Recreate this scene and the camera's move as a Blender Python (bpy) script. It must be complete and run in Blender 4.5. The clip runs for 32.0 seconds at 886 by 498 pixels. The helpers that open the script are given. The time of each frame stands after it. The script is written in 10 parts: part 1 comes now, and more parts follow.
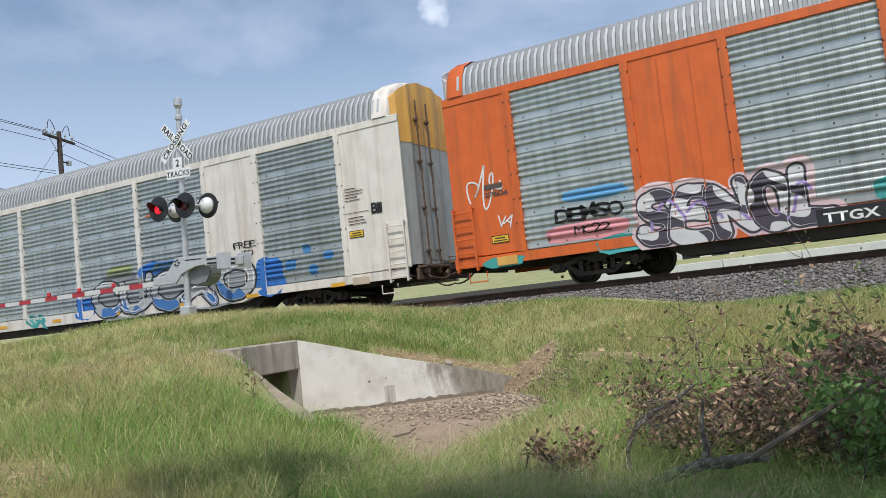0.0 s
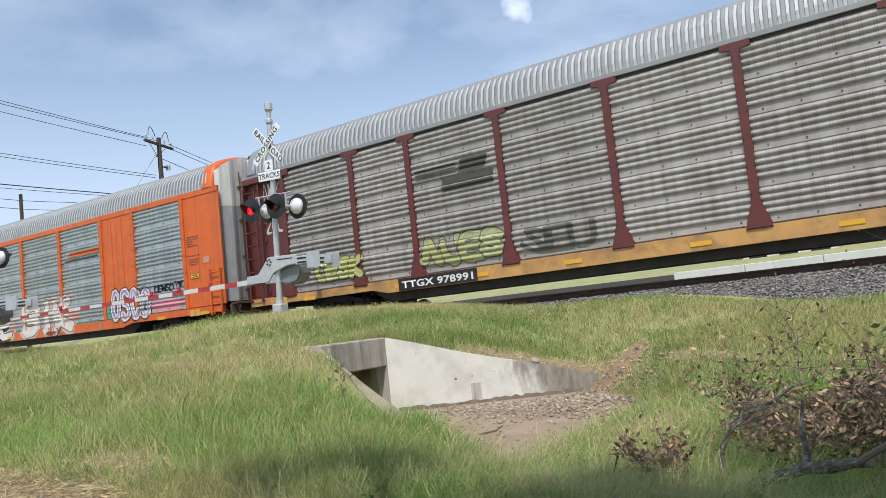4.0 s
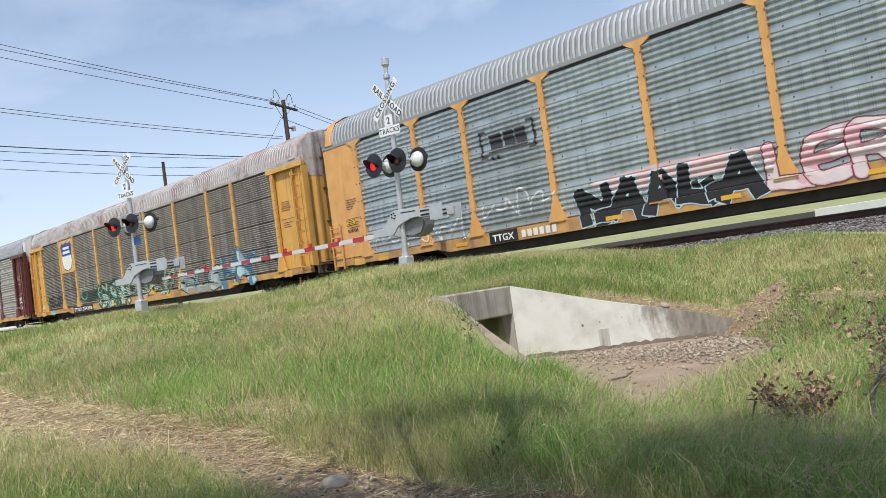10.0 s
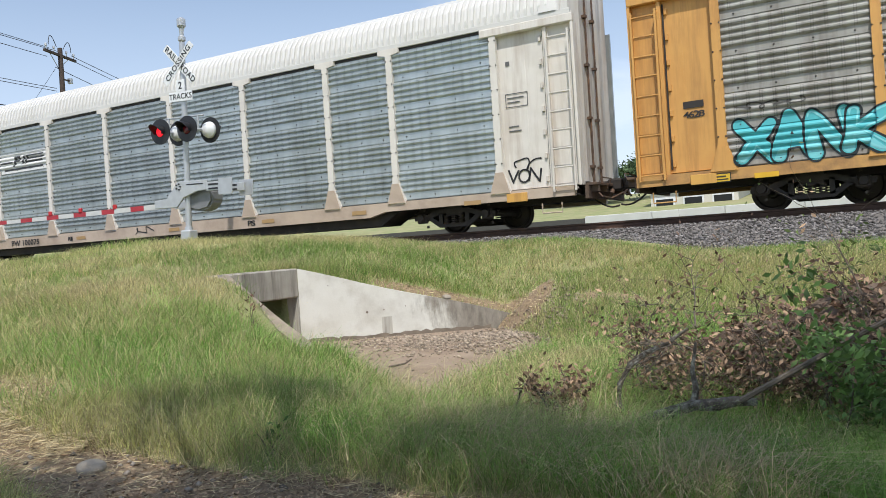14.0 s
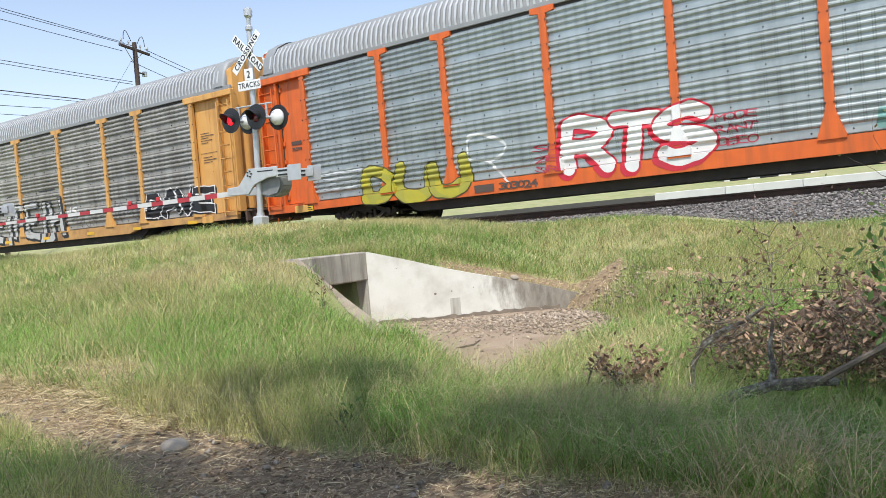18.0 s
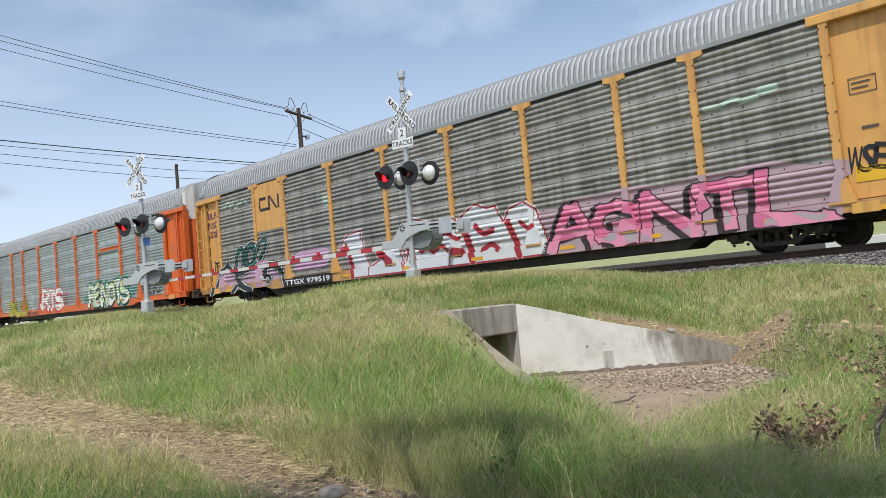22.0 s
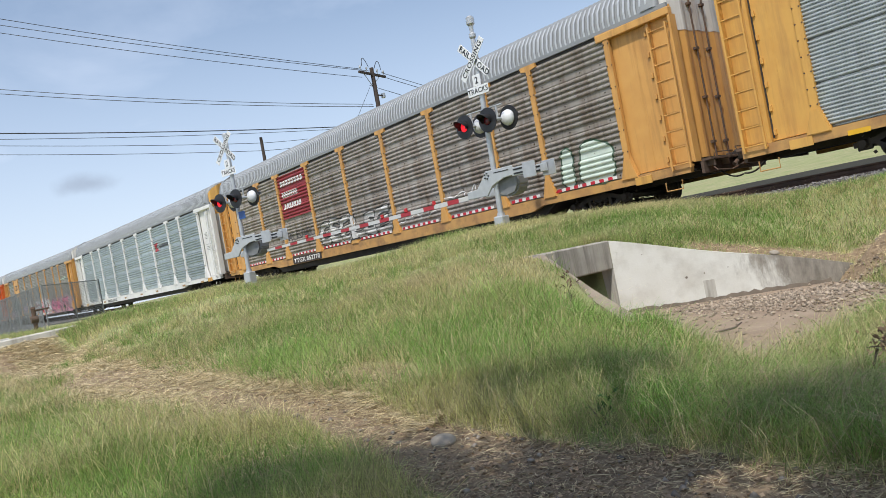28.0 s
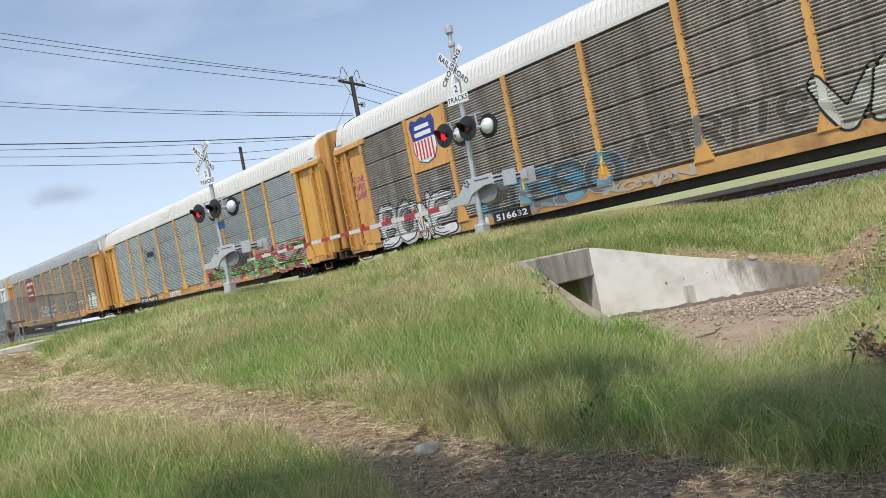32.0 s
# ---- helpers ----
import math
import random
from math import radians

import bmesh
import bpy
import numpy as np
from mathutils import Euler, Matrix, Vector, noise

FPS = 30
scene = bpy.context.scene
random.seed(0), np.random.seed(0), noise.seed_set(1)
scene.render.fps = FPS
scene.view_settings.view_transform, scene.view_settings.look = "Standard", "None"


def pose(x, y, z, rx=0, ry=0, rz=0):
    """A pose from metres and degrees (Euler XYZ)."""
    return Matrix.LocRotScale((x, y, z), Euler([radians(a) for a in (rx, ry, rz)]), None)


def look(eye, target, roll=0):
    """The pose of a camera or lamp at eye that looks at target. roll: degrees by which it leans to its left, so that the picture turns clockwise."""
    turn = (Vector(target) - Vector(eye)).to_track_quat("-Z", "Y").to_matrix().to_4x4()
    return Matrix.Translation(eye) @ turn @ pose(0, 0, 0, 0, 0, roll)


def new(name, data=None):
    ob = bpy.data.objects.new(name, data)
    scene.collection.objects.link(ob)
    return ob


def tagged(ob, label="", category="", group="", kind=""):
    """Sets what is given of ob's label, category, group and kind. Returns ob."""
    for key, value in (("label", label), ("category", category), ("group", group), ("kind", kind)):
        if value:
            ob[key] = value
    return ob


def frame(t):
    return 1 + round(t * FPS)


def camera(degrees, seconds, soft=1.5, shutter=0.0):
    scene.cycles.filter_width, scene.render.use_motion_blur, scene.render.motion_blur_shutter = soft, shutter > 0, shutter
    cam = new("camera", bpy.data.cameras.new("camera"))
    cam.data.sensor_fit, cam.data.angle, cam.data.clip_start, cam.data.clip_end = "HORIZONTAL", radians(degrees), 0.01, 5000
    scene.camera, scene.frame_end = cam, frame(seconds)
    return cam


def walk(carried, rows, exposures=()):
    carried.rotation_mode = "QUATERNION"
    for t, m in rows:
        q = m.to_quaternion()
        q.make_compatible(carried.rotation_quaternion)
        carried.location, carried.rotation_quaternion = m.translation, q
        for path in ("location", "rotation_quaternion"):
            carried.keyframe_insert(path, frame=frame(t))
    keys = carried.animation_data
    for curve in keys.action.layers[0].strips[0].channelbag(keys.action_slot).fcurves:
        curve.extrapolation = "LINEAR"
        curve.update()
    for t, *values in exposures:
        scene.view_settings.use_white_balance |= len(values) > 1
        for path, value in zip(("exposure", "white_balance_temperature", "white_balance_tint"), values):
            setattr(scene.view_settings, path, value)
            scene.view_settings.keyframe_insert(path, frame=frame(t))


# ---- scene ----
cam = camera(59.54, 32.0, soft=0.6, shutter=0.0)
EYE = (0.0, 0.0, 1.5)
TURNS = [
    (0.0, 94.57, 6.11, 29.29),
    (0.5, 95.66, 2.61, 25.69),
    (1.0, 96.81, 1.85, 23.70),
    (1.5, 96.81, 1.83, 23.22),
    (2.0, 96.28, 2.06, 23.81),
    (2.5, 96.39, 5.10, 27.82),
    (3.0, 97.04, 7.54, 32.56),
    (3.5, 95.93, 5.99, 35.80),
    (5.5, 91.96, 6.58, 33.79),
    (6.0, 92.21, 9.79, 35.74),
    (6.5, 95.02, 13.47, 40.76),
    (7.0, 95.45, 12.98, 41.91),
    (7.5, 94.84, 11.13, 40.33),
    (8.0, 94.69, 10.05, 39.06),
    (8.5, 93.89, 6.69, 40.11),
    (9.0, 93.54, 5.60, 41.57),
    (9.5, 93.21, 7.74, 43.94),
    (10.0, 92.42, 7.81, 44.86),
    (10.5, 91.52, 7.32, 42.93),
    (11.0, 91.65, 6.16, 38.15),
    (11.5, 93.39, 6.01, 29.57),
    (12.0, 95.28, 6.68, 24.73),
    (12.5, 96.19, 7.33, 27.43),
    (13.0, 95.74, 8.22, 29.45),
    (13.5, 93.21, 5.56, 28.68),
    (14.0, 89.74, 3.79, 29.28),
    (14.5, 86.74, 7.03, 32.49),
    (16.5, 82.47, 12.95, 30.28),
    (17.0, 82.51, 12.22, 30.00),
    (17.5, 85.04, 8.50, 31.41),
    (18.0, 88.73, 4.93, 34.23),
    (18.5, 88.58, 4.49, 36.94),
    (19.0, 87.52, 3.47, 41.13),
    (19.5, 90.89, 0.89, 43.73),
    (20.0, 92.55, 1.07, 45.08),
    (20.5, 93.02, 2.43, 45.87),
    (21.0, 93.31, 3.81, 46.08),
    (21.5, 93.47, 4.79, 46.15),
    (22.0, 93.53, 5.20, 45.31),
    (22.5, 94.09, 4.90, 44.34),
    (23.0, 95.10, 5.05, 44.79),
    (23.5, 95.65, 6.45, 46.25),
    (24.0, 95.58, 6.68, 47.97),
    (24.5, 93.37, 9.19, 51.03),
    (25.0, 91.35, 10.37, 52.98),
    (25.5, 90.97, 8.88, 52.12),
    (26.0, 90.88, 8.61, 51.95),
    (26.5, 90.70, 9.27, 51.91),
    (28.5, 90.71, 10.75, 52.24),
    (29.0, 90.83, 10.90, 52.37),
    (29.5, 90.92, 11.44, 52.13),
    (30.0, 90.90, 11.77, 51.92),
    (30.5, 90.83, 11.96, 51.45),
    (31.0, 91.08, 11.78, 50.74),
    (31.5, 91.10, 11.24, 50.64),
    (32.0, 91.00, 11.16, 50.70),
]
# the picture's brightness and tint along the way
LEVELS = [(0.0, 0.08), (1.0, 0.15), (3.0, 0.13), (3.5, 0.18), (5.5, 0.42), (6.2, 0.4), (7.0, 0.32), (9.0, 0.28), (11.0, 0.25), (12.0, 0.15), (13.0, 0.08), (14.0, 0.24),
          (14.5, 0.45), (16.5, 0.85), (17.0, 0.85), (17.5, 0.72), (18.0, 0.55), (19.0, 0.54), (20.0, 0.28), (22.0, 0.18), (23.5, 0.06), (24.3, -0.05), (25.0, 0.03), (26.0, 0.12), (32.0, 0.2)]
walk(cam, [(t, pose(*EYE, rx, ry, rz)) for t, rx, ry, rz in TURNS], [(t, e, 6450, 10.5) for t, e in LEVELS])

# ---- light ----
GREY_AZ, GREY_EL = -75.5, 9.3
SUN_EL, SUN_AZ = 58.0, 152.0          # degrees; azimuth clockwise from +y
sun_dir = Vector((math.sin(radians(SUN_AZ)) * math.cos(radians(SUN_EL)),
                  math.cos(radians(SUN_AZ)) * math.cos(radians(SUN_EL)), math.sin(radians(SUN_EL))))
sun = new("sun", bpy.data.lights.new("sun", "SUN"))
sun.data.energy, sun.data.angle, sun.data.color = 3.2, radians(0.6), (1.0, 0.965, 0.90)
sun.matrix_world = look((0, 0, 60), Vector((0, 0, 60)) - sun_dir)
scene.view_settings.exposure = 0.35


def build_world():
    w = bpy.data.worlds.new("sky")
    scene.world = w
    w.use_nodes = True
    nt = w.node_tree
    nt.nodes.clear()
    N, L = nt.nodes.new, nt.links.new
    out, bg = N("ShaderNodeOutputWorld"), N("ShaderNodeBackground")
    sky = N("ShaderNodeTexSky")
    sky.sky_type, sky.sun_disc = "NISHITA", False
    sky.sun_elevation, sky.sun_rotation = radians(SUN_EL), radians(SUN_AZ)
    sky.air_density, sky.dust_density, sky.ozone_density = 1.0, 1.2, 1.5
    co = N("ShaderNodeTexCoord")
    sep = N("ShaderNodeSeparateXYZ")
    L(co.outputs["Generated"], sep.inputs[0])
    # direction flattened on a cloud deck
    up = N("ShaderNodeMath"); up.operation = "MAXIMUM"; up.inputs[1].default_value = 0.0
    L(sep.outputs["Z"], up.inputs[0])
    add = N("ShaderNodeMath"); add.operation = "ADD"; add.inputs[1].default_value = 0.22
    L(up.outputs[0], add.inputs[0])
    div = N("ShaderNodeVectorMath"); div.operation = "DIVIDE"
    L(co.outputs["Generated"], div.inputs[0])
    comb = N("ShaderNodeCombineXYZ")
    for k in range(3):
        L(add.outputs[0], comb.inputs[k])
    L(comb.outputs[0], div.inputs[1])
    n1 = N("ShaderNodeTexNoise")
    n1.inputs["Scale"].default_value, n1.inputs["Detail"].default_value = 1.1, 7.0
    n1.inputs["Roughness"].default_value, n1.inputs["Distortion"].default_value = 0.52, 0.4
    L(div.outputs[0], n1.inputs["Vector"])
    ramp = N("ShaderNodeValToRGB")
    ramp.color_ramp.elements[0].position, ramp.color_ramp.elements[1].position = 0.40, 0.74
    L(n1.outputs["Fac"], ramp.inputs[0])
    # haze towards the horizon
    hz = N("ShaderNodeMapRange")
    hz.inputs["From Min"].default_value, hz.inputs["From Max"].default_value = 0.0, 0.45
    hz.inputs["To Min"].default_value, hz.inputs["To Max"].default_value = 0.74, 0.04
    L(up.outputs[0], hz.inputs["Value"])
    # one small cumulus
    dv = N("ShaderNodeVectorMath"); dv.operation = "DISTANCE"
    a, e = radians(-27.6), radians(21.5)
    dv.inputs[1].default_value = (math.sin(a) * math.cos(e), math.cos(a) * math.cos(e), math.sin(e))
    n2 = N("ShaderNodeTexNoise")
    n2.inputs["Scale"].default_value, n2.inputs["Detail"].default_value = 26.0, 5.0
    L(co.outputs["Generated"], n2.inputs["Vector"])
    wob = N("ShaderNodeMath"); wob.operation = "MULTIPLY_ADD"
    wob.inputs[1].default_value, wob.inputs[2].default_value = 0.05, -0.025
    L(n2.outputs["Fac"], wob.inputs[0])
    L(co.outputs["Generated"], dv.inputs[0])
    sm = N("ShaderNodeMath"); sm.operation = "ADD"
    L(dv.outputs["Value"], sm.inputs[0]); L(wob.outputs[0], sm.inputs[1])
    puff = N("ShaderNodeMapRange"); puff.interpolation_type = "SMOOTHSTEP"
    puff.inputs["From Min"].default_value, puff.inputs["From Max"].default_value = 0.034, 0.006
    puff.inputs["To Min"].default_value, puff.inputs["To Max"].default_value = 0.0, 0.9
    L(sm.outputs[0], puff.inputs["Value"])
    m1 = N("ShaderNodeMath"); m1.operation = "MULTIPLY"; m1.inputs[1].default_value = 0.70
    L(ramp.outputs["Color"], m1.inputs[0])
    mx = N("ShaderNodeMath"); mx.operation = "MAXIMUM"
    L(m1.outputs[0], mx.inputs[0]); L(hz.outputs[0], mx.inputs[1])
    mx2 = N("ShaderNodeMath"); mx2.operation = "MAXIMUM"; mx2.use_clamp = True
    L(mx.outputs[0], mx2.inputs[0]); L(puff.outputs[0], mx2.inputs[1])
    mix = N("ShaderNodeMix"); mix.data_type = "RGBA"
    mix.inputs["B"].default_value = (7.4, 8.2, 9.7, 1)
    hs = N("ShaderNodeHueSaturation")
    hs.inputs["Hue"].default_value, hs.inputs["Saturation"].default_value, hs.inputs["Value"].default_value = 0.496, 1.1, 1.08
    L(sky.outputs["Color"], hs.inputs["Color"])
    L(mx2.outputs[0], mix.inputs["Factor"]); L(hs.outputs["Color"], mix.inputs["A"])
    # a flat grey cloud low over the line
    a, e = radians(GREY_AZ), radians(GREY_EL)
    st = N("ShaderNodeVectorMath"); st.operation = "MULTIPLY"; st.inputs[1].default_value = (1, 1, 2.6)
    L(co.outputs["Generated"], st.inputs[0])
    d2 = N("ShaderNodeVectorMath"); d2.operation = "DISTANCE"
    d2.inputs[1].default_value = (math.sin(a) * math.cos(e), math.cos(a) * math.cos(e), 2.6 * math.sin(e))
    L(st.outputs[0], d2.inputs[0])
    s2 = N("ShaderNodeMath"); s2.operation = "ADD"
    L(d2.outputs["Value"], s2.inputs[0]); L(wob.outputs[0], s2.inputs[1])
    p2 = N("ShaderNodeMapRange"); p2.interpolation_type = "SMOOTHSTEP"
    p2.inputs["From Min"].default_value, p2.inputs["From Max"].default_value = 0.045, 0.005
    p2.inputs["To Min"].default_value, p2.inputs["To Max"].default_value = 0.0, 0.6
    L(s2.outputs[0], p2.inputs["Value"])
    mix2 = N("ShaderNodeMix"); mix2.data_type = "RGBA"
    mix2.inputs["B"].default_value = (3.0, 3.5, 4.4, 1)
    L(p2.outputs[0], mix2.inputs["Factor"]); L(mix.outputs["Result"], mix2.inputs["A"])
    L(mix2.outputs["Result"], bg.inputs["Color"])
    bg.inputs["Strength"].default_value = 0.108
    L(bg.outputs[0], out.inputs["Surface"])


build_world()

# ---- letters, made before anything else stands in the scene ----
def text_mesh(body, size, extrude=0.0, offset=0.0, shear=0.0, res=4, spacing=1.0):
    cu = bpy.data.curves.new("letters", "FONT")
    cu.body, cu.size, cu.extrude, cu.offset, cu.shear, cu.resolution_u = body, size, extrude, offset, shear, res
    cu.align_x, cu.align_y, cu.space_character = "CENTER", "CENTER", spacing
    ob = bpy.data.objects.new("letters", cu)
    scene.collection.objects.link(ob)
    bpy.context.view_layer.update()
    me = bpy.data.meshes.new_from_object(ob.evaluated_get(bpy.context.evaluated_depsgraph_get()))
    bpy.data.objects.remove(ob)
    bpy.data.curves.remove(cu)
    return me


GLYPHS = {}
for ch_ in "ABCDEFGHIJKLMNOPQRSTUVWXYZ0123456789":
    for lv_ in range(7):
        GLYPHS[ch_, lv_] = text_mesh(ch_, 1.0, 0.0, 0.02 * lv_, res=3)
    c_ = np.array([v.co[:2] for v in GLYPHS[ch_, 0].vertices])
    GLYPHS[ch_, "box"] = (c_.min(0), c_.max(0))


# ---- materials ----
def mat(name, col, rough=0.7, metal=0.0, col2=None, grain=6.0, mixamt=0.5, bump=0.0, bump_scale=60.0,
        stain=None, stain_scale=0.7, stain_amt=0.0, streak=False, rand=0.0, island=0.0, spec=0.5):
    """Procedural surface: base colour, a second tone by noise, stains at a larger scale, fine relief."""
    m = bpy.data.materials.new(name)
    m.use_nodes = True
    nt = m.node_tree
    N, L = nt.nodes.new, nt.links.new
    b = nt.nodes["Principled BSDF"]
    b.inputs["Roughness"].default_value, b.inputs["Metallic"].default_value = rough, metal
    b.inputs["Specular IOR Level"].default_value = spec
    co = N("ShaderNodeTexCoord")
    src = co.outputs["Object"]
    if col2 is None:
        col2 = tuple(c * 0.8 for c in col)
    n = N("ShaderNodeTexNoise")
    n.inputs["Scale"].default_value, n.inputs["Detail"].default_value = grain, 6.0
    L(src, n.inputs["Vector"])
    r = N("ShaderNodeMapRange")
    r.inputs["From Min"].default_value, r.inputs["From Max"].default_value = 0.35, 0.65
    r.inputs["To Max"].default_value = mixamt
    L(n.outputs["Fac"], r.inputs["Value"])
    mix = N("ShaderNodeMix"); mix.data_type = "RGBA"
    mix.inputs["A"].default_value, mix.inputs["B"].default_value = (*col, 1), (*col2, 1)
    L(r.outputs[0], mix.inputs["Factor"])
    last = mix.outputs["Result"]
    if stain:
        s = N("ShaderNodeTexNoise")
        s.inputs["Scale"].default_value, s.inputs["Detail"].default_value = stain_scale, 8.0
        s.inputs["Roughness"].default_value = 0.65
        if streak:
            mp = N("ShaderNodeMapping")
            mp.inputs["Scale"].default_value = (4.0, 4.0, 0.35)
            L(src, mp.inputs["Vector"]); L(mp.outputs[0], s.inputs["Vector"])
        else:
            L(src, s.inputs["Vector"])
        sr = N("ShaderNodeMapRange")
        sr.inputs["From Min"].default_value, sr.inputs["From Max"].default_value = 0.48, 0.72
        sr.inputs["To Max"].default_value = stain_amt
        L(s.outputs["Fac"], sr.inputs["Value"])
        m2 = N("ShaderNodeMix"); m2.data_type = "RGBA"
        m2.inputs["B"].default_value = (*stain, 1)
        L(sr.outputs[0], m2.inputs["Factor"]); L(last, m2.inputs["A"])
        last = m2.outputs["Result"]
    if rand or island:
        if island:
            g = N("ShaderNodeNewGeometry"); val = g.outputs["Random Per Island"]; amt = island
        else:
            g = N("ShaderNodeObjectInfo"); val = g.outputs["Random"]; amt = rand
        hv = N("ShaderNodeHueSaturation")
        mr = N("ShaderNodeMapRange")
        mr.inputs["To Min"].default_value, mr.inputs["To Max"].default_value = 1 - amt, 1 + amt
        L(val, mr.inputs["Value"]); L(mr.outputs[0], hv.inputs["Value"]); L(last, hv.inputs["Color"])
        last = hv.outputs["Color"]
    L(last, b.inputs["Base Color"])
    if bump:
        bn = N("ShaderNodeTexNoise")
        bn.inputs["Scale"].default_value, bn.inputs["Detail"].default_value = bump_scale, 4.0
        L(src, bn.inputs["Vector"])
        bp = N("ShaderNodeBump")
        bp.inputs["Strength"].default_value, bp.inputs["Distance"].default_value = bump, 0.01
        L(bn.outputs["Fac"], bp.inputs["Height"]); L(bp.outputs[0], b.inputs["Normal"])
    return m


def plain(name, col, rough=0.6, metal=0.0):
    return mat(name, col, rough, metal, grain=9.0, mixamt=0.25)


def glow(name, col, strength):
    m = bpy.data.materials.new(name)
    m.use_nodes = True
    b = m.node_tree.nodes["Principled BSDF"]
    b.inputs["Base Color"].default_value = (*col, 1)
    b.inputs["Emission Color"].default_value = (*col, 1)
    b.inputs["Emission Strength"].default_value = strength
    b.inputs["Roughness"].default_value = 0.3
    return m


def perforated(name, col, col2, stain, stain_amt, rough=0.4, metal=0.5, fine=False):
    """Corrugated side sheet with columns of small punched holes; fine sheets also have shade painted into their
    valleys.
    """
    m = mat(name, col, rough, metal, col2, 3.0, 0.7, stain=stain, stain_scale=0.9, stain_amt=stain_amt, streak=True, rand=0.10)
    nt = m.node_tree
    N, L = nt.nodes.new, nt.links.new
    b = nt.nodes["Principled BSDF"]
    co = N("ShaderNodeTexCoord")
    sp = N("ShaderNodeSeparateXYZ")
    L(co.outputs["Object"], sp.inputs[0])

    def band(sock, period, width):
        a = N("ShaderNodeMath"); a.operation = "DIVIDE"; a.inputs[1].default_value = period
        L(sock, a.inputs[0])
        f = N("ShaderNodeMath"); f.operation = "FRACT"; L(a.outputs[0], f.inputs[0])
        c = N("ShaderNodeMath"); c.operation = "COMPARE"
        c.inputs[1].default_value, c.inputs[2].default_value = 0.5, width
        L(f.outputs[0], c.inputs[0])
        return c.outputs[0]

    if fine:
        # continuous bands paint the shade of the valleys; denser dots in them are holes
        f1 = N("ShaderNodeMath"); f1.operation = "MULTIPLY_ADD"; f1.inputs[1].default_value, f1.inputs[2].default_value = 1 / 0.9106, -0.88 / 0.9106
        L(sp.outputs["Z"], f1.inputs[0])
        f2 = N("ShaderNodeMath"); f2.operation = "FRACT"; L(f1.outputs[0], f2.inputs[0])
        f3 = N("ShaderNodeMath"); f3.operation = "MULTIPLY_ADD"; f3.inputs[1].default_value, f3.inputs[2].default_value = 0.9106, 0.0008
        L(f2.outputs[0], f3.inputs[0])
        h = N("ShaderNodeMath"); h.operation = "MULTIPLY"; h.inputs[1].default_value = 0.58
        L(band(f3.outputs[0], 0.0796, 0.17), h.inputs[0])
        k = N("ShaderNodeMath"); k.operation = "MULTIPLY_ADD"; k.inputs[1].default_value, k.inputs[2].default_value = 0.35, 0.5
        L(band(sp.outputs["X"], 0.06, 0.25), k.inputs[0])
        k2 = N("ShaderNodeMath"); k2.operation = "MULTIPLY"; L(k.outputs[0], k2.inputs[0]); L(h.outputs[0], k2.inputs[1])
        old = b.inputs["Base Color"].links[0].from_socket
        mx = N("ShaderNodeMix"); mx.data_type = "RGBA"; mx.inputs["B"].default_value = (0.012, 0.013, 0.014, 1)
        L(k2.outputs[0], mx.inputs["Factor"]); L(old, mx.inputs["A"]); L(mx.outputs["Result"], b.inputs["Base Color"])
        return m
    off = N("ShaderNodeMath"); off.operation = "ADD"; off.inputs[1].default_value = 0.045; L(sp.outputs["X"], off.inputs[0])
    two = N("ShaderNodeMath"); two.operation = "MAXIMUM"
    L(band(sp.outputs["X"], 0.24, 0.034), two.inputs[0]); L(band(off.outputs[0], 0.24, 0.034), two.inputs[1])
    dx, dz = two.outputs[0], band(sp.outputs["Z"], 0.0463, 0.22)
    # the plain bands between the ridges are not punched
    zb = N("ShaderNodeMath"); zb.operation = "MULTIPLY_ADD"; zb.inputs[1].default_value, zb.inputs[2].default_value = 1 / 0.726, -0.88 / 0.726
    L(sp.outputs["Z"], zb.inputs[0])
    zf = N("ShaderNodeMath"); zf.operation = "FRACT"; L(zb.outputs[0], zf.inputs[0])
    gt = N("ShaderNodeMath"); gt.operation = "GREATER_THAN"; gt.inputs[1].default_value = 0.24
    L(zf.outputs[0], gt.inputs[0])
    h0 = N("ShaderNodeMath"); h0.operation = "MULTIPLY"; L(dz, h0.inputs[0]); L(gt.outputs[0], h0.inputs[1])
    h = N("ShaderNodeMath"); h.operation = "MULTIPLY"; L(dx, h.inputs[0]); L(h0.outputs[0], h.inputs[1])
    k = N("ShaderNodeMath"); k.operation = "MULTIPLY"; k.inputs[1].default_value = 0.75
    L(h.outputs[0], k.inputs[0])
    old = b.inputs["Base Color"].links[0].from_socket
    mx = N("ShaderNodeMix"); mx.data_type = "RGBA"; mx.inputs["B"].default_value = (0.012, 0.013, 0.014, 1)
    L(k.outputs[0], mx.inputs["Factor"]); L(old, mx.inputs["A"]); L(mx.outputs["Result"], b.inputs["Base Color"])
    return m


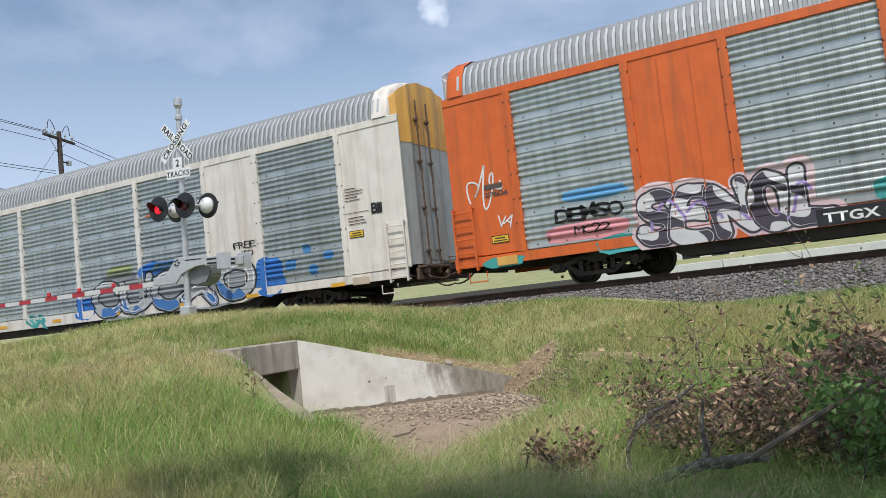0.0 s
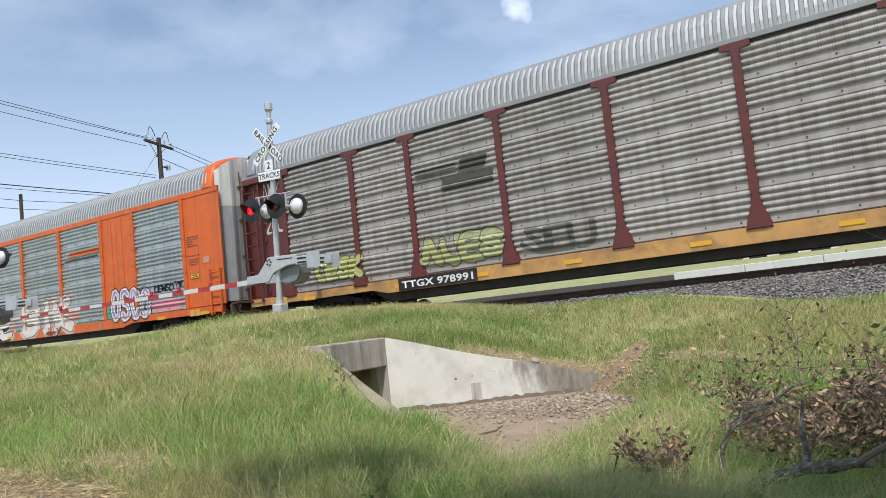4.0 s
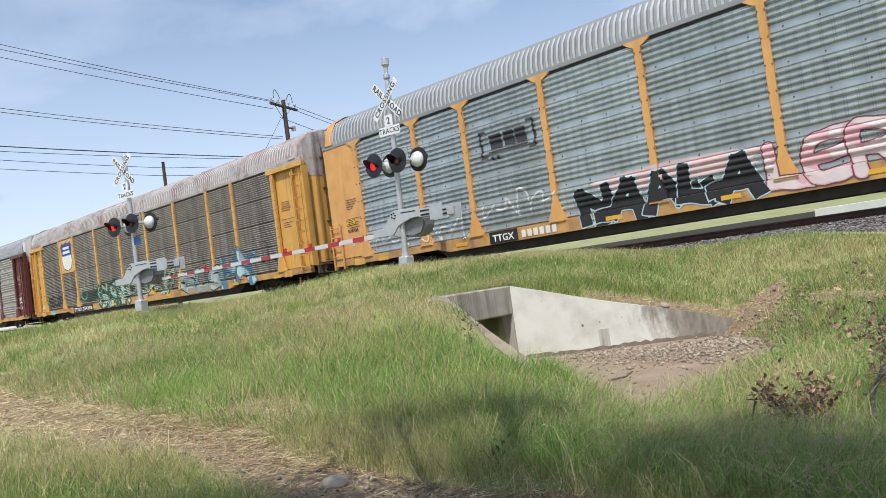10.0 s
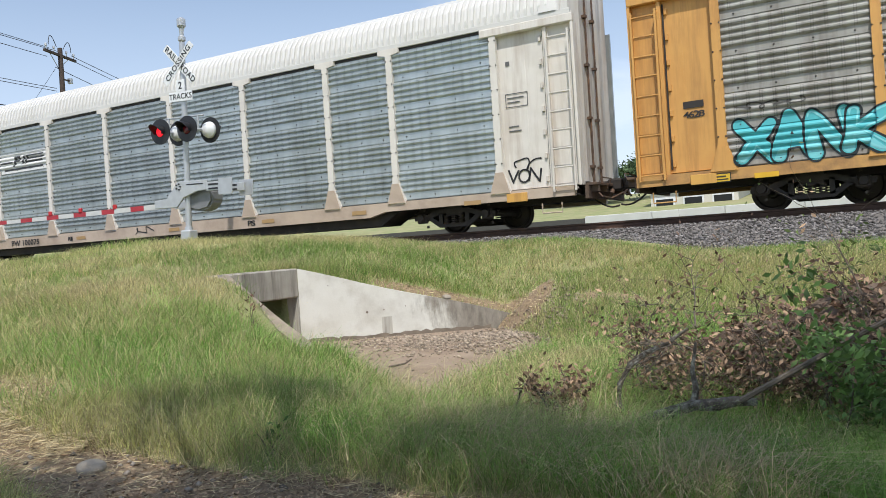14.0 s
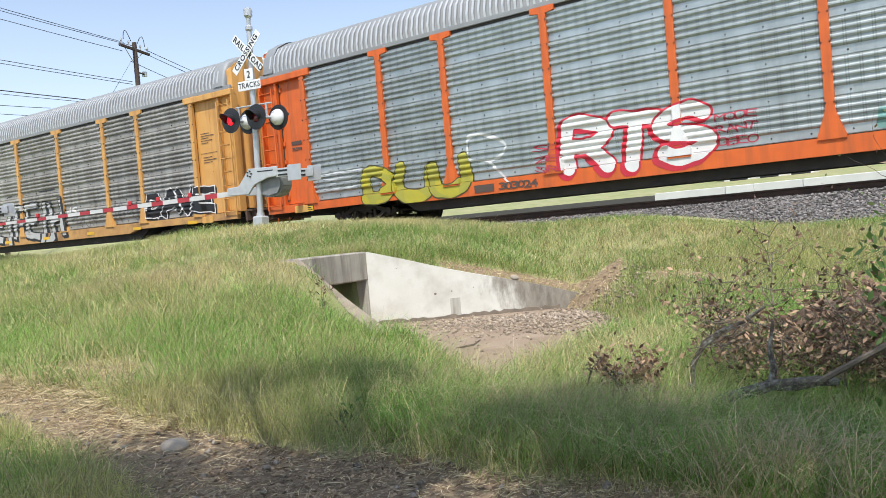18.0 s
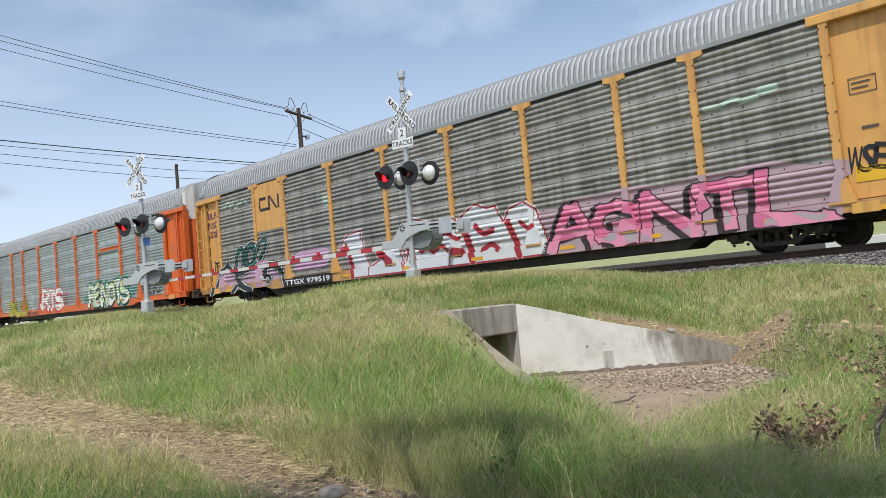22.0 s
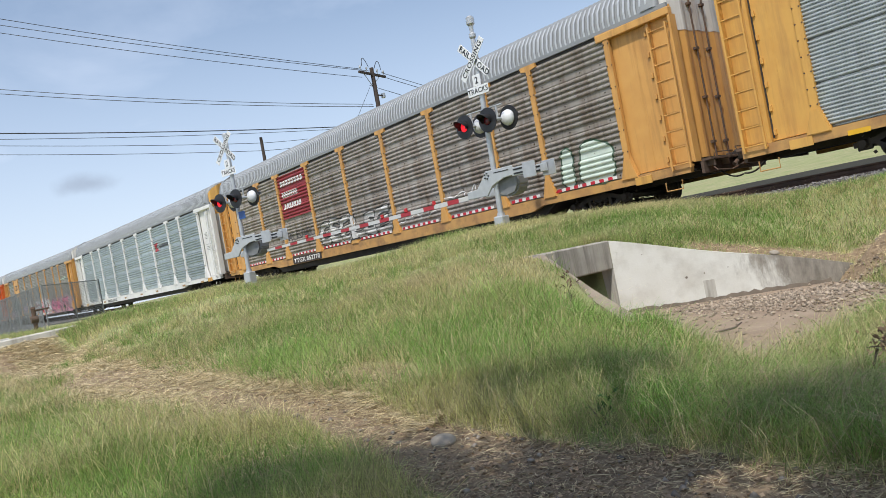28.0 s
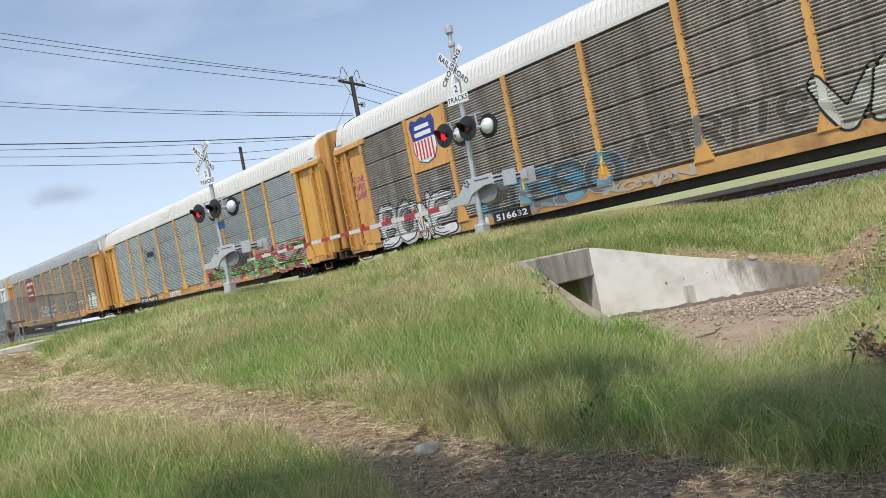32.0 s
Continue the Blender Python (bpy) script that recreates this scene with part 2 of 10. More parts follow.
M = {
    "galv": perforated("galvanised_sheet", (0.485, 0.525, 0.525), (0.38, 0.415, 0.415), (0.235, 0.24, 0.23), 0.45, 0.36, 0.6),
    "galv_dirty": perforated("weathered_sheet", (0.36, 0.35, 0.325), (0.25, 0.24, 0.215), (0.12, 0.10, 0.085), 0.7, 0.6, 0.15),
    "galv_rusty": perforated("rust_streaked_sheet", (0.35, 0.32, 0.285), (0.25, 0.215, 0.18), (0.13, 0.078, 0.048), 0.85, 0.65, 0.1),
    "galv_pink": perforated("chalky_sheet", (0.40, 0.375, 0.36), (0.30, 0.27, 0.255), (0.20, 0.16, 0.14), 0.5, 0.6, 0.15),
    "galv_brown": perforated("brown_weathered_sheet", (0.37, 0.335, 0.30), (0.27, 0.238, 0.208), (0.10, 0.082, 0.068), 0.85, 0.7, 0.05, True),
    "galv_fine": perforated("punched_and_shaded_sheet", (0.56, 0.59, 0.595), (0.46, 0.485, 0.49), (0.29, 0.29, 0.275), 0.4, 0.4, 0.5, True),
    "galv_green": perforated("bright_sheet", (0.50, 0.56, 0.565), (0.39, 0.45, 0.46), (0.26, 0.29, 0.29), 0.4, 0.32, 0.65),
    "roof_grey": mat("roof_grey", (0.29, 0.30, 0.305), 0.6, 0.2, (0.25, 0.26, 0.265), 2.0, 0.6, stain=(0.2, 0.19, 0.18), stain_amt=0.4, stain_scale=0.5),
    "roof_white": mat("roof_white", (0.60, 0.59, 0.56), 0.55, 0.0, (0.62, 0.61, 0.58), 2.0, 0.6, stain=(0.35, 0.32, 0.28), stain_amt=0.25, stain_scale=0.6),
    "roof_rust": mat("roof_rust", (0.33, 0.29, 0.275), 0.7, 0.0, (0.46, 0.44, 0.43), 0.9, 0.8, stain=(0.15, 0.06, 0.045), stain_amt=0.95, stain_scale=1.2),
    "orange": mat("orange_paint", (0.66, 0.13, 0.02), 0.5, 0.0, (0.55, 0.10, 0.018), 2.5, 0.6, stain=(0.22, 0.075, 0.03), stain_amt=0.5, stain_scale=1.1, streak=True),
    "yellow": mat("yellow_paint", (0.64, 0.345, 0.10), 0.5, 0.0, (0.56, 0.28, 0.075), 2.2, 0.6, stain=(0.22, 0.10, 0.04), stain_amt=0.55, stain_scale=1.0, streak=True),
    "gold": mat("gold_paint", (0.66, 0.37, 0.09), 0.5, 0.0, (0.58, 0.30, 0.07), 2.2, 0.6, stain=(0.26, 0.12, 0.05), stain_amt=0.5, stain_scale=1.0, streak=True),
    "sill_gold": mat("grimy_yellow_sill", (0.55, 0.31, 0.10), 0.6, 0.0, (0.40, 0.21, 0.08), 2.0, 0.8, stain=(0.15, 0.085, 0.05), stain_amt=0.85, stain_scale=1.6),
    "peach": mat("faded_yellow_paint", (0.68, 0.36, 0.12), 0.55, 0.0, (0.58, 0.28, 0.08), 2.2, 0.6, stain=(0.3, 0.16, 0.07), stain_amt=0.4, stain_scale=1.0, streak=True),
    "maroon": mat("maroon_paint", (0.13, 0.028, 0.026), 0.55, 0.0, (0.09, 0.022, 0.02), 2.5, 0.6, stain=(0.06, 0.035, 0.03), stain_amt=0.5, stain_scale=1.0, streak=True),
    "white": mat("white_paint", (0.72, 0.68, 0.62), 0.5, 0.0, (0.60, 0.56, 0.50), 2.2, 0.6, stain=(0.33, 0.24, 0.17), stain_amt=0.5, stain_scale=0.9, streak=True),
    "cleanwhite": mat("clean_white_paint", (0.76, 0.75, 0.73), 0.45, 0.0, (0.68, 0.67, 0.65), 2.2, 0.6, stain=(0.42, 0.37, 0.32), stain_amt=0.3, stain_scale=0.9, streak=True),
    "whitedoor": mat("white_end_paint", (0.62, 0.61, 0.58), 0.55, 0.0, (0.50, 0.49, 0.46), 2.0, 0.6, stain=(0.25, 0.17, 0.12), stain_amt=0.6, stain_scale=0.9, streak=True),
    "beige": mat("beige_paint", (0.52, 0.42, 0.33), 0.6, 0.0, (0.40, 0.31, 0.24), 2.2, 0.6, stain=(0.2, 0.14, 0.10), stain_amt=0.5, stain_scale=0.9),
    "black": mat("black_running_gear", (0.024, 0.021, 0.02), 0.7, 0.0, (0.055, 0.042, 0.034), 3.0, 0.7),
    "steel": mat("wheel_steel", (0.07, 0.055, 0.045), 0.55, 0.6, (0.03, 0.024, 0.02), 4.0, 0.7),
    "rail": mat("rusty_rail", (0.10, 0.055, 0.038), 0.65, 0.3, (0.055, 0.034, 0.026), 5.0, 0.7),
    "railtop": mat("polished_rail", (0.45, 0.43, 0.41), 0.25, 0.9),
    "tie": mat("tie_timber", (0.10, 0.078, 0.06), 0.9, 0.0, (0.055, 0.043, 0.035), 6.0, 0.8, bump=0.5, bump_scale=30, rand=0.3),
    "ballast": mat("ballast_stone", (0.225, 0.21, 0.20), 0.85, 0.0, (0.12, 0.11, 0.103), 9.0, 0.7, island=0.6),
    "gravel": mat("creek_gravel", (0.39, 0.315, 0.235), 0.9, 0.0, (0.23, 0.18, 0.13), 9.0, 0.7, island=0.45),
    "stone": mat("pale_stone", (0.40, 0.35, 0.28), 0.9, 0.0, (0.28, 0.24, 0.19), 9.0, 0.7, bump=0.4),
    "conc": mat("stained_concrete", (0.52, 0.50, 0.44), 0.9, 0.0, (0.43, 0.40, 0.34), 3.0, 0.6, bump=0.25, bump_scale=40, stain=(0.13, 0.11, 0.09), stain_scale=1.1, stain_amt=0.75, streak=True),
    "concpale": mat("whitewashed_concrete", (0.70, 0.69, 0.63), 0.9, 0.0, (0.60, 0.58, 0.51), 3.0, 0.6, bump=0.2, bump_scale=40, stain=(0.36, 0.32, 0.26), stain_scale=2.2, stain_amt=0.45),
    "apron": mat("silty_concrete", (0.33, 0.245, 0.17), 0.95, 0.0, (0.25, 0.18, 0.125), 2.5, 0.7, bump=0.3, bump_scale=30, stain=(0.40, 0.32, 0.235), stain_scale=1.2, stain_amt=0.6),
    "asphalt": mat("asphalt", (0.085, 0.083, 0.08), 0.95, 0.0, (0.06, 0.06, 0.058), 30.0, 0.8, bump=0.3, bump_scale=90),
    "barrier": mat("pale_barrier", (0.62, 0.63, 0.62), 0.8, 0.0, (0.52, 0.53, 0.52), 1.2, 0.7),
    "alu": mat("aluminium", (0.55, 0.56, 0.57), 0.42, 0.55, (0.45, 0.46, 0.47), 5.0, 0.6),
    "cast": mat("grey_painted_casting", (0.50, 0.52, 0.53), 0.45, 0.25, (0.40, 0.41, 0.42), 6.0, 0.6),
    "signwhite": mat("sign_white", (0.78, 0.79, 0.80), 0.45),
    "signblack": mat("sign_black", (0.015, 0.015, 0.016), 0.5),
    "lampblack": mat("lamp_black", (0.018, 0.018, 0.02), 0.45),
    "red": mat("red_stripe", (0.55, 0.03, 0.035), 0.5),
    "redlens": glow("lit_red_lens", (0.75, 0.015, 0.03), 0.9),
    "reddim": mat("dark_red_lens", (0.12, 0.008, 0.012), 0.2),
    "pole": mat("creosoted_pole", (0.085, 0.062, 0.05), 0.9, 0.0, (0.05, 0.037, 0.03), 8.0, 0.8),
    "wire": plain("wire", (0.02, 0.02, 0.022), 0.6),
    "bark": mat("bark", (0.20, 0.165, 0.13), 0.95, 0.0, (0.11, 0.088, 0.07), 14.0, 0.8, bump=0.6, bump_scale=50),
    "deadleaf": mat("dead_leaf", (0.17, 0.10, 0.065), 0.85, 0.0, (0.10, 0.06, 0.042), 5.0, 0.6, island=0.5),
    "leaf": mat("green_leaf", (0.095, 0.18, 0.045), 0.7, 0.0, (0.06, 0.125, 0.03), 5.0, 0.6, island=0.4),
    "farleaf": mat("far_foliage", (0.085, 0.135, 0.055), 0.9, 0.0, (0.05, 0.085, 0.035), 0.8, 0.7, island=0.4),
    "straw": mat("straw", (0.62, 0.52, 0.32), 0.9, 0.0, (0.46, 0.37, 0.22), 4.0, 0.6, island=0.45),
}


def leafy(m, share):
    """Lets some light through thin leaves and blades."""
    nt = m.node_tree
    b = nt.nodes["Principled BSDF"]
    out = nt.nodes["Material Output"]
    t, mx = nt.nodes.new("ShaderNodeBsdfTranslucent"), nt.nodes.new("ShaderNodeMixShader")
    nt.links.new(b.inputs["Base Color"].links[0].from_socket, t.inputs["Color"])
    mx.inputs[0].default_value = share
    nt.links.new(b.outputs[0], mx.inputs[1]); nt.links.new(t.outputs[0], mx.inputs[2]); nt.links.new(mx.outputs[0], out.inputs["Surface"])
    return m


def grass_material(name, green, dry, bias):
    m = mat(name, green, 0.7, 0.0, dry, 0.55, 0.9, island=0.5, spec=0.3)
    for nd in m.node_tree.nodes:
        if nd.type == "MAP_RANGE" and abs(nd.inputs["From Min"].default_value - 0.35) < 1e-4:
            nd.inputs["From Min"].default_value, nd.inputs["From Max"].default_value = bias, bias + 0.22
    return leafy(m, 0.42)


M["grass"] = grass_material("grass_blade", (0.265, 0.395, 0.11), (0.55, 0.53, 0.23), 0.42)
M["grass_deep"] = grass_material("tuft_blade", (0.21, 0.345, 0.085), (0.32, 0.42, 0.13), 0.45)
M["grass_lush"] = grass_material("lush_blade", (0.245, 0.43, 0.10), (0.40, 0.50, 0.17), 0.46)
M["grass_dry"] = grass_material("dry_grass_blade", (0.55, 0.50, 0.25), (0.60, 0.52, 0.30), 0.45)
leafy(M["leaf"], 0.3), leafy(M["straw"], 0.2)


def ground_material():
    m = mat("soil_and_thatch", (0.24, 0.28, 0.10), 0.95, 0.0, (0.38, 0.34, 0.18), 1.2, 0.8, bump=0.8, bump_scale=25,
            stain=(0.30, 0.25, 0.15), stain_scale=0.5, stain_amt=0.5)
    return m


M["ground"] = ground_material()
M["dirt"] = mat("path_dirt", (0.36, 0.265, 0.16), 0.95, 0.0, (0.20, 0.14, 0.088), 22.0, 0.9, bump=0.9, bump_scale=35,
                stain=(0.24, 0.17, 0.115), stain_scale=1.6, stain_amt=0.6)


def worn_whitewash(m):
    """Bares the grey concrete towards the wall's low end and along its rim."""
    nt = m.node_tree
    N, L = nt.nodes.new, nt.links.new
    b = nt.nodes["Principled BSDF"]
    co = N("ShaderNodeTexCoord")
    dt = N("ShaderNodeVectorMath"); dt.operation = "DOT_PRODUCT"
    dt.inputs[1].default_value = (0.781, 0.625, 0.0)
    L(co.outputs["Object"], dt.inputs[0])
    n = N("ShaderNodeTexNoise")
    n.inputs["Scale"].default_value, n.inputs["Detail"].default_value, n.inputs["Roughness"].default_value = 2.4, 9.0, 0.7
    mp = N("ShaderNodeMapping"); mp.inputs["Scale"].default_value = (1.6, 1.6, 0.55)
    L(co.outputs["Object"], mp.inputs["Vector"]); L(mp.outputs[0], n.inputs["Vector"])
    a = N("ShaderNodeMath"); a.operation = "MULTIPLY_ADD"; a.inputs[1].default_value, a.inputs[2].default_value = 2.6, -1.3
    L(n.outputs["Fac"], a.inputs[0])
    u = N("ShaderNodeMath"); u.operation = "ADD"; L(dt.outputs["Value"], u.inputs[0]); L(a.outputs[0], u.inputs[1])
    r = N("ShaderNodeMapRange"); r.interpolation_type = "SMOOTHSTEP"
    u0 = -7.72 * 0.781 + 9.18 * 0.625
    r.inputs["From Min"].default_value, r.inputs["From Max"].default_value = u0 + 1.75, u0 + 2.45
    r.inputs["To Max"].default_value = 0.9
    L(u.outputs[0], r.inputs["Value"])
    mx = N("ShaderNodeMix"); mx.data_type = "RGBA"; c2 = N("ShaderNodeMix"); c2.data_type = "RGBA"
    c2.inputs["A"].default_value, c2.inputs["B"].default_value = (0.30, 0.265, 0.215, 1), (0.13, 0.11, 0.085, 1)
    n3 = N("ShaderNodeTexNoise")
    n3.inputs["Scale"].default_value, n3.inputs["Detail"].default_value, n3.inputs["Roughness"].default_value = 5.0, 8.0, 0.7
    L(mp.outputs[0], n3.inputs["Vector"])
    r3 = N("ShaderNodeMapRange"); r3.inputs["From Min"].default_value, r3.inputs["From Max"].default_value = 0.38, 0.66
    L(n3.outputs["Fac"], r3.inputs["Value"]); L(r3.outputs[0], c2.inputs["Factor"]); L(c2.outputs["Result"], mx.inputs["B"])
    L(r.outputs[0], mx.inputs["Factor"]); L(b.inputs["Base Color"].links[0].from_socket, mx.inputs["A"])
    L(mx.outputs["Result"], b.inputs["Base Color"])


worn_whitewash(M["concpale"])
# brighter copies of the roof colours: sunlight painted onto the rib tops
M["rib_roof_grey"] = mat("sunlit_grey_rib", (0.56, 0.57, 0.58), 0.45, 0.3, (0.46, 0.47, 0.48), 2.0, 0.6)
M["rib_roof_white"] = mat("sunlit_white_rib", (0.70, 0.69, 0.66), 0.5, 0.0, (0.62, 0.60, 0.57), 2.0, 0.6)
M["rib_roof_rust"] = mat("sunlit_rusty_rib", (0.60, 0.585, 0.57), 0.7, 0.0, (0.42, 0.375, 0.36), 1.2, 0.9, stain=(0.15, 0.065, 0.05), stain_amt=0.95, stain_scale=0.9)

# ---- plan: x along the track (the train runs towards -x), y across it, z up; ground at the eye is 0 ----
RAIL_Z = 1.78
TRACK_Y = 17.63
FLOOR_Z = 0.15                        # bed of the culvert channel
HEAD_X, HEAD_Y0, HEAD_Y1, HEAD_TOP = -7.72, 7.55, 9.18, 1.30
WING_DIR = Vector((1.85, 1.48)).normalized()


def line_y(x):
    """Sideways bend of the line: it swings slowly towards the near side, far down the track."""
    u = min(max(2.5 - x, 0.0), 110.0)
    return -2.04e-4 * u * u - 4.08e-4 * 110.0 * max(-107.5 - x, 0.0)


def line_z(x):
    """The line climbs gently beyond the crossing."""
    u = min(max(-x, 0.0), 110.0)
    return 1.2e-4 * u * u + 2.4e-4 * 110.0 * max(-110.0 - x, 0.0)


def ss(a, b, x):
    t = np.clip((np.asarray(x, float) - a) / (b - a), 0, 1)
    return t * t * (3 - 2 * t)


def road_x(y):
    """Centre line of the road."""
    return -21.2 - 0.055 * np.clip(13.0 - y, 0, 60) ** 1.55


def ground_z(x, y):
    x, y = np.asarray(x, float), np.asarray(y, float)
    k = 0.42 + 0.58 * np.clip((y - 3.0) / 8.5, 0, 1) + 0.32 * ss(14, 32, -x) * (1 - ss(3.0, 9.0, y))
    hx = 1.93 * np.sin(np.pi / 2 * np.clip((-x - 0.3) / 14.2, 0, 1)) * k * (1 - 0.25 * ss(14.0, 17.0, y))
    ht = 0.08 + (0.93 + 0.37 * ss(2.0, 6.0, -x)) * ss(8.4, 13.6, y) + 0.10 * ss(13.6, 15.0, y)
    d = hx - ht
    z = 0.5 * (hx + ht + np.sqrt(d * d + 0.02))
    z = z + 0.022 * np.sin(x * 1.3 + 1.7 * np.sin(y * 0.7)) * np.cos(y * 1.1) * ss(2, 5, np.hypot(x, y))
    # road bed and the land beyond the tracks
    dr = np.abs(x - road_x(y))
    zr = 1.74 - 0.034 * np.clip(13 - y, 0, 22)
    z = z + (zr - 0.06 - z) * (1 - ss(4.9, 7.0, dr)) * ss(-30, -20, -np.abs(y - 10))
    az = np.degrees(np.arctan2(-x, np.maximum(y, 0.01)))
    z = z + 0.36 * np.exp(-((np.hypot(x, y) - 16.3) / 1.9) ** 2) * ss(63, 68, az) * ss(79, 76, az) * ss(4.6, 5.2, dr)
    far = ss(15.0, 16.2, y)
    z = z * (1 - far) + 1.15 * far
    z = z + 1.5 * ss(34, 56, -x) * ss(24.5, 31, y) * ss(-46, -34, -y)
    z = z + 1.46 * ss(24, 46, y) + 2.6 * ss(38, 75, y)
    # the bank meets the tops of the headwall and of the near wing
    u = x - HEAD_X
    wt = HEAD_TOP - 0.15 - np.clip(u, 0, 2.35) * 0.53
    yn = HEAD_Y0 + 0.03 - 0.15 * np.clip(u, 0, 2.4)
    m = ss(1.5, 0.25, np.abs(np.clip(yn - y, 0, 9))) * ss(-1.2, -0.2, u) * ss(3.2, 2.2, u) * (y < yn + 0.15)
    z = z * (1 - m) + wt * m
    m = ss(3.2, 0.2, np.clip(-0.2 - u, 0, 9)) * ss(1.6, -0.1, u) * ss(2.4, 0.3, np.maximum(HEAD_Y0 - y, y - HEAD_Y1))
    z = z * (1 - m) + (HEAD_TOP - 0.03) * m
    # the slope behind the pale wing starts at the wall's rim
    v = -(x - HEAD_X) * 0.625 + (y - HEAD_Y1) * 0.781
    w = (x - HEAD_X) * 0.781 + (y - HEAD_Y1) * 0.625
    lim = 1.28 - 0.94 * np.clip(w, 0, 3.35) / 3.35 + 0.42 * np.clip(v - 0.22, 0, 9) + 0.30 * np.clip(w - 3.35, 0, 9) + 0.4 * np.clip(-w, 0, 9) + 1.6 * np.clip(-0.05 - v, 0, 9)
    d = z - lim
    z = np.where(d > -0.3, lim + 0.5 * (d - np.sqrt(d * d + 0.01)), z)
    # hollow in the near bank, before the mouth of the channel
    z = z - 0.24 * np.exp(-(((x + 3.7) / 1.15) ** 2 + ((y - 5.55) / 0.85) ** 2))
    # level land a long way off
    out = ss(70, 160, np.maximum(np.abs(x + 10), np.abs(y)))
    z = z * (1 - out) + (2.2 + 3.0 * ss(40, 75, y)) * out
    # channel in front of the culvert
    u = x - HEAD_X
    near = HEAD_Y0 + 0.20 - 0.15 * u - 0.55 * np.clip(u - 2.2, 0, 9)
    farr = HEAD_Y1 + 0.8 * np.clip(u, 0, 2.35) - 0.95 * np.clip(u - 2.35, 0, 9)
    inside = np.minimum(y - near, farr - y)
    c = ss(0.0, 1.0, (inside + 0.27 + 1.0 * ss(2.3, 3.4, u)) / (0.21 + 1.0 * ss(2.3, 3.4, u))) * (u > -0.16)
    c = c * (1 - ss(4.2, 6.5, u))
    z = z * (1 - c) + np.minimum(z, FLOOR_Z - 0.05) * c
    return z


def path_mask(x, y):
    """Trodden dirt: a strip that comes from the road and widens before the eye."""
    c = 2.72 - 0.035 * np.clip(-x - 6, 0, 40) + 0.14 * np.sin(x * 0.9)
    w = 0.44 + 0.12 * np.sin(x * 0.57 + 1) + 0.45 * ss(-5.0, -1.0, x) + 0.1 * np.sin(x * 3.1) * np.sin(y * 4.3 + x)
    return (1 - ss(w * 0.7, w * 1.25, np.abs(y - c))) * (1 - ss(1.5, 3.0, x)) * (1 - ss(17.0, 19.0, -x))


def bare_mask(x, y):
    m = np.exp(-(((x + 6.1) / 0.55) ** 2 + ((y - 3.75) / 0.3) ** 2))
    m = np.maximum(m, np.exp(-(((x + 3.2) / 0.7) ** 2 + ((y - 10.6) / 0.35) ** 2)))
    m = np.maximum(m, 0.95 * np.exp(-(((x + 4.85) / 0.75) ** 2 + ((y - 11.1) / 0.55) ** 2)))
    m = np.maximum(m, 0.7 * np.exp(-(((x + 3.0) / 0.35) ** 2 + ((y - 3.7) / 0.25) ** 2)))
    # bare soil behind the rim of the pale wing
    v = -(x - HEAD_X) * 0.625 + (y - HEAD_Y1) * 0.781
    w = (x - HEAD_X) * 0.781 + (y - HEAD_Y1) * 0.625
    return np.maximum(m, np.exp(-((v - 0.36) / 0.22) ** 2) * ss(0.5, 1.6, w) * (1 - ss(3.6, 4.4, w)))


def mesh_of(name, verts, faces, mats=(), smooth=False, index=None):
    me = bpy.data.meshes.new(name)
    me.from_pydata([tuple(v) for v in verts], [], [tuple(f) for f in faces])
    for m in mats:
        me.materials.append(m)
    if index is not None:
        me.polygons.foreach_set("material_index", index)
    if smooth:
        me.polygons.foreach_set("use_smooth", [True] * len(me.polygons))
    me.update()
    return me


def tri_mesh(name, verts, tris, mat_, smooth=False):
    """A mesh straight from arrays, for very many small pieces."""
    me = bpy.data.meshes.new(name)
    n = len(tris)
    me.vertices.add(len(verts)); me.vertices.foreach_set("co", np.asarray(verts, np.float32).ravel())
    me.loops.add(3 * n); me.loops.foreach_set("vertex_index", np.asarray(tris, np.int32).ravel())
    me.polygons.add(n); me.polygons.foreach_set("loop_start", np.arange(0, 3 * n, 3, dtype=np.int32))
    me.materials.append(mat_)
    me.update(calc_edges=True)
    if smooth:
        me.polygons.foreach_set("use_smooth", [True] * n)
    return me


def part(name, bm, material, parent, label="", smooth=False, m=None):
    """Links a bmesh or a mesh as one mesh object under a thing or a part."""
    if isinstance(bm, bmesh.types.BMesh):
        me = bpy.data.meshes.new(name)
        bm.to_mesh(me)
        bm.free()
        if smooth:
            me.polygons.foreach_set("use_smooth", [True] * len(me.polygons))
    else:
        me = bm
    if material is not None and not me.materials:
        me.materials.append(material)
    ob = new(name, me)
    if parent is not None:
        ob.parent = parent
    if m is not None:
        ob.matrix_basis = m
    if label:
        tagged(ob, label)
    return ob


def box(bm, x0, x1, y0, y1, z0, z1, bevel=0.0):
    r = bmesh.ops.create_cube(bm, size=1.0, matrix=Matrix.LocRotScale(
        ((x0 + x1) / 2, (y0 + y1) / 2, (z0 + z1) / 2), None, (abs(x1 - x0), abs(y1 - y0), abs(z1 - z0))))
    if bevel:
        ed = list({e for v in r["verts"] for e in v.link_edges})
        bmesh.ops.bevel(bm, geom=ed, offset=bevel, segments=1, affect="EDGES")
    return bm


def boxed(*dims, bevel=0.0):
    return box(bmesh.new(), *dims, bevel=bevel)


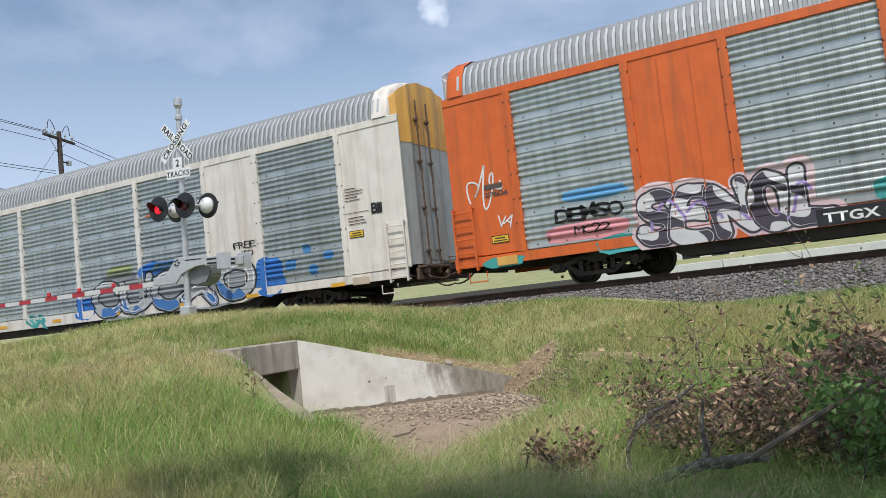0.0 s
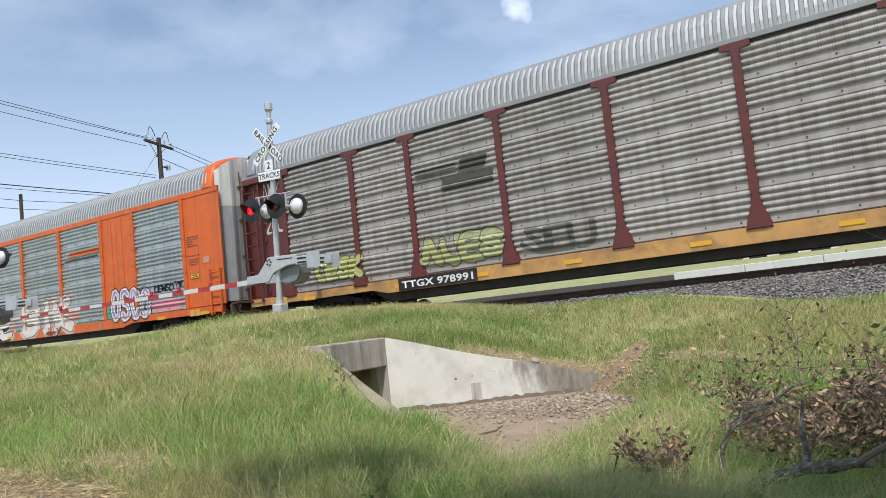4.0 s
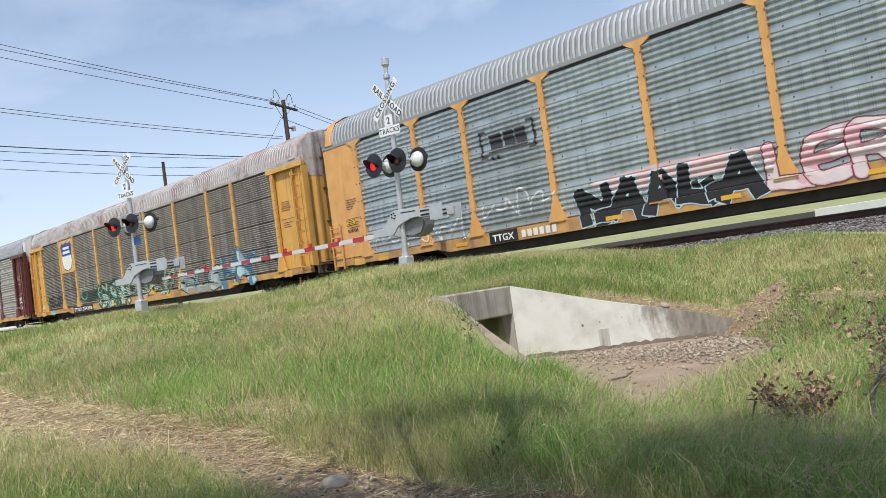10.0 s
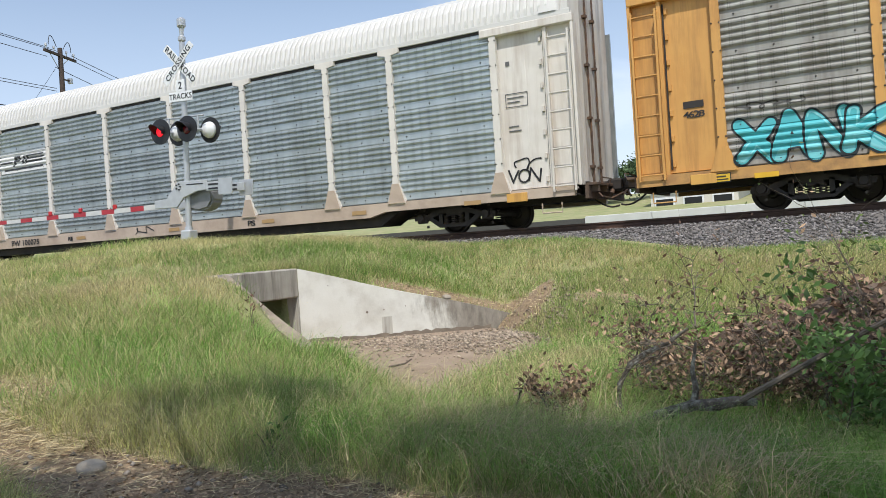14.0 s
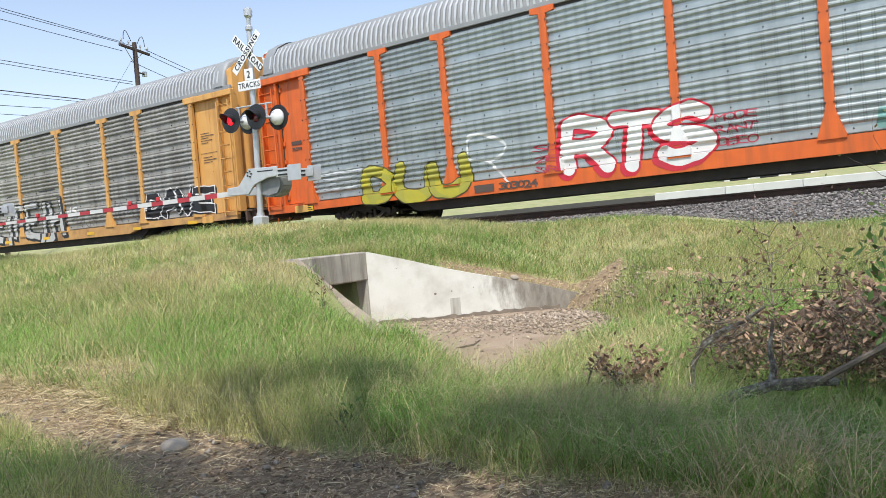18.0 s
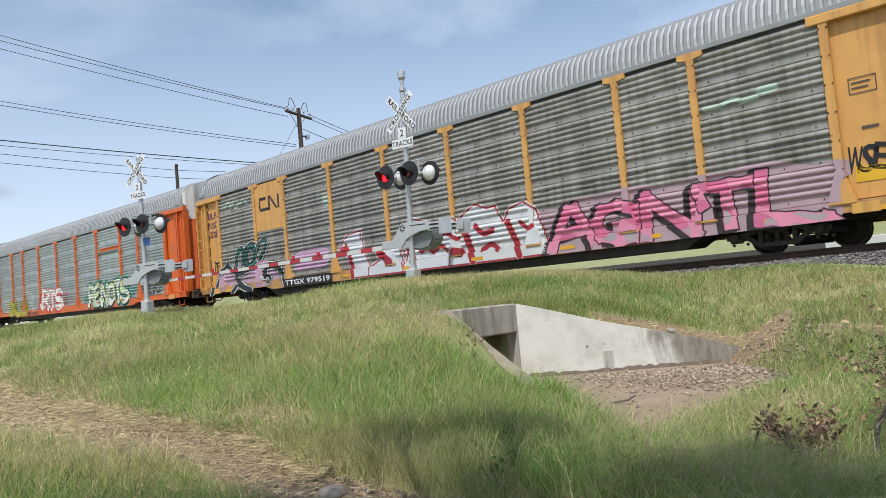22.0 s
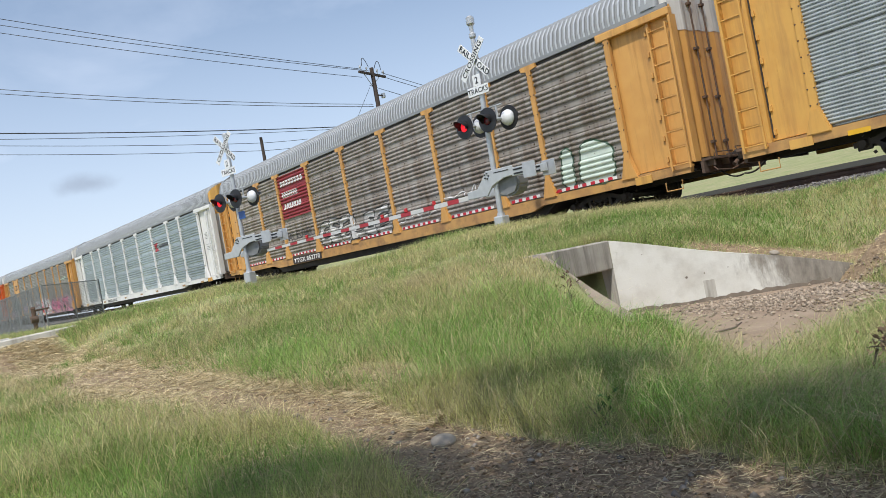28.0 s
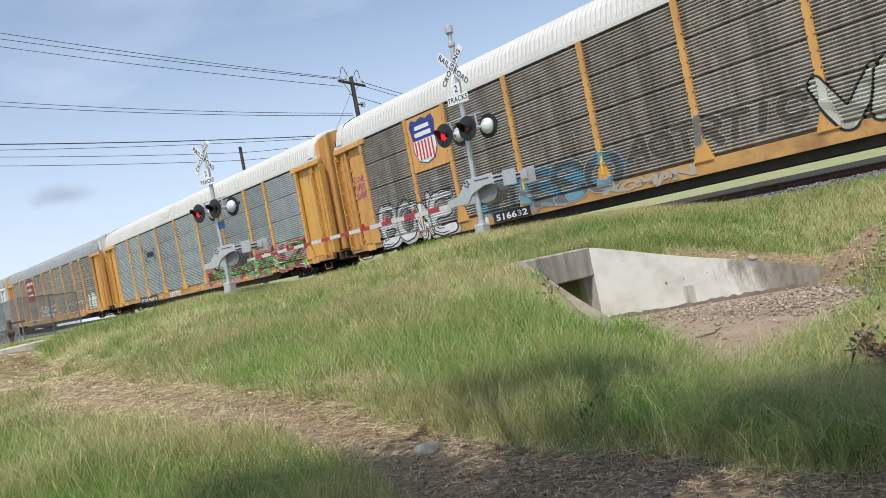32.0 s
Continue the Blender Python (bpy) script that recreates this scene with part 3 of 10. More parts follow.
def cyl(bm, p, q, r0, r1=None, seg=10, caps=True):
    """A tapered rod from p to q."""
    p, q = Vector(p), Vector(q)
    d = q - p
    turn = d.to_track_quat("Z", "Y").to_matrix().to_4x4()
    bmesh.ops.create_cone(bm, cap_ends=caps, segments=seg, radius1=r0, radius2=r0 if r1 is None else r1, depth=d.length,
                          matrix=Matrix.Translation((p + q) / 2) @ turn)
    return bm


def prism(bm, pts, h, axis="y"):
    """A flat outline in x and z, given thickness h along +y."""
    a = [bm.verts.new((x, 0, z)) for x, z in pts]
    b = [bm.verts.new((x, h, z)) for x, z in pts]
    n = len(pts)
    bm.faces.new(a)
    bm.faces.new(b[::-1])
    for i in range(n):
        bm.faces.new((a[i], b[i], b[(i + 1) % n], a[(i + 1) % n])[::-1])
    bmesh.ops.recalc_face_normals(bm, faces=bm.faces)
    return bm


def lathe(bm, prof, seg=20, m=None):
    """Turns (radius, height) pairs round z."""
    rings = []
    for r, z in prof:
        rings.append([bm.verts.new((r * math.cos(2 * math.pi * k / seg), r * math.sin(2 * math.pi * k / seg), z)) for k in range(seg)])
    for a, b in zip(rings, rings[1:]):
        for k in range(seg):
            bm.faces.new((a[k], a[(k + 1) % seg], b[(k + 1) % seg], b[k]))
    bm.faces.new(rings[0][::-1]); bm.faces.new(rings[-1])
    if m is not None:
        bmesh.ops.transform(bm, matrix=m, verts=bm.verts)
    return bm


def tube(bm, pts, r, seg=6):
    """A rod along points; r is one radius or one a point."""
    pts = [Vector(p) for p in pts]
    rs = r if isinstance(r, (list, tuple)) else [r] * len(pts)
    rings = []
    for i, p in enumerate(pts):
        d = (pts[min(i + 1, len(pts) - 1)] - pts[max(i - 1, 0)]).normalized()
        a = d.cross(Vector((0.31, 0.17, 0.93))).normalized()
        b = d.cross(a)
        rings.append([bm.verts.new(p + rs[i] * (a * math.cos(2 * math.pi * k / seg) + b * math.sin(2 * math.pi * k / seg))) for k in range(seg)])
    for a, b in zip(rings, rings[1:]):
        for k in range(seg):
            bm.faces.new((a[k], a[(k + 1) % seg], b[(k + 1) % seg], b[k]))
    bm.faces.new(rings[0]); bm.faces.new(rings[-1][::-1])
    return bm


# ---- ground, road, track ----
def steps(lo, hi, fine, far, grow=1.35):
    a = list(np.arange(lo, hi + 1e-6, fine))
    s, x = fine, hi
    while x < far:
        s *= grow; x += s; a.append(x)
    s, x = fine, lo
    while x > -far:
        s *= grow; x -= s; a.insert(0, x)
    return np.array(a)


def build_ground():
    xs, ys = steps(-31.0, 4.0, 0.24, 3000), steps(-1.0, 16.4, 0.22, 3000)
    xs = np.unique(np.round(np.concatenate([xs[(xs < -8.6) | (xs > -3.4)], np.arange(-8.5, -3.4, 0.09)]), 4))
    ys = np.unique(np.round(np.concatenate([ys[(ys < 5.2) | (ys > 11.9)], np.arange(5.3, 11.9, 0.09)]), 4))
    X, Y = np.meshgrid(xs, ys)
    Z = ground_z(X, Y)
    # the hollow of the culvert behind its headwall
    hole = (X > -8.75) & (X < HEAD_X - 0.1) & (Y > HEAD_Y0 + 0.2) & (Y < HEAD_Y1 - 0.03)
    Z = np.where(hole, np.minimum(Z, FLOOR_Z - 0.05), Z)
    nx, ny = len(xs), len(ys)
    V = np.stack([X.ravel(), Y.ravel(), Z.ravel()], 1)
    i = np.arange(nx * ny).reshape(ny, nx)
    F = np.stack([i[:-1, :-1], i[:-1, 1:], i[1:, 1:], i[1:, :-1]], -1).reshape(-1, 4)
    C = V[F].mean(1)
    idx = (np.maximum(path_mask(C[:, 0], C[:, 1]), 0.75 * bare_mask(C[:, 0], C[:, 1])) > 0.45).astype(np.int32)
    me = mesh_of("ground", V, F, (M["ground"], M["dirt"]), True, idx)
    tagged(new("ground", me), "grassy verge with a trodden dirt path and thatch", "ground", kind="structure")


def build_road():
    bm = bmesh.new()
    rows = []
    for y in np.linspace(-22, 60, 60):
        cx = float(road_x(y))
        row = []
        for o in (-4.7, -4.4, 0.0, 4.4, 4.7):
            zr = 1.74 - 0.034 * min(max(13 - y, 0), 22) + 0.03 - 0.012 * abs(o) * (abs(o) < 4.6) - (0.12 if abs(o) > 4.6 else 0)
            row.append(bm.verts.new((cx + o, y, zr if y < 14 else zr - (0.3 if y > 23 else 0))))
        rows.append(row)
    for a, b in zip(rows, rows[1:]):
        for k in range(4):
            bm.faces.new((a[k], a[k + 1], b[k + 1], b[k]))
    road = part("road", bm, M["asphalt"], None, smooth=True)
    # kerbs along both edges, up to the crossing
    for o in (-4.85, 4.85):
        for y in np.arange(-20.0, 3.5, 3.0):
            kb = bmesh.new()
            ends = []
            for yy in (y + 0.01, y + 2.99):
                zr = 1.74 - 0.034 * min(max(13 - yy, 0), 22)
                cx = float(road_x(yy)) + o
                ends.append([kb.verts.new((cx + dx, yy, zr + dz)) for dx, dz in ((-0.14, -0.2), (0.14, -0.2), (0.14, 0.08), (0.10, 0.11), (-0.10, 0.11), (-0.14, 0.08))])
            for k in range(6):
                kb.faces.new((ends[0][k], ends[1][k], ends[1][(k + 1) % 6], ends[0][(k + 1) % 6]))
            kb.faces.new(ends[0]); kb.faces.new(ends[1][::-1])
            bmesh.ops.recalc_face_normals(kb, faces=kb.faces)
            part("kerb", kb, M["conc"], road, "grey concrete kerb stone")
    tagged(road, "grey asphalt road over the level crossing", "road", kind="structure")


def rail_profile():
    return [(-0.07, 0.0), (0.07, 0.0), (0.07, 0.012), (0.012, 0.035), (0.010, 0.115), (0.036, 0.125), (0.036, 0.158), (0.03, 0.165),
            (-0.03, 0.165), (-0.036, 0.158), (-0.036, 0.125), (-0.010, 0.115), (-0.012, 0.035), (-0.07, 0.012)]


def build_track(yc, name, label, ties):
    bed = bmesh.new()
    prof = [(-3.7, 0.90), (-2.8, 1.17), (-1.45, 1.575), (1.45, 1.575), (2.6, 1.35), (3.0, 1.2)]
    xs = [-400, -250, -170, -130, -110, -95, -85, -77, -70, -65] + list(np.arange(-60, 40, 1.0)) + [120, 400]
    rows = [[bed.verts.new((x, yc + line_y(x) + y, z + line_z(x) + 0.02 * math.sin(x * 2.1 + y * 3))) for y, z in prof] for x in xs]
    for a, b in zip(rows, rows[1:]):
        for k in range(len(prof) - 1):
            bed.faces.new((a[k], a[k + 1], b[k + 1], b[k])[::-1])
    bmesh.ops.recalc_face_normals(bed, faces=bed.faces)
    t = part(name, bed, M["ballast_bed"], None, smooth=True)
    tagged(t, label, "railway track", kind="structure")
    for s in (-0.76, 0.76):
        bm = bmesh.new()
        pr = rail_profile()
        rings = [[bm.verts.new((x, yc + line_y(x) + s + y, RAIL_Z + line_z(x) - 0.165 + z)) for y, z in pr]
                 for x in (-400, -250, -170, -130, -110, -95, -85, -75, -67, -60, -53, -46, -40, -34, -28, -22, -16, -10, -4, 2, 400)]
        for a, b in zip(rings, rings[1:]):
            for k in range(len(pr)):
                bm.faces.new((a[k], b[k], b[(k + 1) % len(pr)], a[(k + 1) % len(pr)]))
        bmesh.ops.recalc_face_normals(bm, faces=bm.faces)
        me = bpy.data.meshes.new("rail"); bm.to_mesh(me); bm.free()
        me.materials.append(M["rail"]); me.materials.append(M["railtop"])
        for p in me.polygons:
            if p.normal.z > 0.9 and p.center.z > RAIL_Z - 0.01:
                p.material_index = 1
        part("rail", me, None, t, "rusty steel rail with a polished head")
    tie = boxed(-0.115, 0.115, -1.3, 1.3, -0.18, 0.0, bevel=0.012)
    me = bpy.data.meshes.new("tie"); tie.to_mesh(me); tie.free(); me.materials.append(M["tie"])
    for k in range(ties):
        x = -34 + k * 0.53 + random.uniform(-0.03, 0.03)
        if -26.2 < x < -16:
            continue
        part("tie", me, None, t, m=pose(x, yc + line_y(x) + random.uniform(-0.04, 0.04), RAIL_Z + line_z(x) - 0.168, 0, 0, random.uniform(-1, 1)))
    return t


M["ballast_bed"] = mat("ballast_bed", (0.22, 0.20, 0.185), 0.95, 0.0, (0.10, 0.092, 0.085), 22.0, 0.9, bump=1.0, bump_scale=28)


def rock_cloud(name, pts, sizes, material, label, category, seed=3):
    """Many small angular stones in one mesh."""
    rng = np.random.RandomState(seed)
    base = np.array([(1, 0, -.2), (-.45, .9, -.1), (-.5, -.85, -.15), (.1, .1, .9), (-.1, 0, -.8), (.75, .7, .35)])
    tris = np.array([(0, 5, 3), (5, 1, 3), (1, 2, 3), (2, 0, 3), (0, 4, 5), (5, 4, 1), (1, 4, 2), (2, 4, 0)])
    n = len(pts)
    jit = base[None] * (1 + rng.uniform(-.35, .35, (n, 6, 3)))
    a = rng.uniform(0, 6.28, n)
    c, s = np.cos(a)[:, None], np.sin(a)[:, None]
    x, y, z = jit[..., 0], jit[..., 1], jit[..., 2]
    V = np.stack([x * c - y * s, x * s + y * c, z * 0.7], -1) * np.asarray(sizes)[:, None, None] + np.asarray(pts)[:, None, :]
    T = tris[None] + 6 * np.arange(n)[:, None, None]
    ob = new(name, tri_mesh(name, V.reshape(-1, 3), T.reshape(-1, 3), material))
    return tagged(ob, label, category, kind="stuff")


def build_ballast():
    rng = np.random.RandomState(5)
    n = 38000
    x = rng.uniform(-24, 6, n)
    x = np.where((x > -26) & (x < -16), x + 16, x)
    y = TRACK_Y + np.where(rng.rand(n) < 0.78, rng.uniform(-3.6, -1.0, n), rng.uniform(-0.7, 1.4, n))
    d = y - TRACK_Y
    z = np.interp(d, [-3.7, -2.8, -1.45, 1.45], [0.90, 1.17, 1.575, 1.575]) + rng.uniform(-0.01, 0.035, n)
    # uneven foot of the ballast
    keep = d > -3.25 - 0.2 * np.sin(x * 1.7)
    rock_cloud("ballast", np.stack([x, y, z], 1)[keep], (0.018 + 0.032 * rng.rand(keep.sum()) ** 1.5), M["ballast"],
               "loose grey and pale crushed ballast stones", "ballast")


# ---- culvert ----
M["conctan"] = mat("silty_edge_concrete", (0.36, 0.30, 0.23), 0.9, 0.0, (0.25, 0.20, 0.15), 4.0, 0.7, bump=0.3, bump_scale=40, stain=(0.12, 0.1, 0.08), stain_scale=1.5, stain_amt=0.7)
M["concfoot"] = mat("foot_and_shade_concrete", (0.24, 0.20, 0.155), 0.95, 0.0, (0.15, 0.12, 0.095), 6.0, 0.8, bump=0.6, bump_scale=40)
M["concdark"] = mat("dark_stained_concrete", (0.42, 0.39, 0.33), 0.9, 0.0, (0.27, 0.245, 0.205), 3.0, 0.6, bump=0.25, bump_scale=40, stain=(0.08, 0.07, 0.055), stain_scale=1.3, stain_amt=0.85, streak=True)

def build_culvert():
    cul = new("culvert")
    tagged(cul, "concrete box culvert with headwall and flared wing walls", "culvert", kind="structure")
    z0 = FLOOR_Z - 0.5
    open_z, pier = 0.86, 0.22
    # headwall: beam over the opening, and the two jambs
    bm = boxed(HEAD_X - 0.26, HEAD_X, HEAD_Y0 + 0.02, HEAD_Y1 + 0.02, open_z, HEAD_TOP, bevel=0.02)
    part("headwall", bm, M["concdark"], cul, "stained grey concrete headwall")
    part("jamb", boxed(HEAD_X - 0.25, HEAD_X - 0.004, HEAD_Y0 + 0.024, HEAD_Y0 + 0.22, z0, open_z - 0.002), M["conc"], cul)
    part("jamb", boxed(HEAD_X - 0.25, HEAD_X - 0.004, HEAD_Y1 - 0.02, HEAD_Y1 + 0.016, z0, open_z - 0.002), M["conc"], cul)
    part("earth_cover", boxed(-8.9, HEAD_X - 0.265, HEAD_Y0 + 0.06, HEAD_Y1 + 0.1, open_z + 0.12, HEAD_TOP - 0.04), M["ground"], cul, "earth over the culvert")
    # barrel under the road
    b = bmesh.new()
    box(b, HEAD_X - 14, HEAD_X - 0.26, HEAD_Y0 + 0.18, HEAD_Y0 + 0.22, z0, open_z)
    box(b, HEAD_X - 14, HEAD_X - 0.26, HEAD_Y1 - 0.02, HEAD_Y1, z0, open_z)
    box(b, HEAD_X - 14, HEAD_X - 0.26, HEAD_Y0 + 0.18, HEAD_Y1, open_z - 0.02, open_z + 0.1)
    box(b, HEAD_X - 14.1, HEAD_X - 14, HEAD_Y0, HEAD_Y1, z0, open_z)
    # added panel that shuts off the bank behind and keeps the opening dark
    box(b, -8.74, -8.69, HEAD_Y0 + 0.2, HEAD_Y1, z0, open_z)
    # the darker concrete puts the barrel's shade into its colour
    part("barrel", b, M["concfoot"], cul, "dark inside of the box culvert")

    def wing(p0, d, length, zt0, zt1, th, side, name, label, material):
        bm = bmesh.new()
        n = Vector((-d[1], d[0])) * side
        n8 = 10
        rows = []
        for k in range(n8 + 1):
            u = k / n8
            q = Vector(p0) + Vector(d) * (length * u)
            zt = zt0 + (zt1 - zt0) * u + 0.012 * math.sin(9 * u + 1)
            rows.append([bm.verts.new((q.x, q.y, z0)), bm.verts.new((q.x, q.y, zt)),
                         bm.verts.new((q.x + n.x * th, q.y + n.y * th, zt)), bm.verts.new((q.x + n.x * th, q.y + n.y * th, z0))])
        for a, b in zip(rows, rows[1:]):
            for k in range(4):
                bm.faces.new((a[k], a[(k + 1) % 4], b[(k + 1) % 4], b[k]))
        bm.faces.new(rows[0]); bm.faces.new(rows[-1][::-1])
        bmesh.ops.recalc_face_normals(bm, faces=bm.faces)
        return part(name, bm, material, cul, label)

    wing((HEAD_X + 0.004, HEAD_Y1), WING_DIR, 3.35, HEAD_TOP - 0.02, 0.34, 0.25, 1, "wing_wall", "pale whitewashed wing wall with dark stains", M["concpale"])
    nd = Vector((1, -0.20)).normalized()
    wing((HEAD_X + 0.004, HEAD_Y0 + 0.20), nd, 2.35, HEAD_TOP - 0.02, 0.05, 0.21, -1, "wing_wall", "low sloping wing wall edged by grass", M["conctan"])
    # stain marks and a drilled weep hole on the pale wall
    nn = Vector((WING_DIR.y, -WING_DIR.x))
    yaw = math.degrees(math.atan2(WING_DIR.y, WING_DIR.x))
    for u, z, r in ((0.45, 1.0, 0.008), (1.02, 0.55, 0.02), (1.28, 0.57, 0.012), (1.62, 0.60, 0.008)):
        q = Vector((HEAD_X, HEAD_Y1)) + WING_DIR * u + nn * 0.006
        bm = bmesh.new()
        bmesh.ops.create_circle(bm, cap_ends=True, segments=9, radius=r, matrix=pose(q.x, q.y, z, 90, 0, yaw))
        part("weep_hole", bm, M["concfoot"], cul)
    # grimy repair patch, a crumbling foot and the dark cap line of the pale wall
    def on_wall(u0, u1, z0_, z1_, out_, name, material, label):
        bm = bmesh.new()
        prism(bm, [(u0, z0_), (u1, z0_), (u1, z1_), (u0, z1_)], 0.03)
        q = Vector((HEAD_X, HEAD_Y1)) + nn * (0.004 + out_)
        return part(name, bm, material, cul, label, m=pose(q.x, q.y, 0, 0, 0, yaw))

    on_wall(1.24, 1.40, FLOOR_Z + 0.05, 0.46, 0.003, "repair_patch", M["conc"], "grey mortar patch")
    bm = bmesh.new()
    rg = random.Random(77)
    us = [i * 0.08 for i in range(38)]
    prism(bm, [(u_, FLOOR_Z - 0.02) for u_ in us] + [(u_, FLOOR_Z + 0.055 + rg.uniform(-0.02, 0.02)) for u_ in us[::-1]], 0.03)
    q = Vector((HEAD_X, HEAD_Y1)) + nn * 0.022
    part("wall_foot", bm, M["concfoot"], cul, "crumbling dark foot of the wall", m=pose(q.x, q.y, 0, 0, 0, yaw))
    # bed slab
    bm = bmesh.new()
    pts = [(-7.9, HEAD_Y0), (-7.9, HEAD_Y1), (-5.4, 11.0), (-4.2, 10.2), (-3.7, 8.6), (-3.5, 7.0), (-3.6, 5.6), (-4.6, 5.5), (-5.6, 7.1)]
    vs = [bm.verts.new((x, y, FLOOR_Z)) for x, y in pts]
    f = bm.faces.new(vs)
    ex = bmesh.ops.extrude_face_region(bm, geom=[f])
    bmesh.ops.translate(bm, verts=[v for v in ex["geom"] if isinstance(v, bmesh.types.BMVert)], vec=(0, 0, -0.25))
    bmesh.ops.recalc_face_normals(bm, faces=bm.faces)
    part("bed_slab", bm, M["apron"], cul, "silt-covered brown concrete bed slab")
    rng = np.random.RandomState(8)
    n = 6000
    u = rng.rand(n) ** 0.6
    x = -6.9 + 2.9 * u + rng.normal(0, 0.34, n)
    y = 9.2 + 1.65 * u + rng.normal(0, 0.26, n) - 1.9 * rng.rand(n) ** 3 * (0.3 + u)
    far = HEAD_Y1 + 0.8 * np.clip(x - HEAD_X, 0, 2.6) - 0.06 + 0.5 * (x > -5.15)
    keep = (y < far) & (x > -7.4)
    z = np.maximum(ground_z(x, y), FLOOR_Z) + 0.006 + 0.05 * np.clip(u - 0.5, 0, 1) * rng.rand(n)
    rock_cloud("creek_gravel", np.stack([x, y, z], 1)[keep], (0.005 + 0.036 * rng.rand(n) ** 4)[keep], M["gravel"],
               "pale gravel and pebbles washed against the wing wall", "gravel", 4)
    n = 520
    x, y = rng.uniform(-7.3, -3.7, n), rng.uniform(6.2, 10.2, n)
    near = HEAD_Y0 + 0.35 - 0.15 * (x - HEAD_X) - 0.55 * np.clip(x - HEAD_X - 2.2, 0, 9)
    keep = (y > near) & (y < HEAD_Y1 + 0.7 * (x - HEAD_X))
    rock_cloud("bed_pebbles", np.stack([x, y, np.full(n, FLOOR_Z + 0.006)], 1)[keep], (0.006 + 0.03 * rng.rand(n) ** 3)[keep], M["gravel"],
               "pebbles and crumbs scattered over the channel bed", "gravel", 14)
    bm = bmesh.new()
    bmesh.ops.create_icosphere(bm, subdivisions=2, radius=0.075)
    for v in bm.verts:
        v.co *= 1 + 0.25 * noise.noise(v.co * 14)
        v.co.z *= 0.5
    wp = Vector((HEAD_X, HEAD_Y1)) + WING_DIR * 2.25
    zt = HEAD_TOP - 0.02 + (0.34 - HEAD_TOP) * 2.25 / 3.35
    tagged(part("rock", bm, M["stone"], None, smooth=True, m=pose(wp.x - 0.02, wp.y + 0.1, zt + 0.05, 5, 8, 30)), "small pale rock lying on the wing wall", "rock")


build_ground()
build_road()
build_track(TRACK_Y, "track_1", "railway track on grey ballast", 72)
build_track(TRACK_Y + 4.4, "track_2", "second railway track behind the train", 72)
build_ballast()
build_culvert()

# ---- level crossing ----
M["armwhite"] = mat("dull_white_tape", (0.60, 0.60, 0.57), 0.5, 0.0, (0.50, 0.50, 0.47), 4.0, 0.6)
M["armred"] = mat("dull_red_tape", (0.42, 0.035, 0.045), 0.5, 0.0, (0.33, 0.03, 0.04), 4.0, 0.6)
M["case"] = mat("dull_grey_case", (0.23, 0.235, 0.24), 0.55, 0.2, (0.17, 0.175, 0.18), 5.0, 0.7)

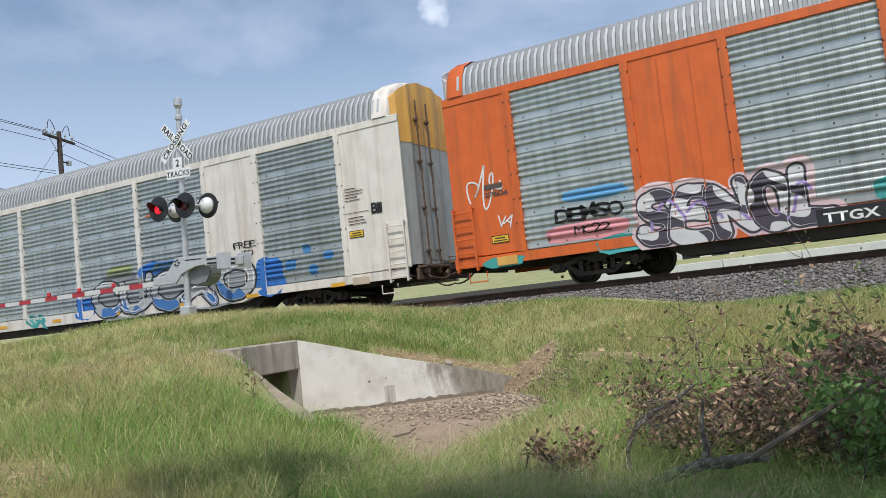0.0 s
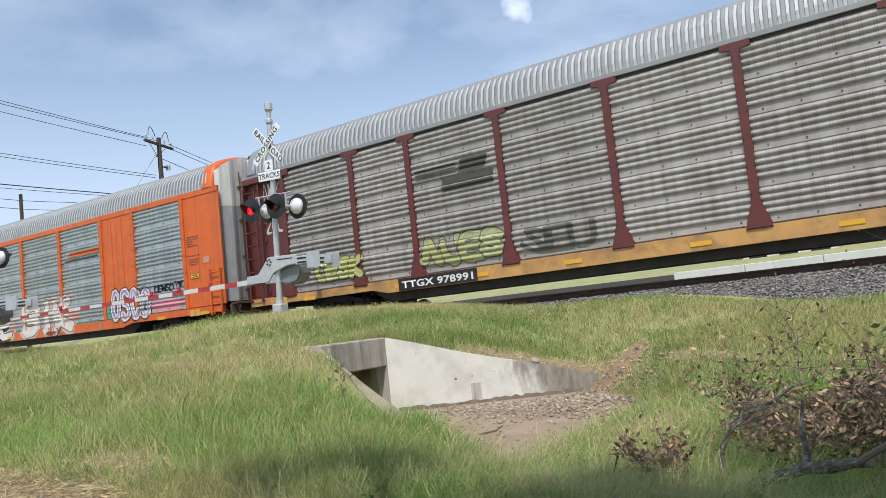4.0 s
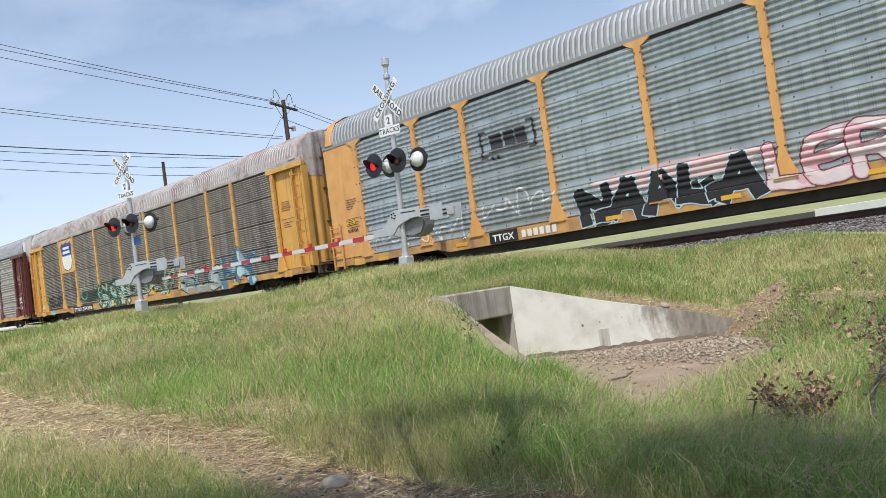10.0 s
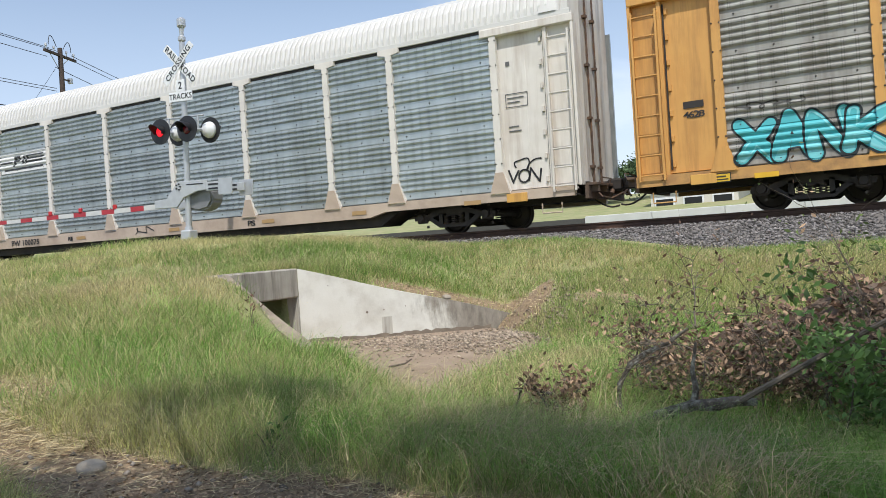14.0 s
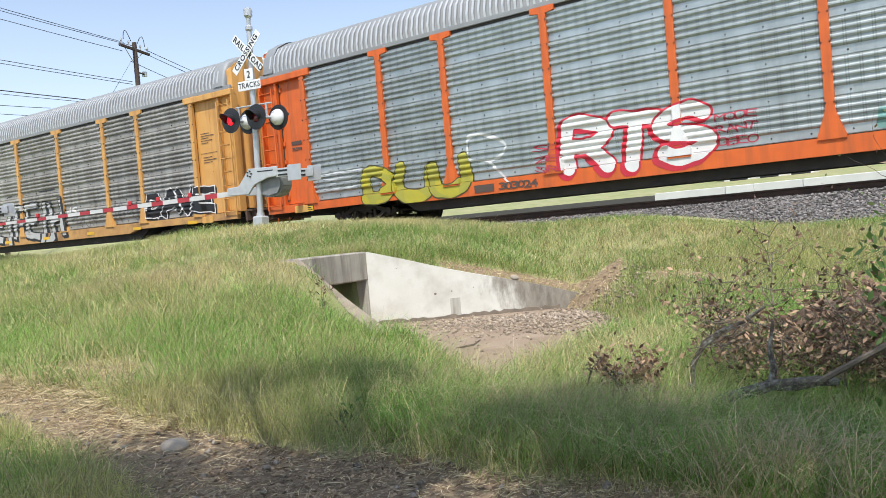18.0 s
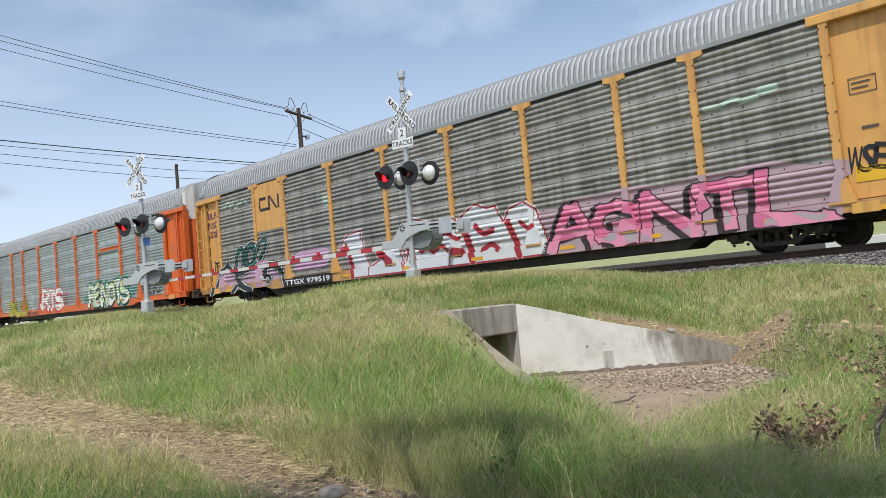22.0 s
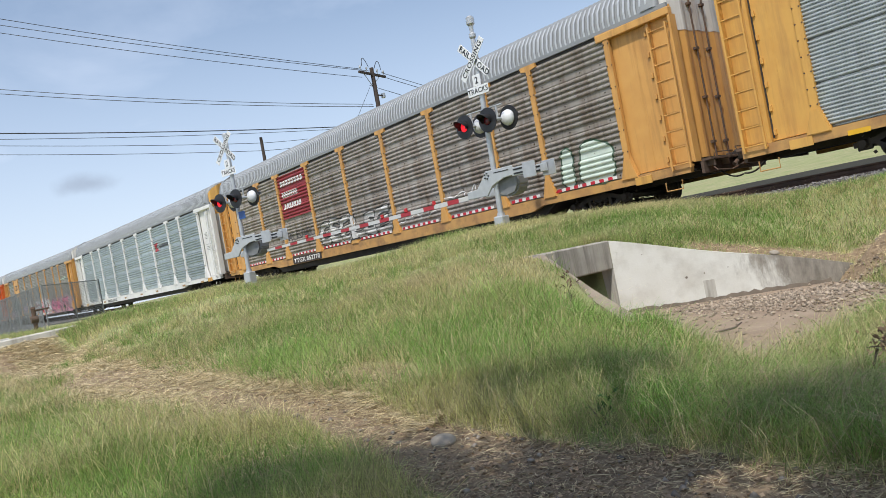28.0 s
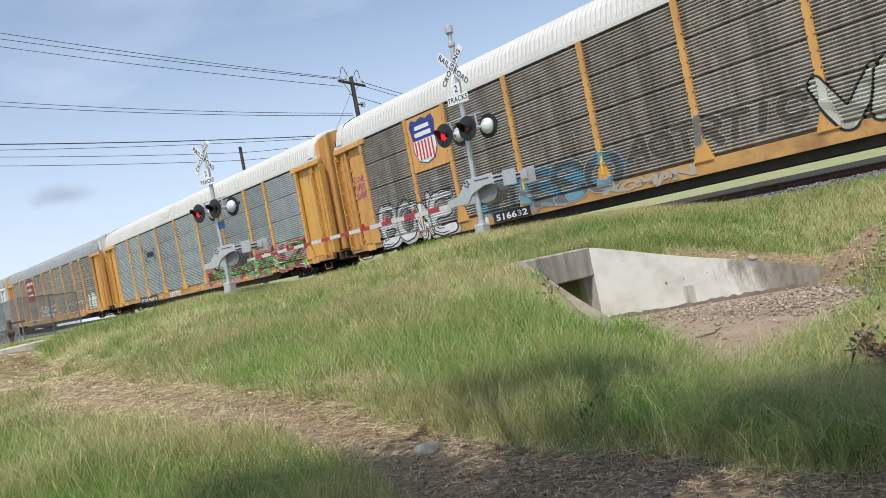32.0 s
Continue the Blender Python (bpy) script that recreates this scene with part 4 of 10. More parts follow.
def crossing_signal(first):
    """A flashing-light signal with gate machine; its front is -y, and the first one's arm goes to -x."""
    side = -1
    s = new("crossing_signal")
    bm = bmesh.new()
    box(bm, -0.2, 0.2, -0.2, 0.2, -0.3, 0.05, bevel=0.02)
    box(bm, -0.15, 0.15, -0.15, 0.15, 0.05, 0.42, bevel=0.03)
    part("base", bm, M["cast"], s, "grey cast junction base")
    bm = bmesh.new()
    cyl(bm, (0, 0, 0.42), (0, 0, 4.95), 0.075, 0.065, 14)
    cyl(bm, (0, 0, 0.42), (0, 0, 0.5), 0.105, 0.095, 14)
    part("mast", bm, M["alu"], s, "round aluminium mast", smooth=False)
    if first:
        bm = bmesh.new()
        lathe(bm, [(0.05, 4.95), (0.09, 5.0), (0.09, 5.08), (0.05, 5.12), (0.06, 5.28), (0.105, 5.34), (0.105, 5.5), (0.06, 5.54)], 14)
        part("bell", bm, M["alu"], s, "bell housing on the mast top")
    else:
        part("mast_cap", lathe(bmesh.new(), [(0.08, 4.93), (0.085, 5.0), (0.05, 5.05)], 12), M["alu"], s)
    # crossbuck
    zc = 4.42 if first else 4.55
    for ang, word, dy in ((-45, "RAILROAD", 0.0), (45, "CROSSING", -0.03)):
        bm = boxed(-0.62, 0.62, -0.012, 0.0, -0.10, 0.10, bevel=0.004)
        bl = part("crossbuck_blade", bm, M["signwhite"], s, m=pose(0, -0.11 + dy, zc, 0, -ang, 0), label="white crossbuck blade with black lettering")
        wm = [word] if dy else [word[:4], word[4:]]
        for k, w in enumerate(wm):
            me = text_mesh(w, 0.20, 0.001, 0.004, spacing=1.14 if dy else 1.1)
            me.materials.append(M["signblack"])
            part("lettering", me, None, bl, m=pose(0 if dy else (-0.36 + 0.72 * k), -0.0145, 0, 90, 0, 0))
    for dz in (0.0, -0.57):
        part("bracket", boxed(-0.05, 0.05, -0.1, 0.0, zc + dz - 0.055, zc + dz + 0.055), M["cast"], s)
    # number of tracks
    pl = part("track_plate", boxed(-0.14, 0.14, -0.115, -0.105, zc - 0.66, zc - 0.38, bevel=0.004), M["signwhite"], s, "white plate with the number of tracks")
    me = text_mesh("2", 0.24, 0.001, 0.004); me.materials.append(M["signblack"])
    part("lettering", me, None, pl, m=pose(0, -0.1175, zc - 0.53, 90, 0, 0))
    pl = part("track_plate", boxed(-0.375, 0.375, -0.115, -0.105, zc - 0.90, zc - 0.665, bevel=0.004), M["signwhite"], s)
    me = text_mesh("TRACKS", 0.185, 0.001, 0.003, spacing=1.08); me.materials.append(M["signblack"])
    part("lettering", me, None, pl, m=pose(0, -0.1175, zc - 0.785, 90, 0, 0))
    # lamps: a pair to the front, a pair to the back
    zl = 2.82
    bm = bmesh.new()
    cyl(bm, (-0.62, -0.02, zl + 0.33), (0.62, -0.02, zl + 0.33), 0.022, seg=8)
    for x_ in (-0.5, 0.43):
        cyl(bm, (x_, -0.02, zl + 0.33), (x_, -0.02, zl - 0.02), 0.028, seg=8)
        cyl(bm, (x_ - 0.04, -0.16, zl), (x_ + 0.04, 0.16, zl), 0.04, seg=8)
    part("crossarm", bm, M["cast"], s, "steel lamp crossarm")
    lamp_no = 0
    for fx, face in ((-0.56, -1), (0.30, -1), (-0.46, 1), (0.56, 1)):
        dep = 0.24
        rot = pose(fx, face * dep, zl, 90 if face < 0 else -90, 0, 0)
        lamp = part("lamp", lathe(bmesh.new(), [(0.31, 0.0), (0.31, 0.014), (0.13, 0.02), (0.13, 0.0)], 24), M["lampblack"], s, "round black lamp with backboard and visor", m=rot)
        bm = bmesh.new()
        lathe(bm, [(0.20, -0.004), (0.20, -0.04), (0.17, -0.11), (0.10, -0.16), (0.03, -0.17)], 18)
        part("lamp_housing", bm, M["signwhite"] if face > 0 else M["lampblack"], lamp, "domed lamp housing", smooth=True)
        bm = bmesh.new()
        lathe(bm, [(0.125, 0.022), (0.11, 0.035), (0.06, 0.045), (0.02, 0.048)], 18)
        lit = lamp_no == 0
        part("lens", bm, M["redlens"] if lit else M["reddim"], lamp, "lit red lens" if lit else "dark red lens", smooth=True)
        lamp_no += 1
        # visor: upper two thirds of a tube
        bm = bmesh.new()
        seg = 18
        rr = []
        for k in range(seg + 1):
            a = radians(-25 + 230 * k / seg)
            ln = 0.10 + 0.20 * max(0.0, math.sin(a)) ** 0.6
            rr.append([(0.150 * math.cos(a), 0.150 * math.sin(a), 0.015), (0.150 * math.cos(a), 0.150 * math.sin(a), 0.015 + ln),
                       (0.143 * math.cos(a), 0.143 * math.sin(a), 0.015 + ln), (0.143 * math.cos(a), 0.143 * math.sin(a), 0.015)])
        vv = [[bm.verts.new(p) for p in r] for r in rr]
        for a, b in zip(vv, vv[1:]):
            for k in range(4):
                bm.faces.new((a[k], a[(k + 1) % 4], b[(k + 1) % 4], b[k]))
        bm.faces.new(vv[0]); bm.faces.new(vv[-1][::-1])
        bmesh.ops.recalc_face_normals(bm, faces=bm.faces)
        if face > 0:
            bmesh.ops.rotate(bm, cent=(0, 0, 0), matrix=Matrix.Rotation(math.pi, 3, "Z"), verts=bm.verts)
        part("visor", bm, M["lampblack"], lamp)
    # gate mechanism: case beside the mast, bent arm plates, counterweights behind
    q = -side
    bm = bmesh.new()
    prism(bm, [(q * x, z) for x, z in ((-0.14, 1.42), (0.62, 1.42), (0.74, 1.36), (0.74, 1.10), (0.60, 0.92), (0.30, 0.86), (0.0, 0.92), (-0.14, 1.08))], 0.42)
    bmesh.ops.bevel(bm, geom=list(bm.edges), offset=0.05, segments=2, affect="EDGES")
    bmesh.ops.translate(bm, verts=bm.verts, vec=(0, 0.02, 0))
    mech = part("gate_mechanism", bm, M["case"], s, "grey gate mechanism case on the mast")
    outline = [(-0.21, 1.60), (0.74, 1.60), (0.74, 1.36), (0.42, 1.34), (-0.02, 1.20), (-0.24, 0.97), (-0.98, 0.97), (-0.98, 1.16), (-0.58, 1.19), (-0.36, 1.42)]
    for yy in (-0.13, 0.52):
        bm = prism(bmesh.new(), [(q * x, z) for x, z in outline], 0.05)
        bmesh.ops.bevel(bm, geom=list(bm.edges), offset=0.012, segments=1, affect="EDGES")
        bmesh.ops.translate(bm, verts=bm.verts, vec=(0, yy, 0))
        part("arm_support", bm, M["cast"], s, "bent plate that carries the arm")
        bm = boxed(q * 0.70, q * 1.30, yy + 0.006, yy + 0.04, 1.33, 1.54, bevel=0.01)
        part("counterweight_bar", bm, M["cast"], s)
        y2 = yy - 0.022 if yy < 0 else yy + 0.052
        bm = boxed(q * 1.10, q * 1.52, y2, y2 + 0.02, 1.22, 1.60, bevel=0.008)
        part("counterweight", bm, M["alu"], s, "flat grey counterweight plate")
        for zz in (1.38, 1.48):
            part("slot", boxed(q * 0.78, q * 1.08, yy - 0.004, yy + 0.002, zz - 0.02, zz + 0.02), M["signblack"], s)
    for k in range(5):
        a = k * 1.2566
        part("bolt", lathe(bmesh.new(), [(0.02, 0), (0.02, 0.03)], 6, pose(q * (-0.16 + 0.07 * math.cos(a)), -0.13, 1.47 + 0.07 * math.sin(a), 90, 0, 0)), M["signblack"], s)
    part("name_strip", boxed(q * 0.10, q * 0.62, -0.136, -0.130, 1.50, 1.525), M["signblack"], s)
    zm = 1.36
    # long arm with red and white bands, level, swung a little off the mast's own axes
    z_arm = zm - 0.30
    if first:
        arm = new("gate_arm"); arm.parent = s
        arm.matrix_basis = pose(0, 0, z_arm + 0.02, 0, -2.2, 3.4)
        x = -0.86
        for k in range(21):
            w = 0.13 - 0.05 * k / 21
            ln = 0.72 if k == 0 else (0.44 if k % 2 else 0.55)
            part("band", boxed(x - ln, x, 0.19, 0.22, -w / 2, w / 2), M["armred"] if k % 2 else M["armwhite"], arm)
            x -= ln
        for u in (2.55, 3.75, 4.85, 8.9):
            part("arm_lamp", boxed(-u - 0.05, -u + 0.05, 0.165, 0.235, 0.05, 0.17, bevel=0.015), M["red"], arm, "small red lamp on the arm")
    else:
        part("arm_stub", boxed(-1.35, -0.86, 0.19, 0.22, z_arm - 0.07, z_arm + 0.07, bevel=0.006), M["cast"], s)
    return s


sig = crossing_signal(True)
sig.matrix_basis = pose(-14.55, 13.40, 1.86, 0, 2.2, 3)
tagged(sig, "silver crossing signal with crossbuck, red lamps and lowered gate", "crossing signal", group="crossing signals")
sig2 = crossing_signal(False)
sig2.matrix_basis = pose(-27.1, 12.0, 1.84, 0, 0.4, 14) @ Matrix.Scale(1.13, 4)
tagged(sig2, "farther crossing signal with crossbuck and red lamps", "crossing signal", group="crossing signals")
part("blue_plate", boxed(0.10, 0.42, -0.09, -0.08, 2.15, 2.4), mat("blue_enamel", (0.03, 0.10, 0.32), 0.4), sig2, "small blue notice plate")


# ---- poles and wires ----
def utility_pole(x, y, top, arm):
    p = new("utility_pole")
    zb = 1.3
    bm = bmesh.new()
    cyl(bm, (0, 0, -0.5), (0, 0, top - zb), 0.17, 0.11, 10)
    part("shaft", bm, M["pole"], p, "dark creosoted timber shaft")
    if arm:
        part("crossarm", boxed(-1.25, 1.25, -0.06, 0.06, top - zb - 0.42, top - zb - 0.30, bevel=0.01), M["pole"], p)
        bm = bmesh.new()
        cyl(bm, (-0.75, -0.07, top - zb - 0.36), (0, -0.12, top - zb - 1.0), 0.02, seg=5)
        cyl(bm, (0.75, -0.07, top - zb - 0.36), (0, -0.12, top - zb - 1.0), 0.02, seg=5)
        part("brace", bm, M["cast"], p)
        for xx in (-1.1, -0.5, 0.5, 1.1):
            part("insulator", lathe(bmesh.new(), [(0.02, -0.3), (0.03, -0.15), (0.06, -0.12), (0.05, -0.02), (0.02, 0.0)], 8, pose(xx, 0, top - zb)), M["cast"], p)
        # jumper loops
        for sx in (-1, 1):
            bm = tube(bmesh.new(), [(sx * (0.2 + 0.7 * math.sin(a)), 0, top - zb - 0.1 + 0.55 * math.sin(2 * a)) for a in np.linspace(0.1, 1.5, 9)], 0.018, 5)
            part("jumper", bm, M["wire"], p)
        part("cutout", boxed(-0.75, -0.6, -0.1, 0.1, top - zb - 1.6, top - zb - 1.35), M["cast"], p)
        part("cutout_arm", boxed(-0.7, 0, -0.03, 0.03, top - zb - 1.52, top - zb - 1.46), M["pole"], p)
    p.matrix_basis = pose(x, y, zb, 0, 0, 15 if arm is False else -68)
    return p


def polar(az, el, d):
    a, e = radians(az), radians(el)
    return Vector((d * math.sin(a), d * math.cos(a), 1.5 + d * math.tan(e)))


P1 = polar(-54.75, 14.5, 42.0)
P2 = polar(-63.6, 10.9, 58.0)
tagged(utility_pole(P1.x, P1.y, P1.z, True), "dark timber utility pole with crossarm and insulators", "utility pole", group="utility poles")
tagged(utility_pole(P2.x, P2.y, P2.z, False), "plain dark timber pole in the distance", "utility pole", group="utility poles")


def wire(a, b, sag, r, ext=0.0, label="thin black overhead wire"):
    a, b = Vector(a), Vector(b)
    a = a + (a - b) * ext
    pts = []
    for k in range(21):
        u = k / 20
        p = a.lerp(b, u)
        p.z -= sag * 4 * u * (1 - u)
        pts.append(p)
    tagged(part("overhead_wire", tube(bmesh.new(), pts, r, 5), M["wire"], None), label, "wire", group="overhead wires")


for az, el, az2, el2, d in ((-78.51, 20.34, -55.42, 14.51, 40.0), (-78.59, 19.97, -54.9, 14.3, 41.0), (-78.68, 19.50, -55.54, 13.96, 42.0)):
    wire(polar(az, el, d), polar(az2, el2, 42.0), 0.30, 0.015, 0.6)
for az, el, el2 in ((-79.30, 16.24, 11.95), (-79.35, 15.97, 11.78)):
    wire(polar(az, el, 43.0), polar(-55.1, el2, 42.0), 0.42, 0.015, 0.6)
wire(polar(-79.83, 13.34, 55), polar(-57.59, 10.74, 60), 0.3, 0.034, 0.6, "thick black overhead cable")
wire(polar(-79.89, 13.02, 55), polar(-57.7, 10.60, 60), 0.35, 0.018, 0.6)
for az, el, elp, az2, el2 in ((-79.98, 12.49, 10.5, -60.28, 10.28), (-80.09, 11.93, 9.95, -60.4, 9.75)):
    at = polar(-63.6, elp, 57.95)
    wire(polar(az, el, 55), at, 0.22, 0.018, 0.6)
    wire(at, polar(az2, el2, 60), 0.02, 0.018)
for az, el in ((-54.1, 14.05), (-53.95, 13.7), (-55.1, 13.3)):
    wire(polar(az, el, 42.0), polar(az + 14, el - 6.2, 78.0), 0.4, 0.016)
wire(polar(-55.1, 13.2, 42.0), Vector((-41.0, 20.0, 1.0)), 0.0, 0.009, 0.0, "thin guy wire of a pole")


# ---- beyond the track ----
def build_beyond():
    for k in range(9):
        x = -11.5 + k * 3.02
        bm = prism(bmesh.new(), [(0, 0), (3.0, 0), (3.0, 0.68), (0, 0.68)], 0.25)
        bmesh.ops.bevel(bm, geom=list(bm.edges), offset=0.02, segments=1, affect="EDGES")
        b = part("barrier", bm, M["barrier"], None, m=pose(x, 34.0 + 0.02 * x, float(ground_z(x, 34.0)) - 0.08, 0, 0, 0.6))
        tagged(b, "low pale concrete barrier along the far road", "barrier", group="barriers behind the track")
    b = bmesh.new()
    box(b, -60, 60, 35.2, 40.5, 2.0, 2.34)
    tagged(part("far_road", b, M["asphalt"], None), "grey road running beside the railway", "road", kind="structure")


build_beyond()


def house(x, y, w, d, h, wall, roof):
    """A low house with a gable roof, its long side to the track."""
    z = float(ground_z(x, y)) - 1.9
    c = new("house")
    c.matrix_basis = pose(x, y, z)
    part("wall", boxed(-w / 2, w / 2, 0, d, 0, h), wall, c)
    r = bmesh.new()
    prism(r, [(-0.35, h), (d + 0.35, h), (d / 2, h + 0.26 * d)], w + 0.6)
    bmesh.ops.rotate(r, cent=(0, 0, 0), matrix=Matrix.Rotation(math.pi / 2, 3, "Z"), verts=r.verts)
    bmesh.ops.translate(r, verts=r.verts, vec=(w / 2 + 0.3, 0, 0))
    part("roof", r, roof, c, "grey shingle roof")
    for k in range(3):
        xw = -w / 2 + w * (k + 0.5) / 3
        f = part("window", boxed(xw - 0.6, xw + 0.6, -0.05, 0.02, h * 0.4, h * 0.8), M["signwhite"], c)
        part("pane", boxed(xw - 0.5, xw + 0.5, -0.06, -0.052, h * 0.44, h * 0.76), M["signblack"], f)
    return c


SIDING = mat("pale_siding", (0.66, 0.63, 0.56), 0.8, 0.0, (0.58, 0.55, 0.48), 3.0, 0.6)
SHINGLE = mat("grey_shingle", (0.24, 0.23, 0.22), 0.9, 0.0, (0.17, 0.165, 0.16), 6.0, 0.7)
tagged(house(-9.3, 47.0, 5.0, 5.0, 3.0, SIDING, SHINGLE), "low pale house with a grey gable roof", "house")

# ---- the train: covered car carriers ----
HALF = 13.5
POSTS = [1.65, 4.40, 6.40, 9.20, 12.05, 14.90, 17.75, 20.60, 22.55, 25.35]
Z0, Z1, ZTOP = 0.88, 4.52, 4.73
Y_BASE, Y_FRONT, Y_SOLID, Y_POST, Y_SILL = -1.475, -1.50, -1.515, -1.56, -1.55


def sheet_profile(kind):
    """(z, y) pairs of the side sheet from bottom to top."""
    pr, z = [(Z0, Y_BASE)], Z0
    if kind == "B":
        for _ in range(4):
            pr += [(z + 0.002, Y_BASE + 0.06), (z + 0.042, Y_BASE + 0.06), (z + 0.046, Y_BASE)]
            z += 0.035
            for _ in range(11):
                pr += [(z + 0.012, Y_BASE), (z + 0.036, Y_BASE - 0.046), (z + 0.052, Y_BASE - 0.046), (z + 0.076, Y_BASE)]
                z += 0.0796
    else:
        for _ in range(5):
            pr += [(z + 0.004, Y_BASE + 0.022), (z + 0.014, Y_BASE + 0.022), (z + 0.016, Y_BASE)]
            z += 0.17
            for _ in range(4):
                pr += [(z + 0.008, Y_BASE), (z + 0.028, Y_BASE - 0.036), (z + 0.052, Y_BASE - 0.052), (z + 0.08, Y_BASE - 0.052), (z + 0.104, Y_BASE - 0.036), (z + 0.126, Y_BASE)]
                z += 0.139
    pr = [p for p in pr if p[0] < Z1 - 0.004] + [(Z1, Y_BASE)]
    return pr


M["wheel"] = mat("worn_wheel", (0.085, 0.07, 0.06), 0.5, 0.4, (0.045, 0.036, 0.03), 3.0, 0.7)
M["rustgear"] = mat("rusty_brown_gear", (0.13, 0.085, 0.06), 0.8, 0.1, (0.07, 0.05, 0.04), 5.0, 0.8, stain=(0.25, 0.12, 0.05), stain_amt=0.6, stain_scale=3.0)
PROFILE = {k: sheet_profile(k) for k in "AB"}
CACHE = {}
M["galv_plain"] = mat("galvanised_door", (0.42, 0.44, 0.45), 0.5, 0.3, (0.33, 0.34, 0.35), 2.0, 0.6, stain=(0.22, 0.14, 0.09), stain_amt=0.6, stain_scale=0.9, streak=True)


def cached(key, make):
    if key not in CACHE:
        r = make()
        if isinstance(r, bmesh.types.BMesh):
            me = bpy.data.meshes.new(str(key[0]))
            r.to_mesh(me); r.free(); r = me
        CACHE[key] = r
    return CACHE[key]


def shared(name, key, make, material, parent, label="", m=None, smooth=False):
    me = cached((name, *key, material.name), make)
    if not me.materials:
        me.materials.append(material)
        if smooth:
            me.polygons.foreach_set("use_smooth", [True] * len(me.polygons))
    return part(name, me, None, parent, label, m=m)


def make_sheet(w, kind, z_hi=None):
    def f():
        bm = bmesh.new()
        pr = [p for p in PROFILE[kind] if z_hi is None or p[0] <= z_hi]
        a = [bm.verts.new((-w / 2, y, z)) for z, y in pr]
        b = [bm.verts.new((w / 2, y, z)) for z, y in pr]
        back = [bm.verts.new((x, Y_BASE + 0.07, z)) for x in (-w / 2, w / 2) for z in (pr[0][0], pr[-1][0])]
        for k in range(len(pr) - 1):
            bm.faces.new((a[k], b[k], b[k + 1], a[k + 1]))
        bm.faces.new((back[0], back[1], back[3], back[2]))
        bm.faces.new((a[0], back[0], back[2], b[0]))
        bm.faces.new((a[-1], b[-1], back[3], back[1]))
        return bm
    return f


def make_post(foot, wide):
    def f():
        bm = bmesh.new()
        w = 0.085
        if foot:
            cap = [(0.30, 4.48), (0.30, 4.60)] if wide == "A" else ([(0.14, 4.45), (0.33, 4.57), (0.33, 4.60)] if wide == "T" else [(w, 4.60)])
            pts = [(-0.26, 0.80), (0.26, 0.80), (0.24, 0.90), (w + 0.015, 1.32), (w, 1.40), (w, 4.44), *cap, *[(-x, z) for x, z in cap[::-1]], (-w, 4.44), (-w, 1.40), (-w - 0.015, 1.32), (-0.24, 0.90)]
        else:
            pts = [(-w, 0.86), (w, 0.86), (w, 4.55), (-w, 4.55)]
        prism(bm, pts, 0.10)
        bmesh.ops.translate(bm, verts=bm.verts, vec=(0, Y_POST, 0))
        return bm
    return f


def make_foot():
    bm = prism(bmesh.new(), [(-0.25, 0.82), (0.25, 0.82), (0.21, 0.92), (0.095, 1.30), (-0.095, 1.30), (-0.21, 0.92)], 0.05)
    bmesh.ops.translate(bm, verts=bm.verts, vec=(0, Y_POST - 0.03, 0))
    return bm


def make_bolts(kind):
    """Bolt heads beside the posts and along the plain bands of the sheets."""
    def f():
        bm = bmesh.new()
        def head(x, y, z):
            bmesh.ops.create_cone(bm, cap_ends=True, segments=5, radius1=0.021, radius2=0.014, depth=0.02, matrix=pose(x - HALF, y - 0.008, z, 90, 0, 0))
        for p in POSTS:
            for s in (-1, 1):
                for k in range(6 if kind == "A" else 9):
                    z = (1.5 + 0.56 * k) if kind == "A" else (1.4 + 0.34 * k)
                    head(p + s * 0.072, Y_POST, z)
        if kind == "A":
            for k in range(5):
                for a, b in zip(POSTS, POSTS[1:]):
                    n = max(2, int((b - a) / 0.62))
                    for i in range(n):
                        head(a + (b - a) * (i + 0.5) / n, Y_BASE, Z0 + 0.726 * k + 0.09)
        return bm
    return f


def make_rods():
    bm = bmesh.new()
    for y in (-0.62, -0.07):
        cyl(bm, (0.07, y, 0.9), (0.07, y, 5.2), 0.022, seg=6)
        for z in (1.3, 2.4, 3.6, 4.7):
            box(bm, 0.0, 0.1, y - 0.06, y + 0.06, z - 0.03, z + 0.03)
    return bm


ROOF = [(-1.53, 4.70), (-1.50, 4.86), (-1.42, 5.17), (-1.26, 5.42), (-0.85, 5.64), (-0.38, 5.75), (0.0, 5.79)]
ROOF = ROOF + [(-y, z) for y, z in ROOF[-2::-1]]


def make_roof():
    bm = bmesh.new()
    xs, rows = [], []
    x, per = -13.09, 0.165
    while x < 13.17:
        xs += [(x, 0), (x + per * 0.1, 0.042), (x + per * 0.46, 0.042), (x + per * 0.56, 0)]
        x += per
    for x, o in xs:
        row = []
        for k, (y, z) in enumerate(ROOF):
            n = Vector((y / 1.53 * 0.9, 0.3 + (1 - abs(y) / 1.53))).normalized()
            q = o * (0, 1, 1, 0.5, 0.25, 0.2, 0.2, 0.2, 0.25, 0.5, 1, 1, 0)[k]
            row.append(bm.verts.new((x, y + n.x * q, z + n.y * q)))
        rows.append(row)
    for i, (a, b) in enumerate(zip(rows, rows[1:])):
        for k in range(len(ROOF) - 1):
            f = bm.faces.new((a[k], a[k + 1], b[k + 1], b[k])[::-1])
            # low rib tops take the sunlit colour, recesses the darker one
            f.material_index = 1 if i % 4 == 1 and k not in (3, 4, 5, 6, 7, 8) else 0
    bmesh.ops.recalc_face_normals(bm, faces=bm.faces)
    return bm


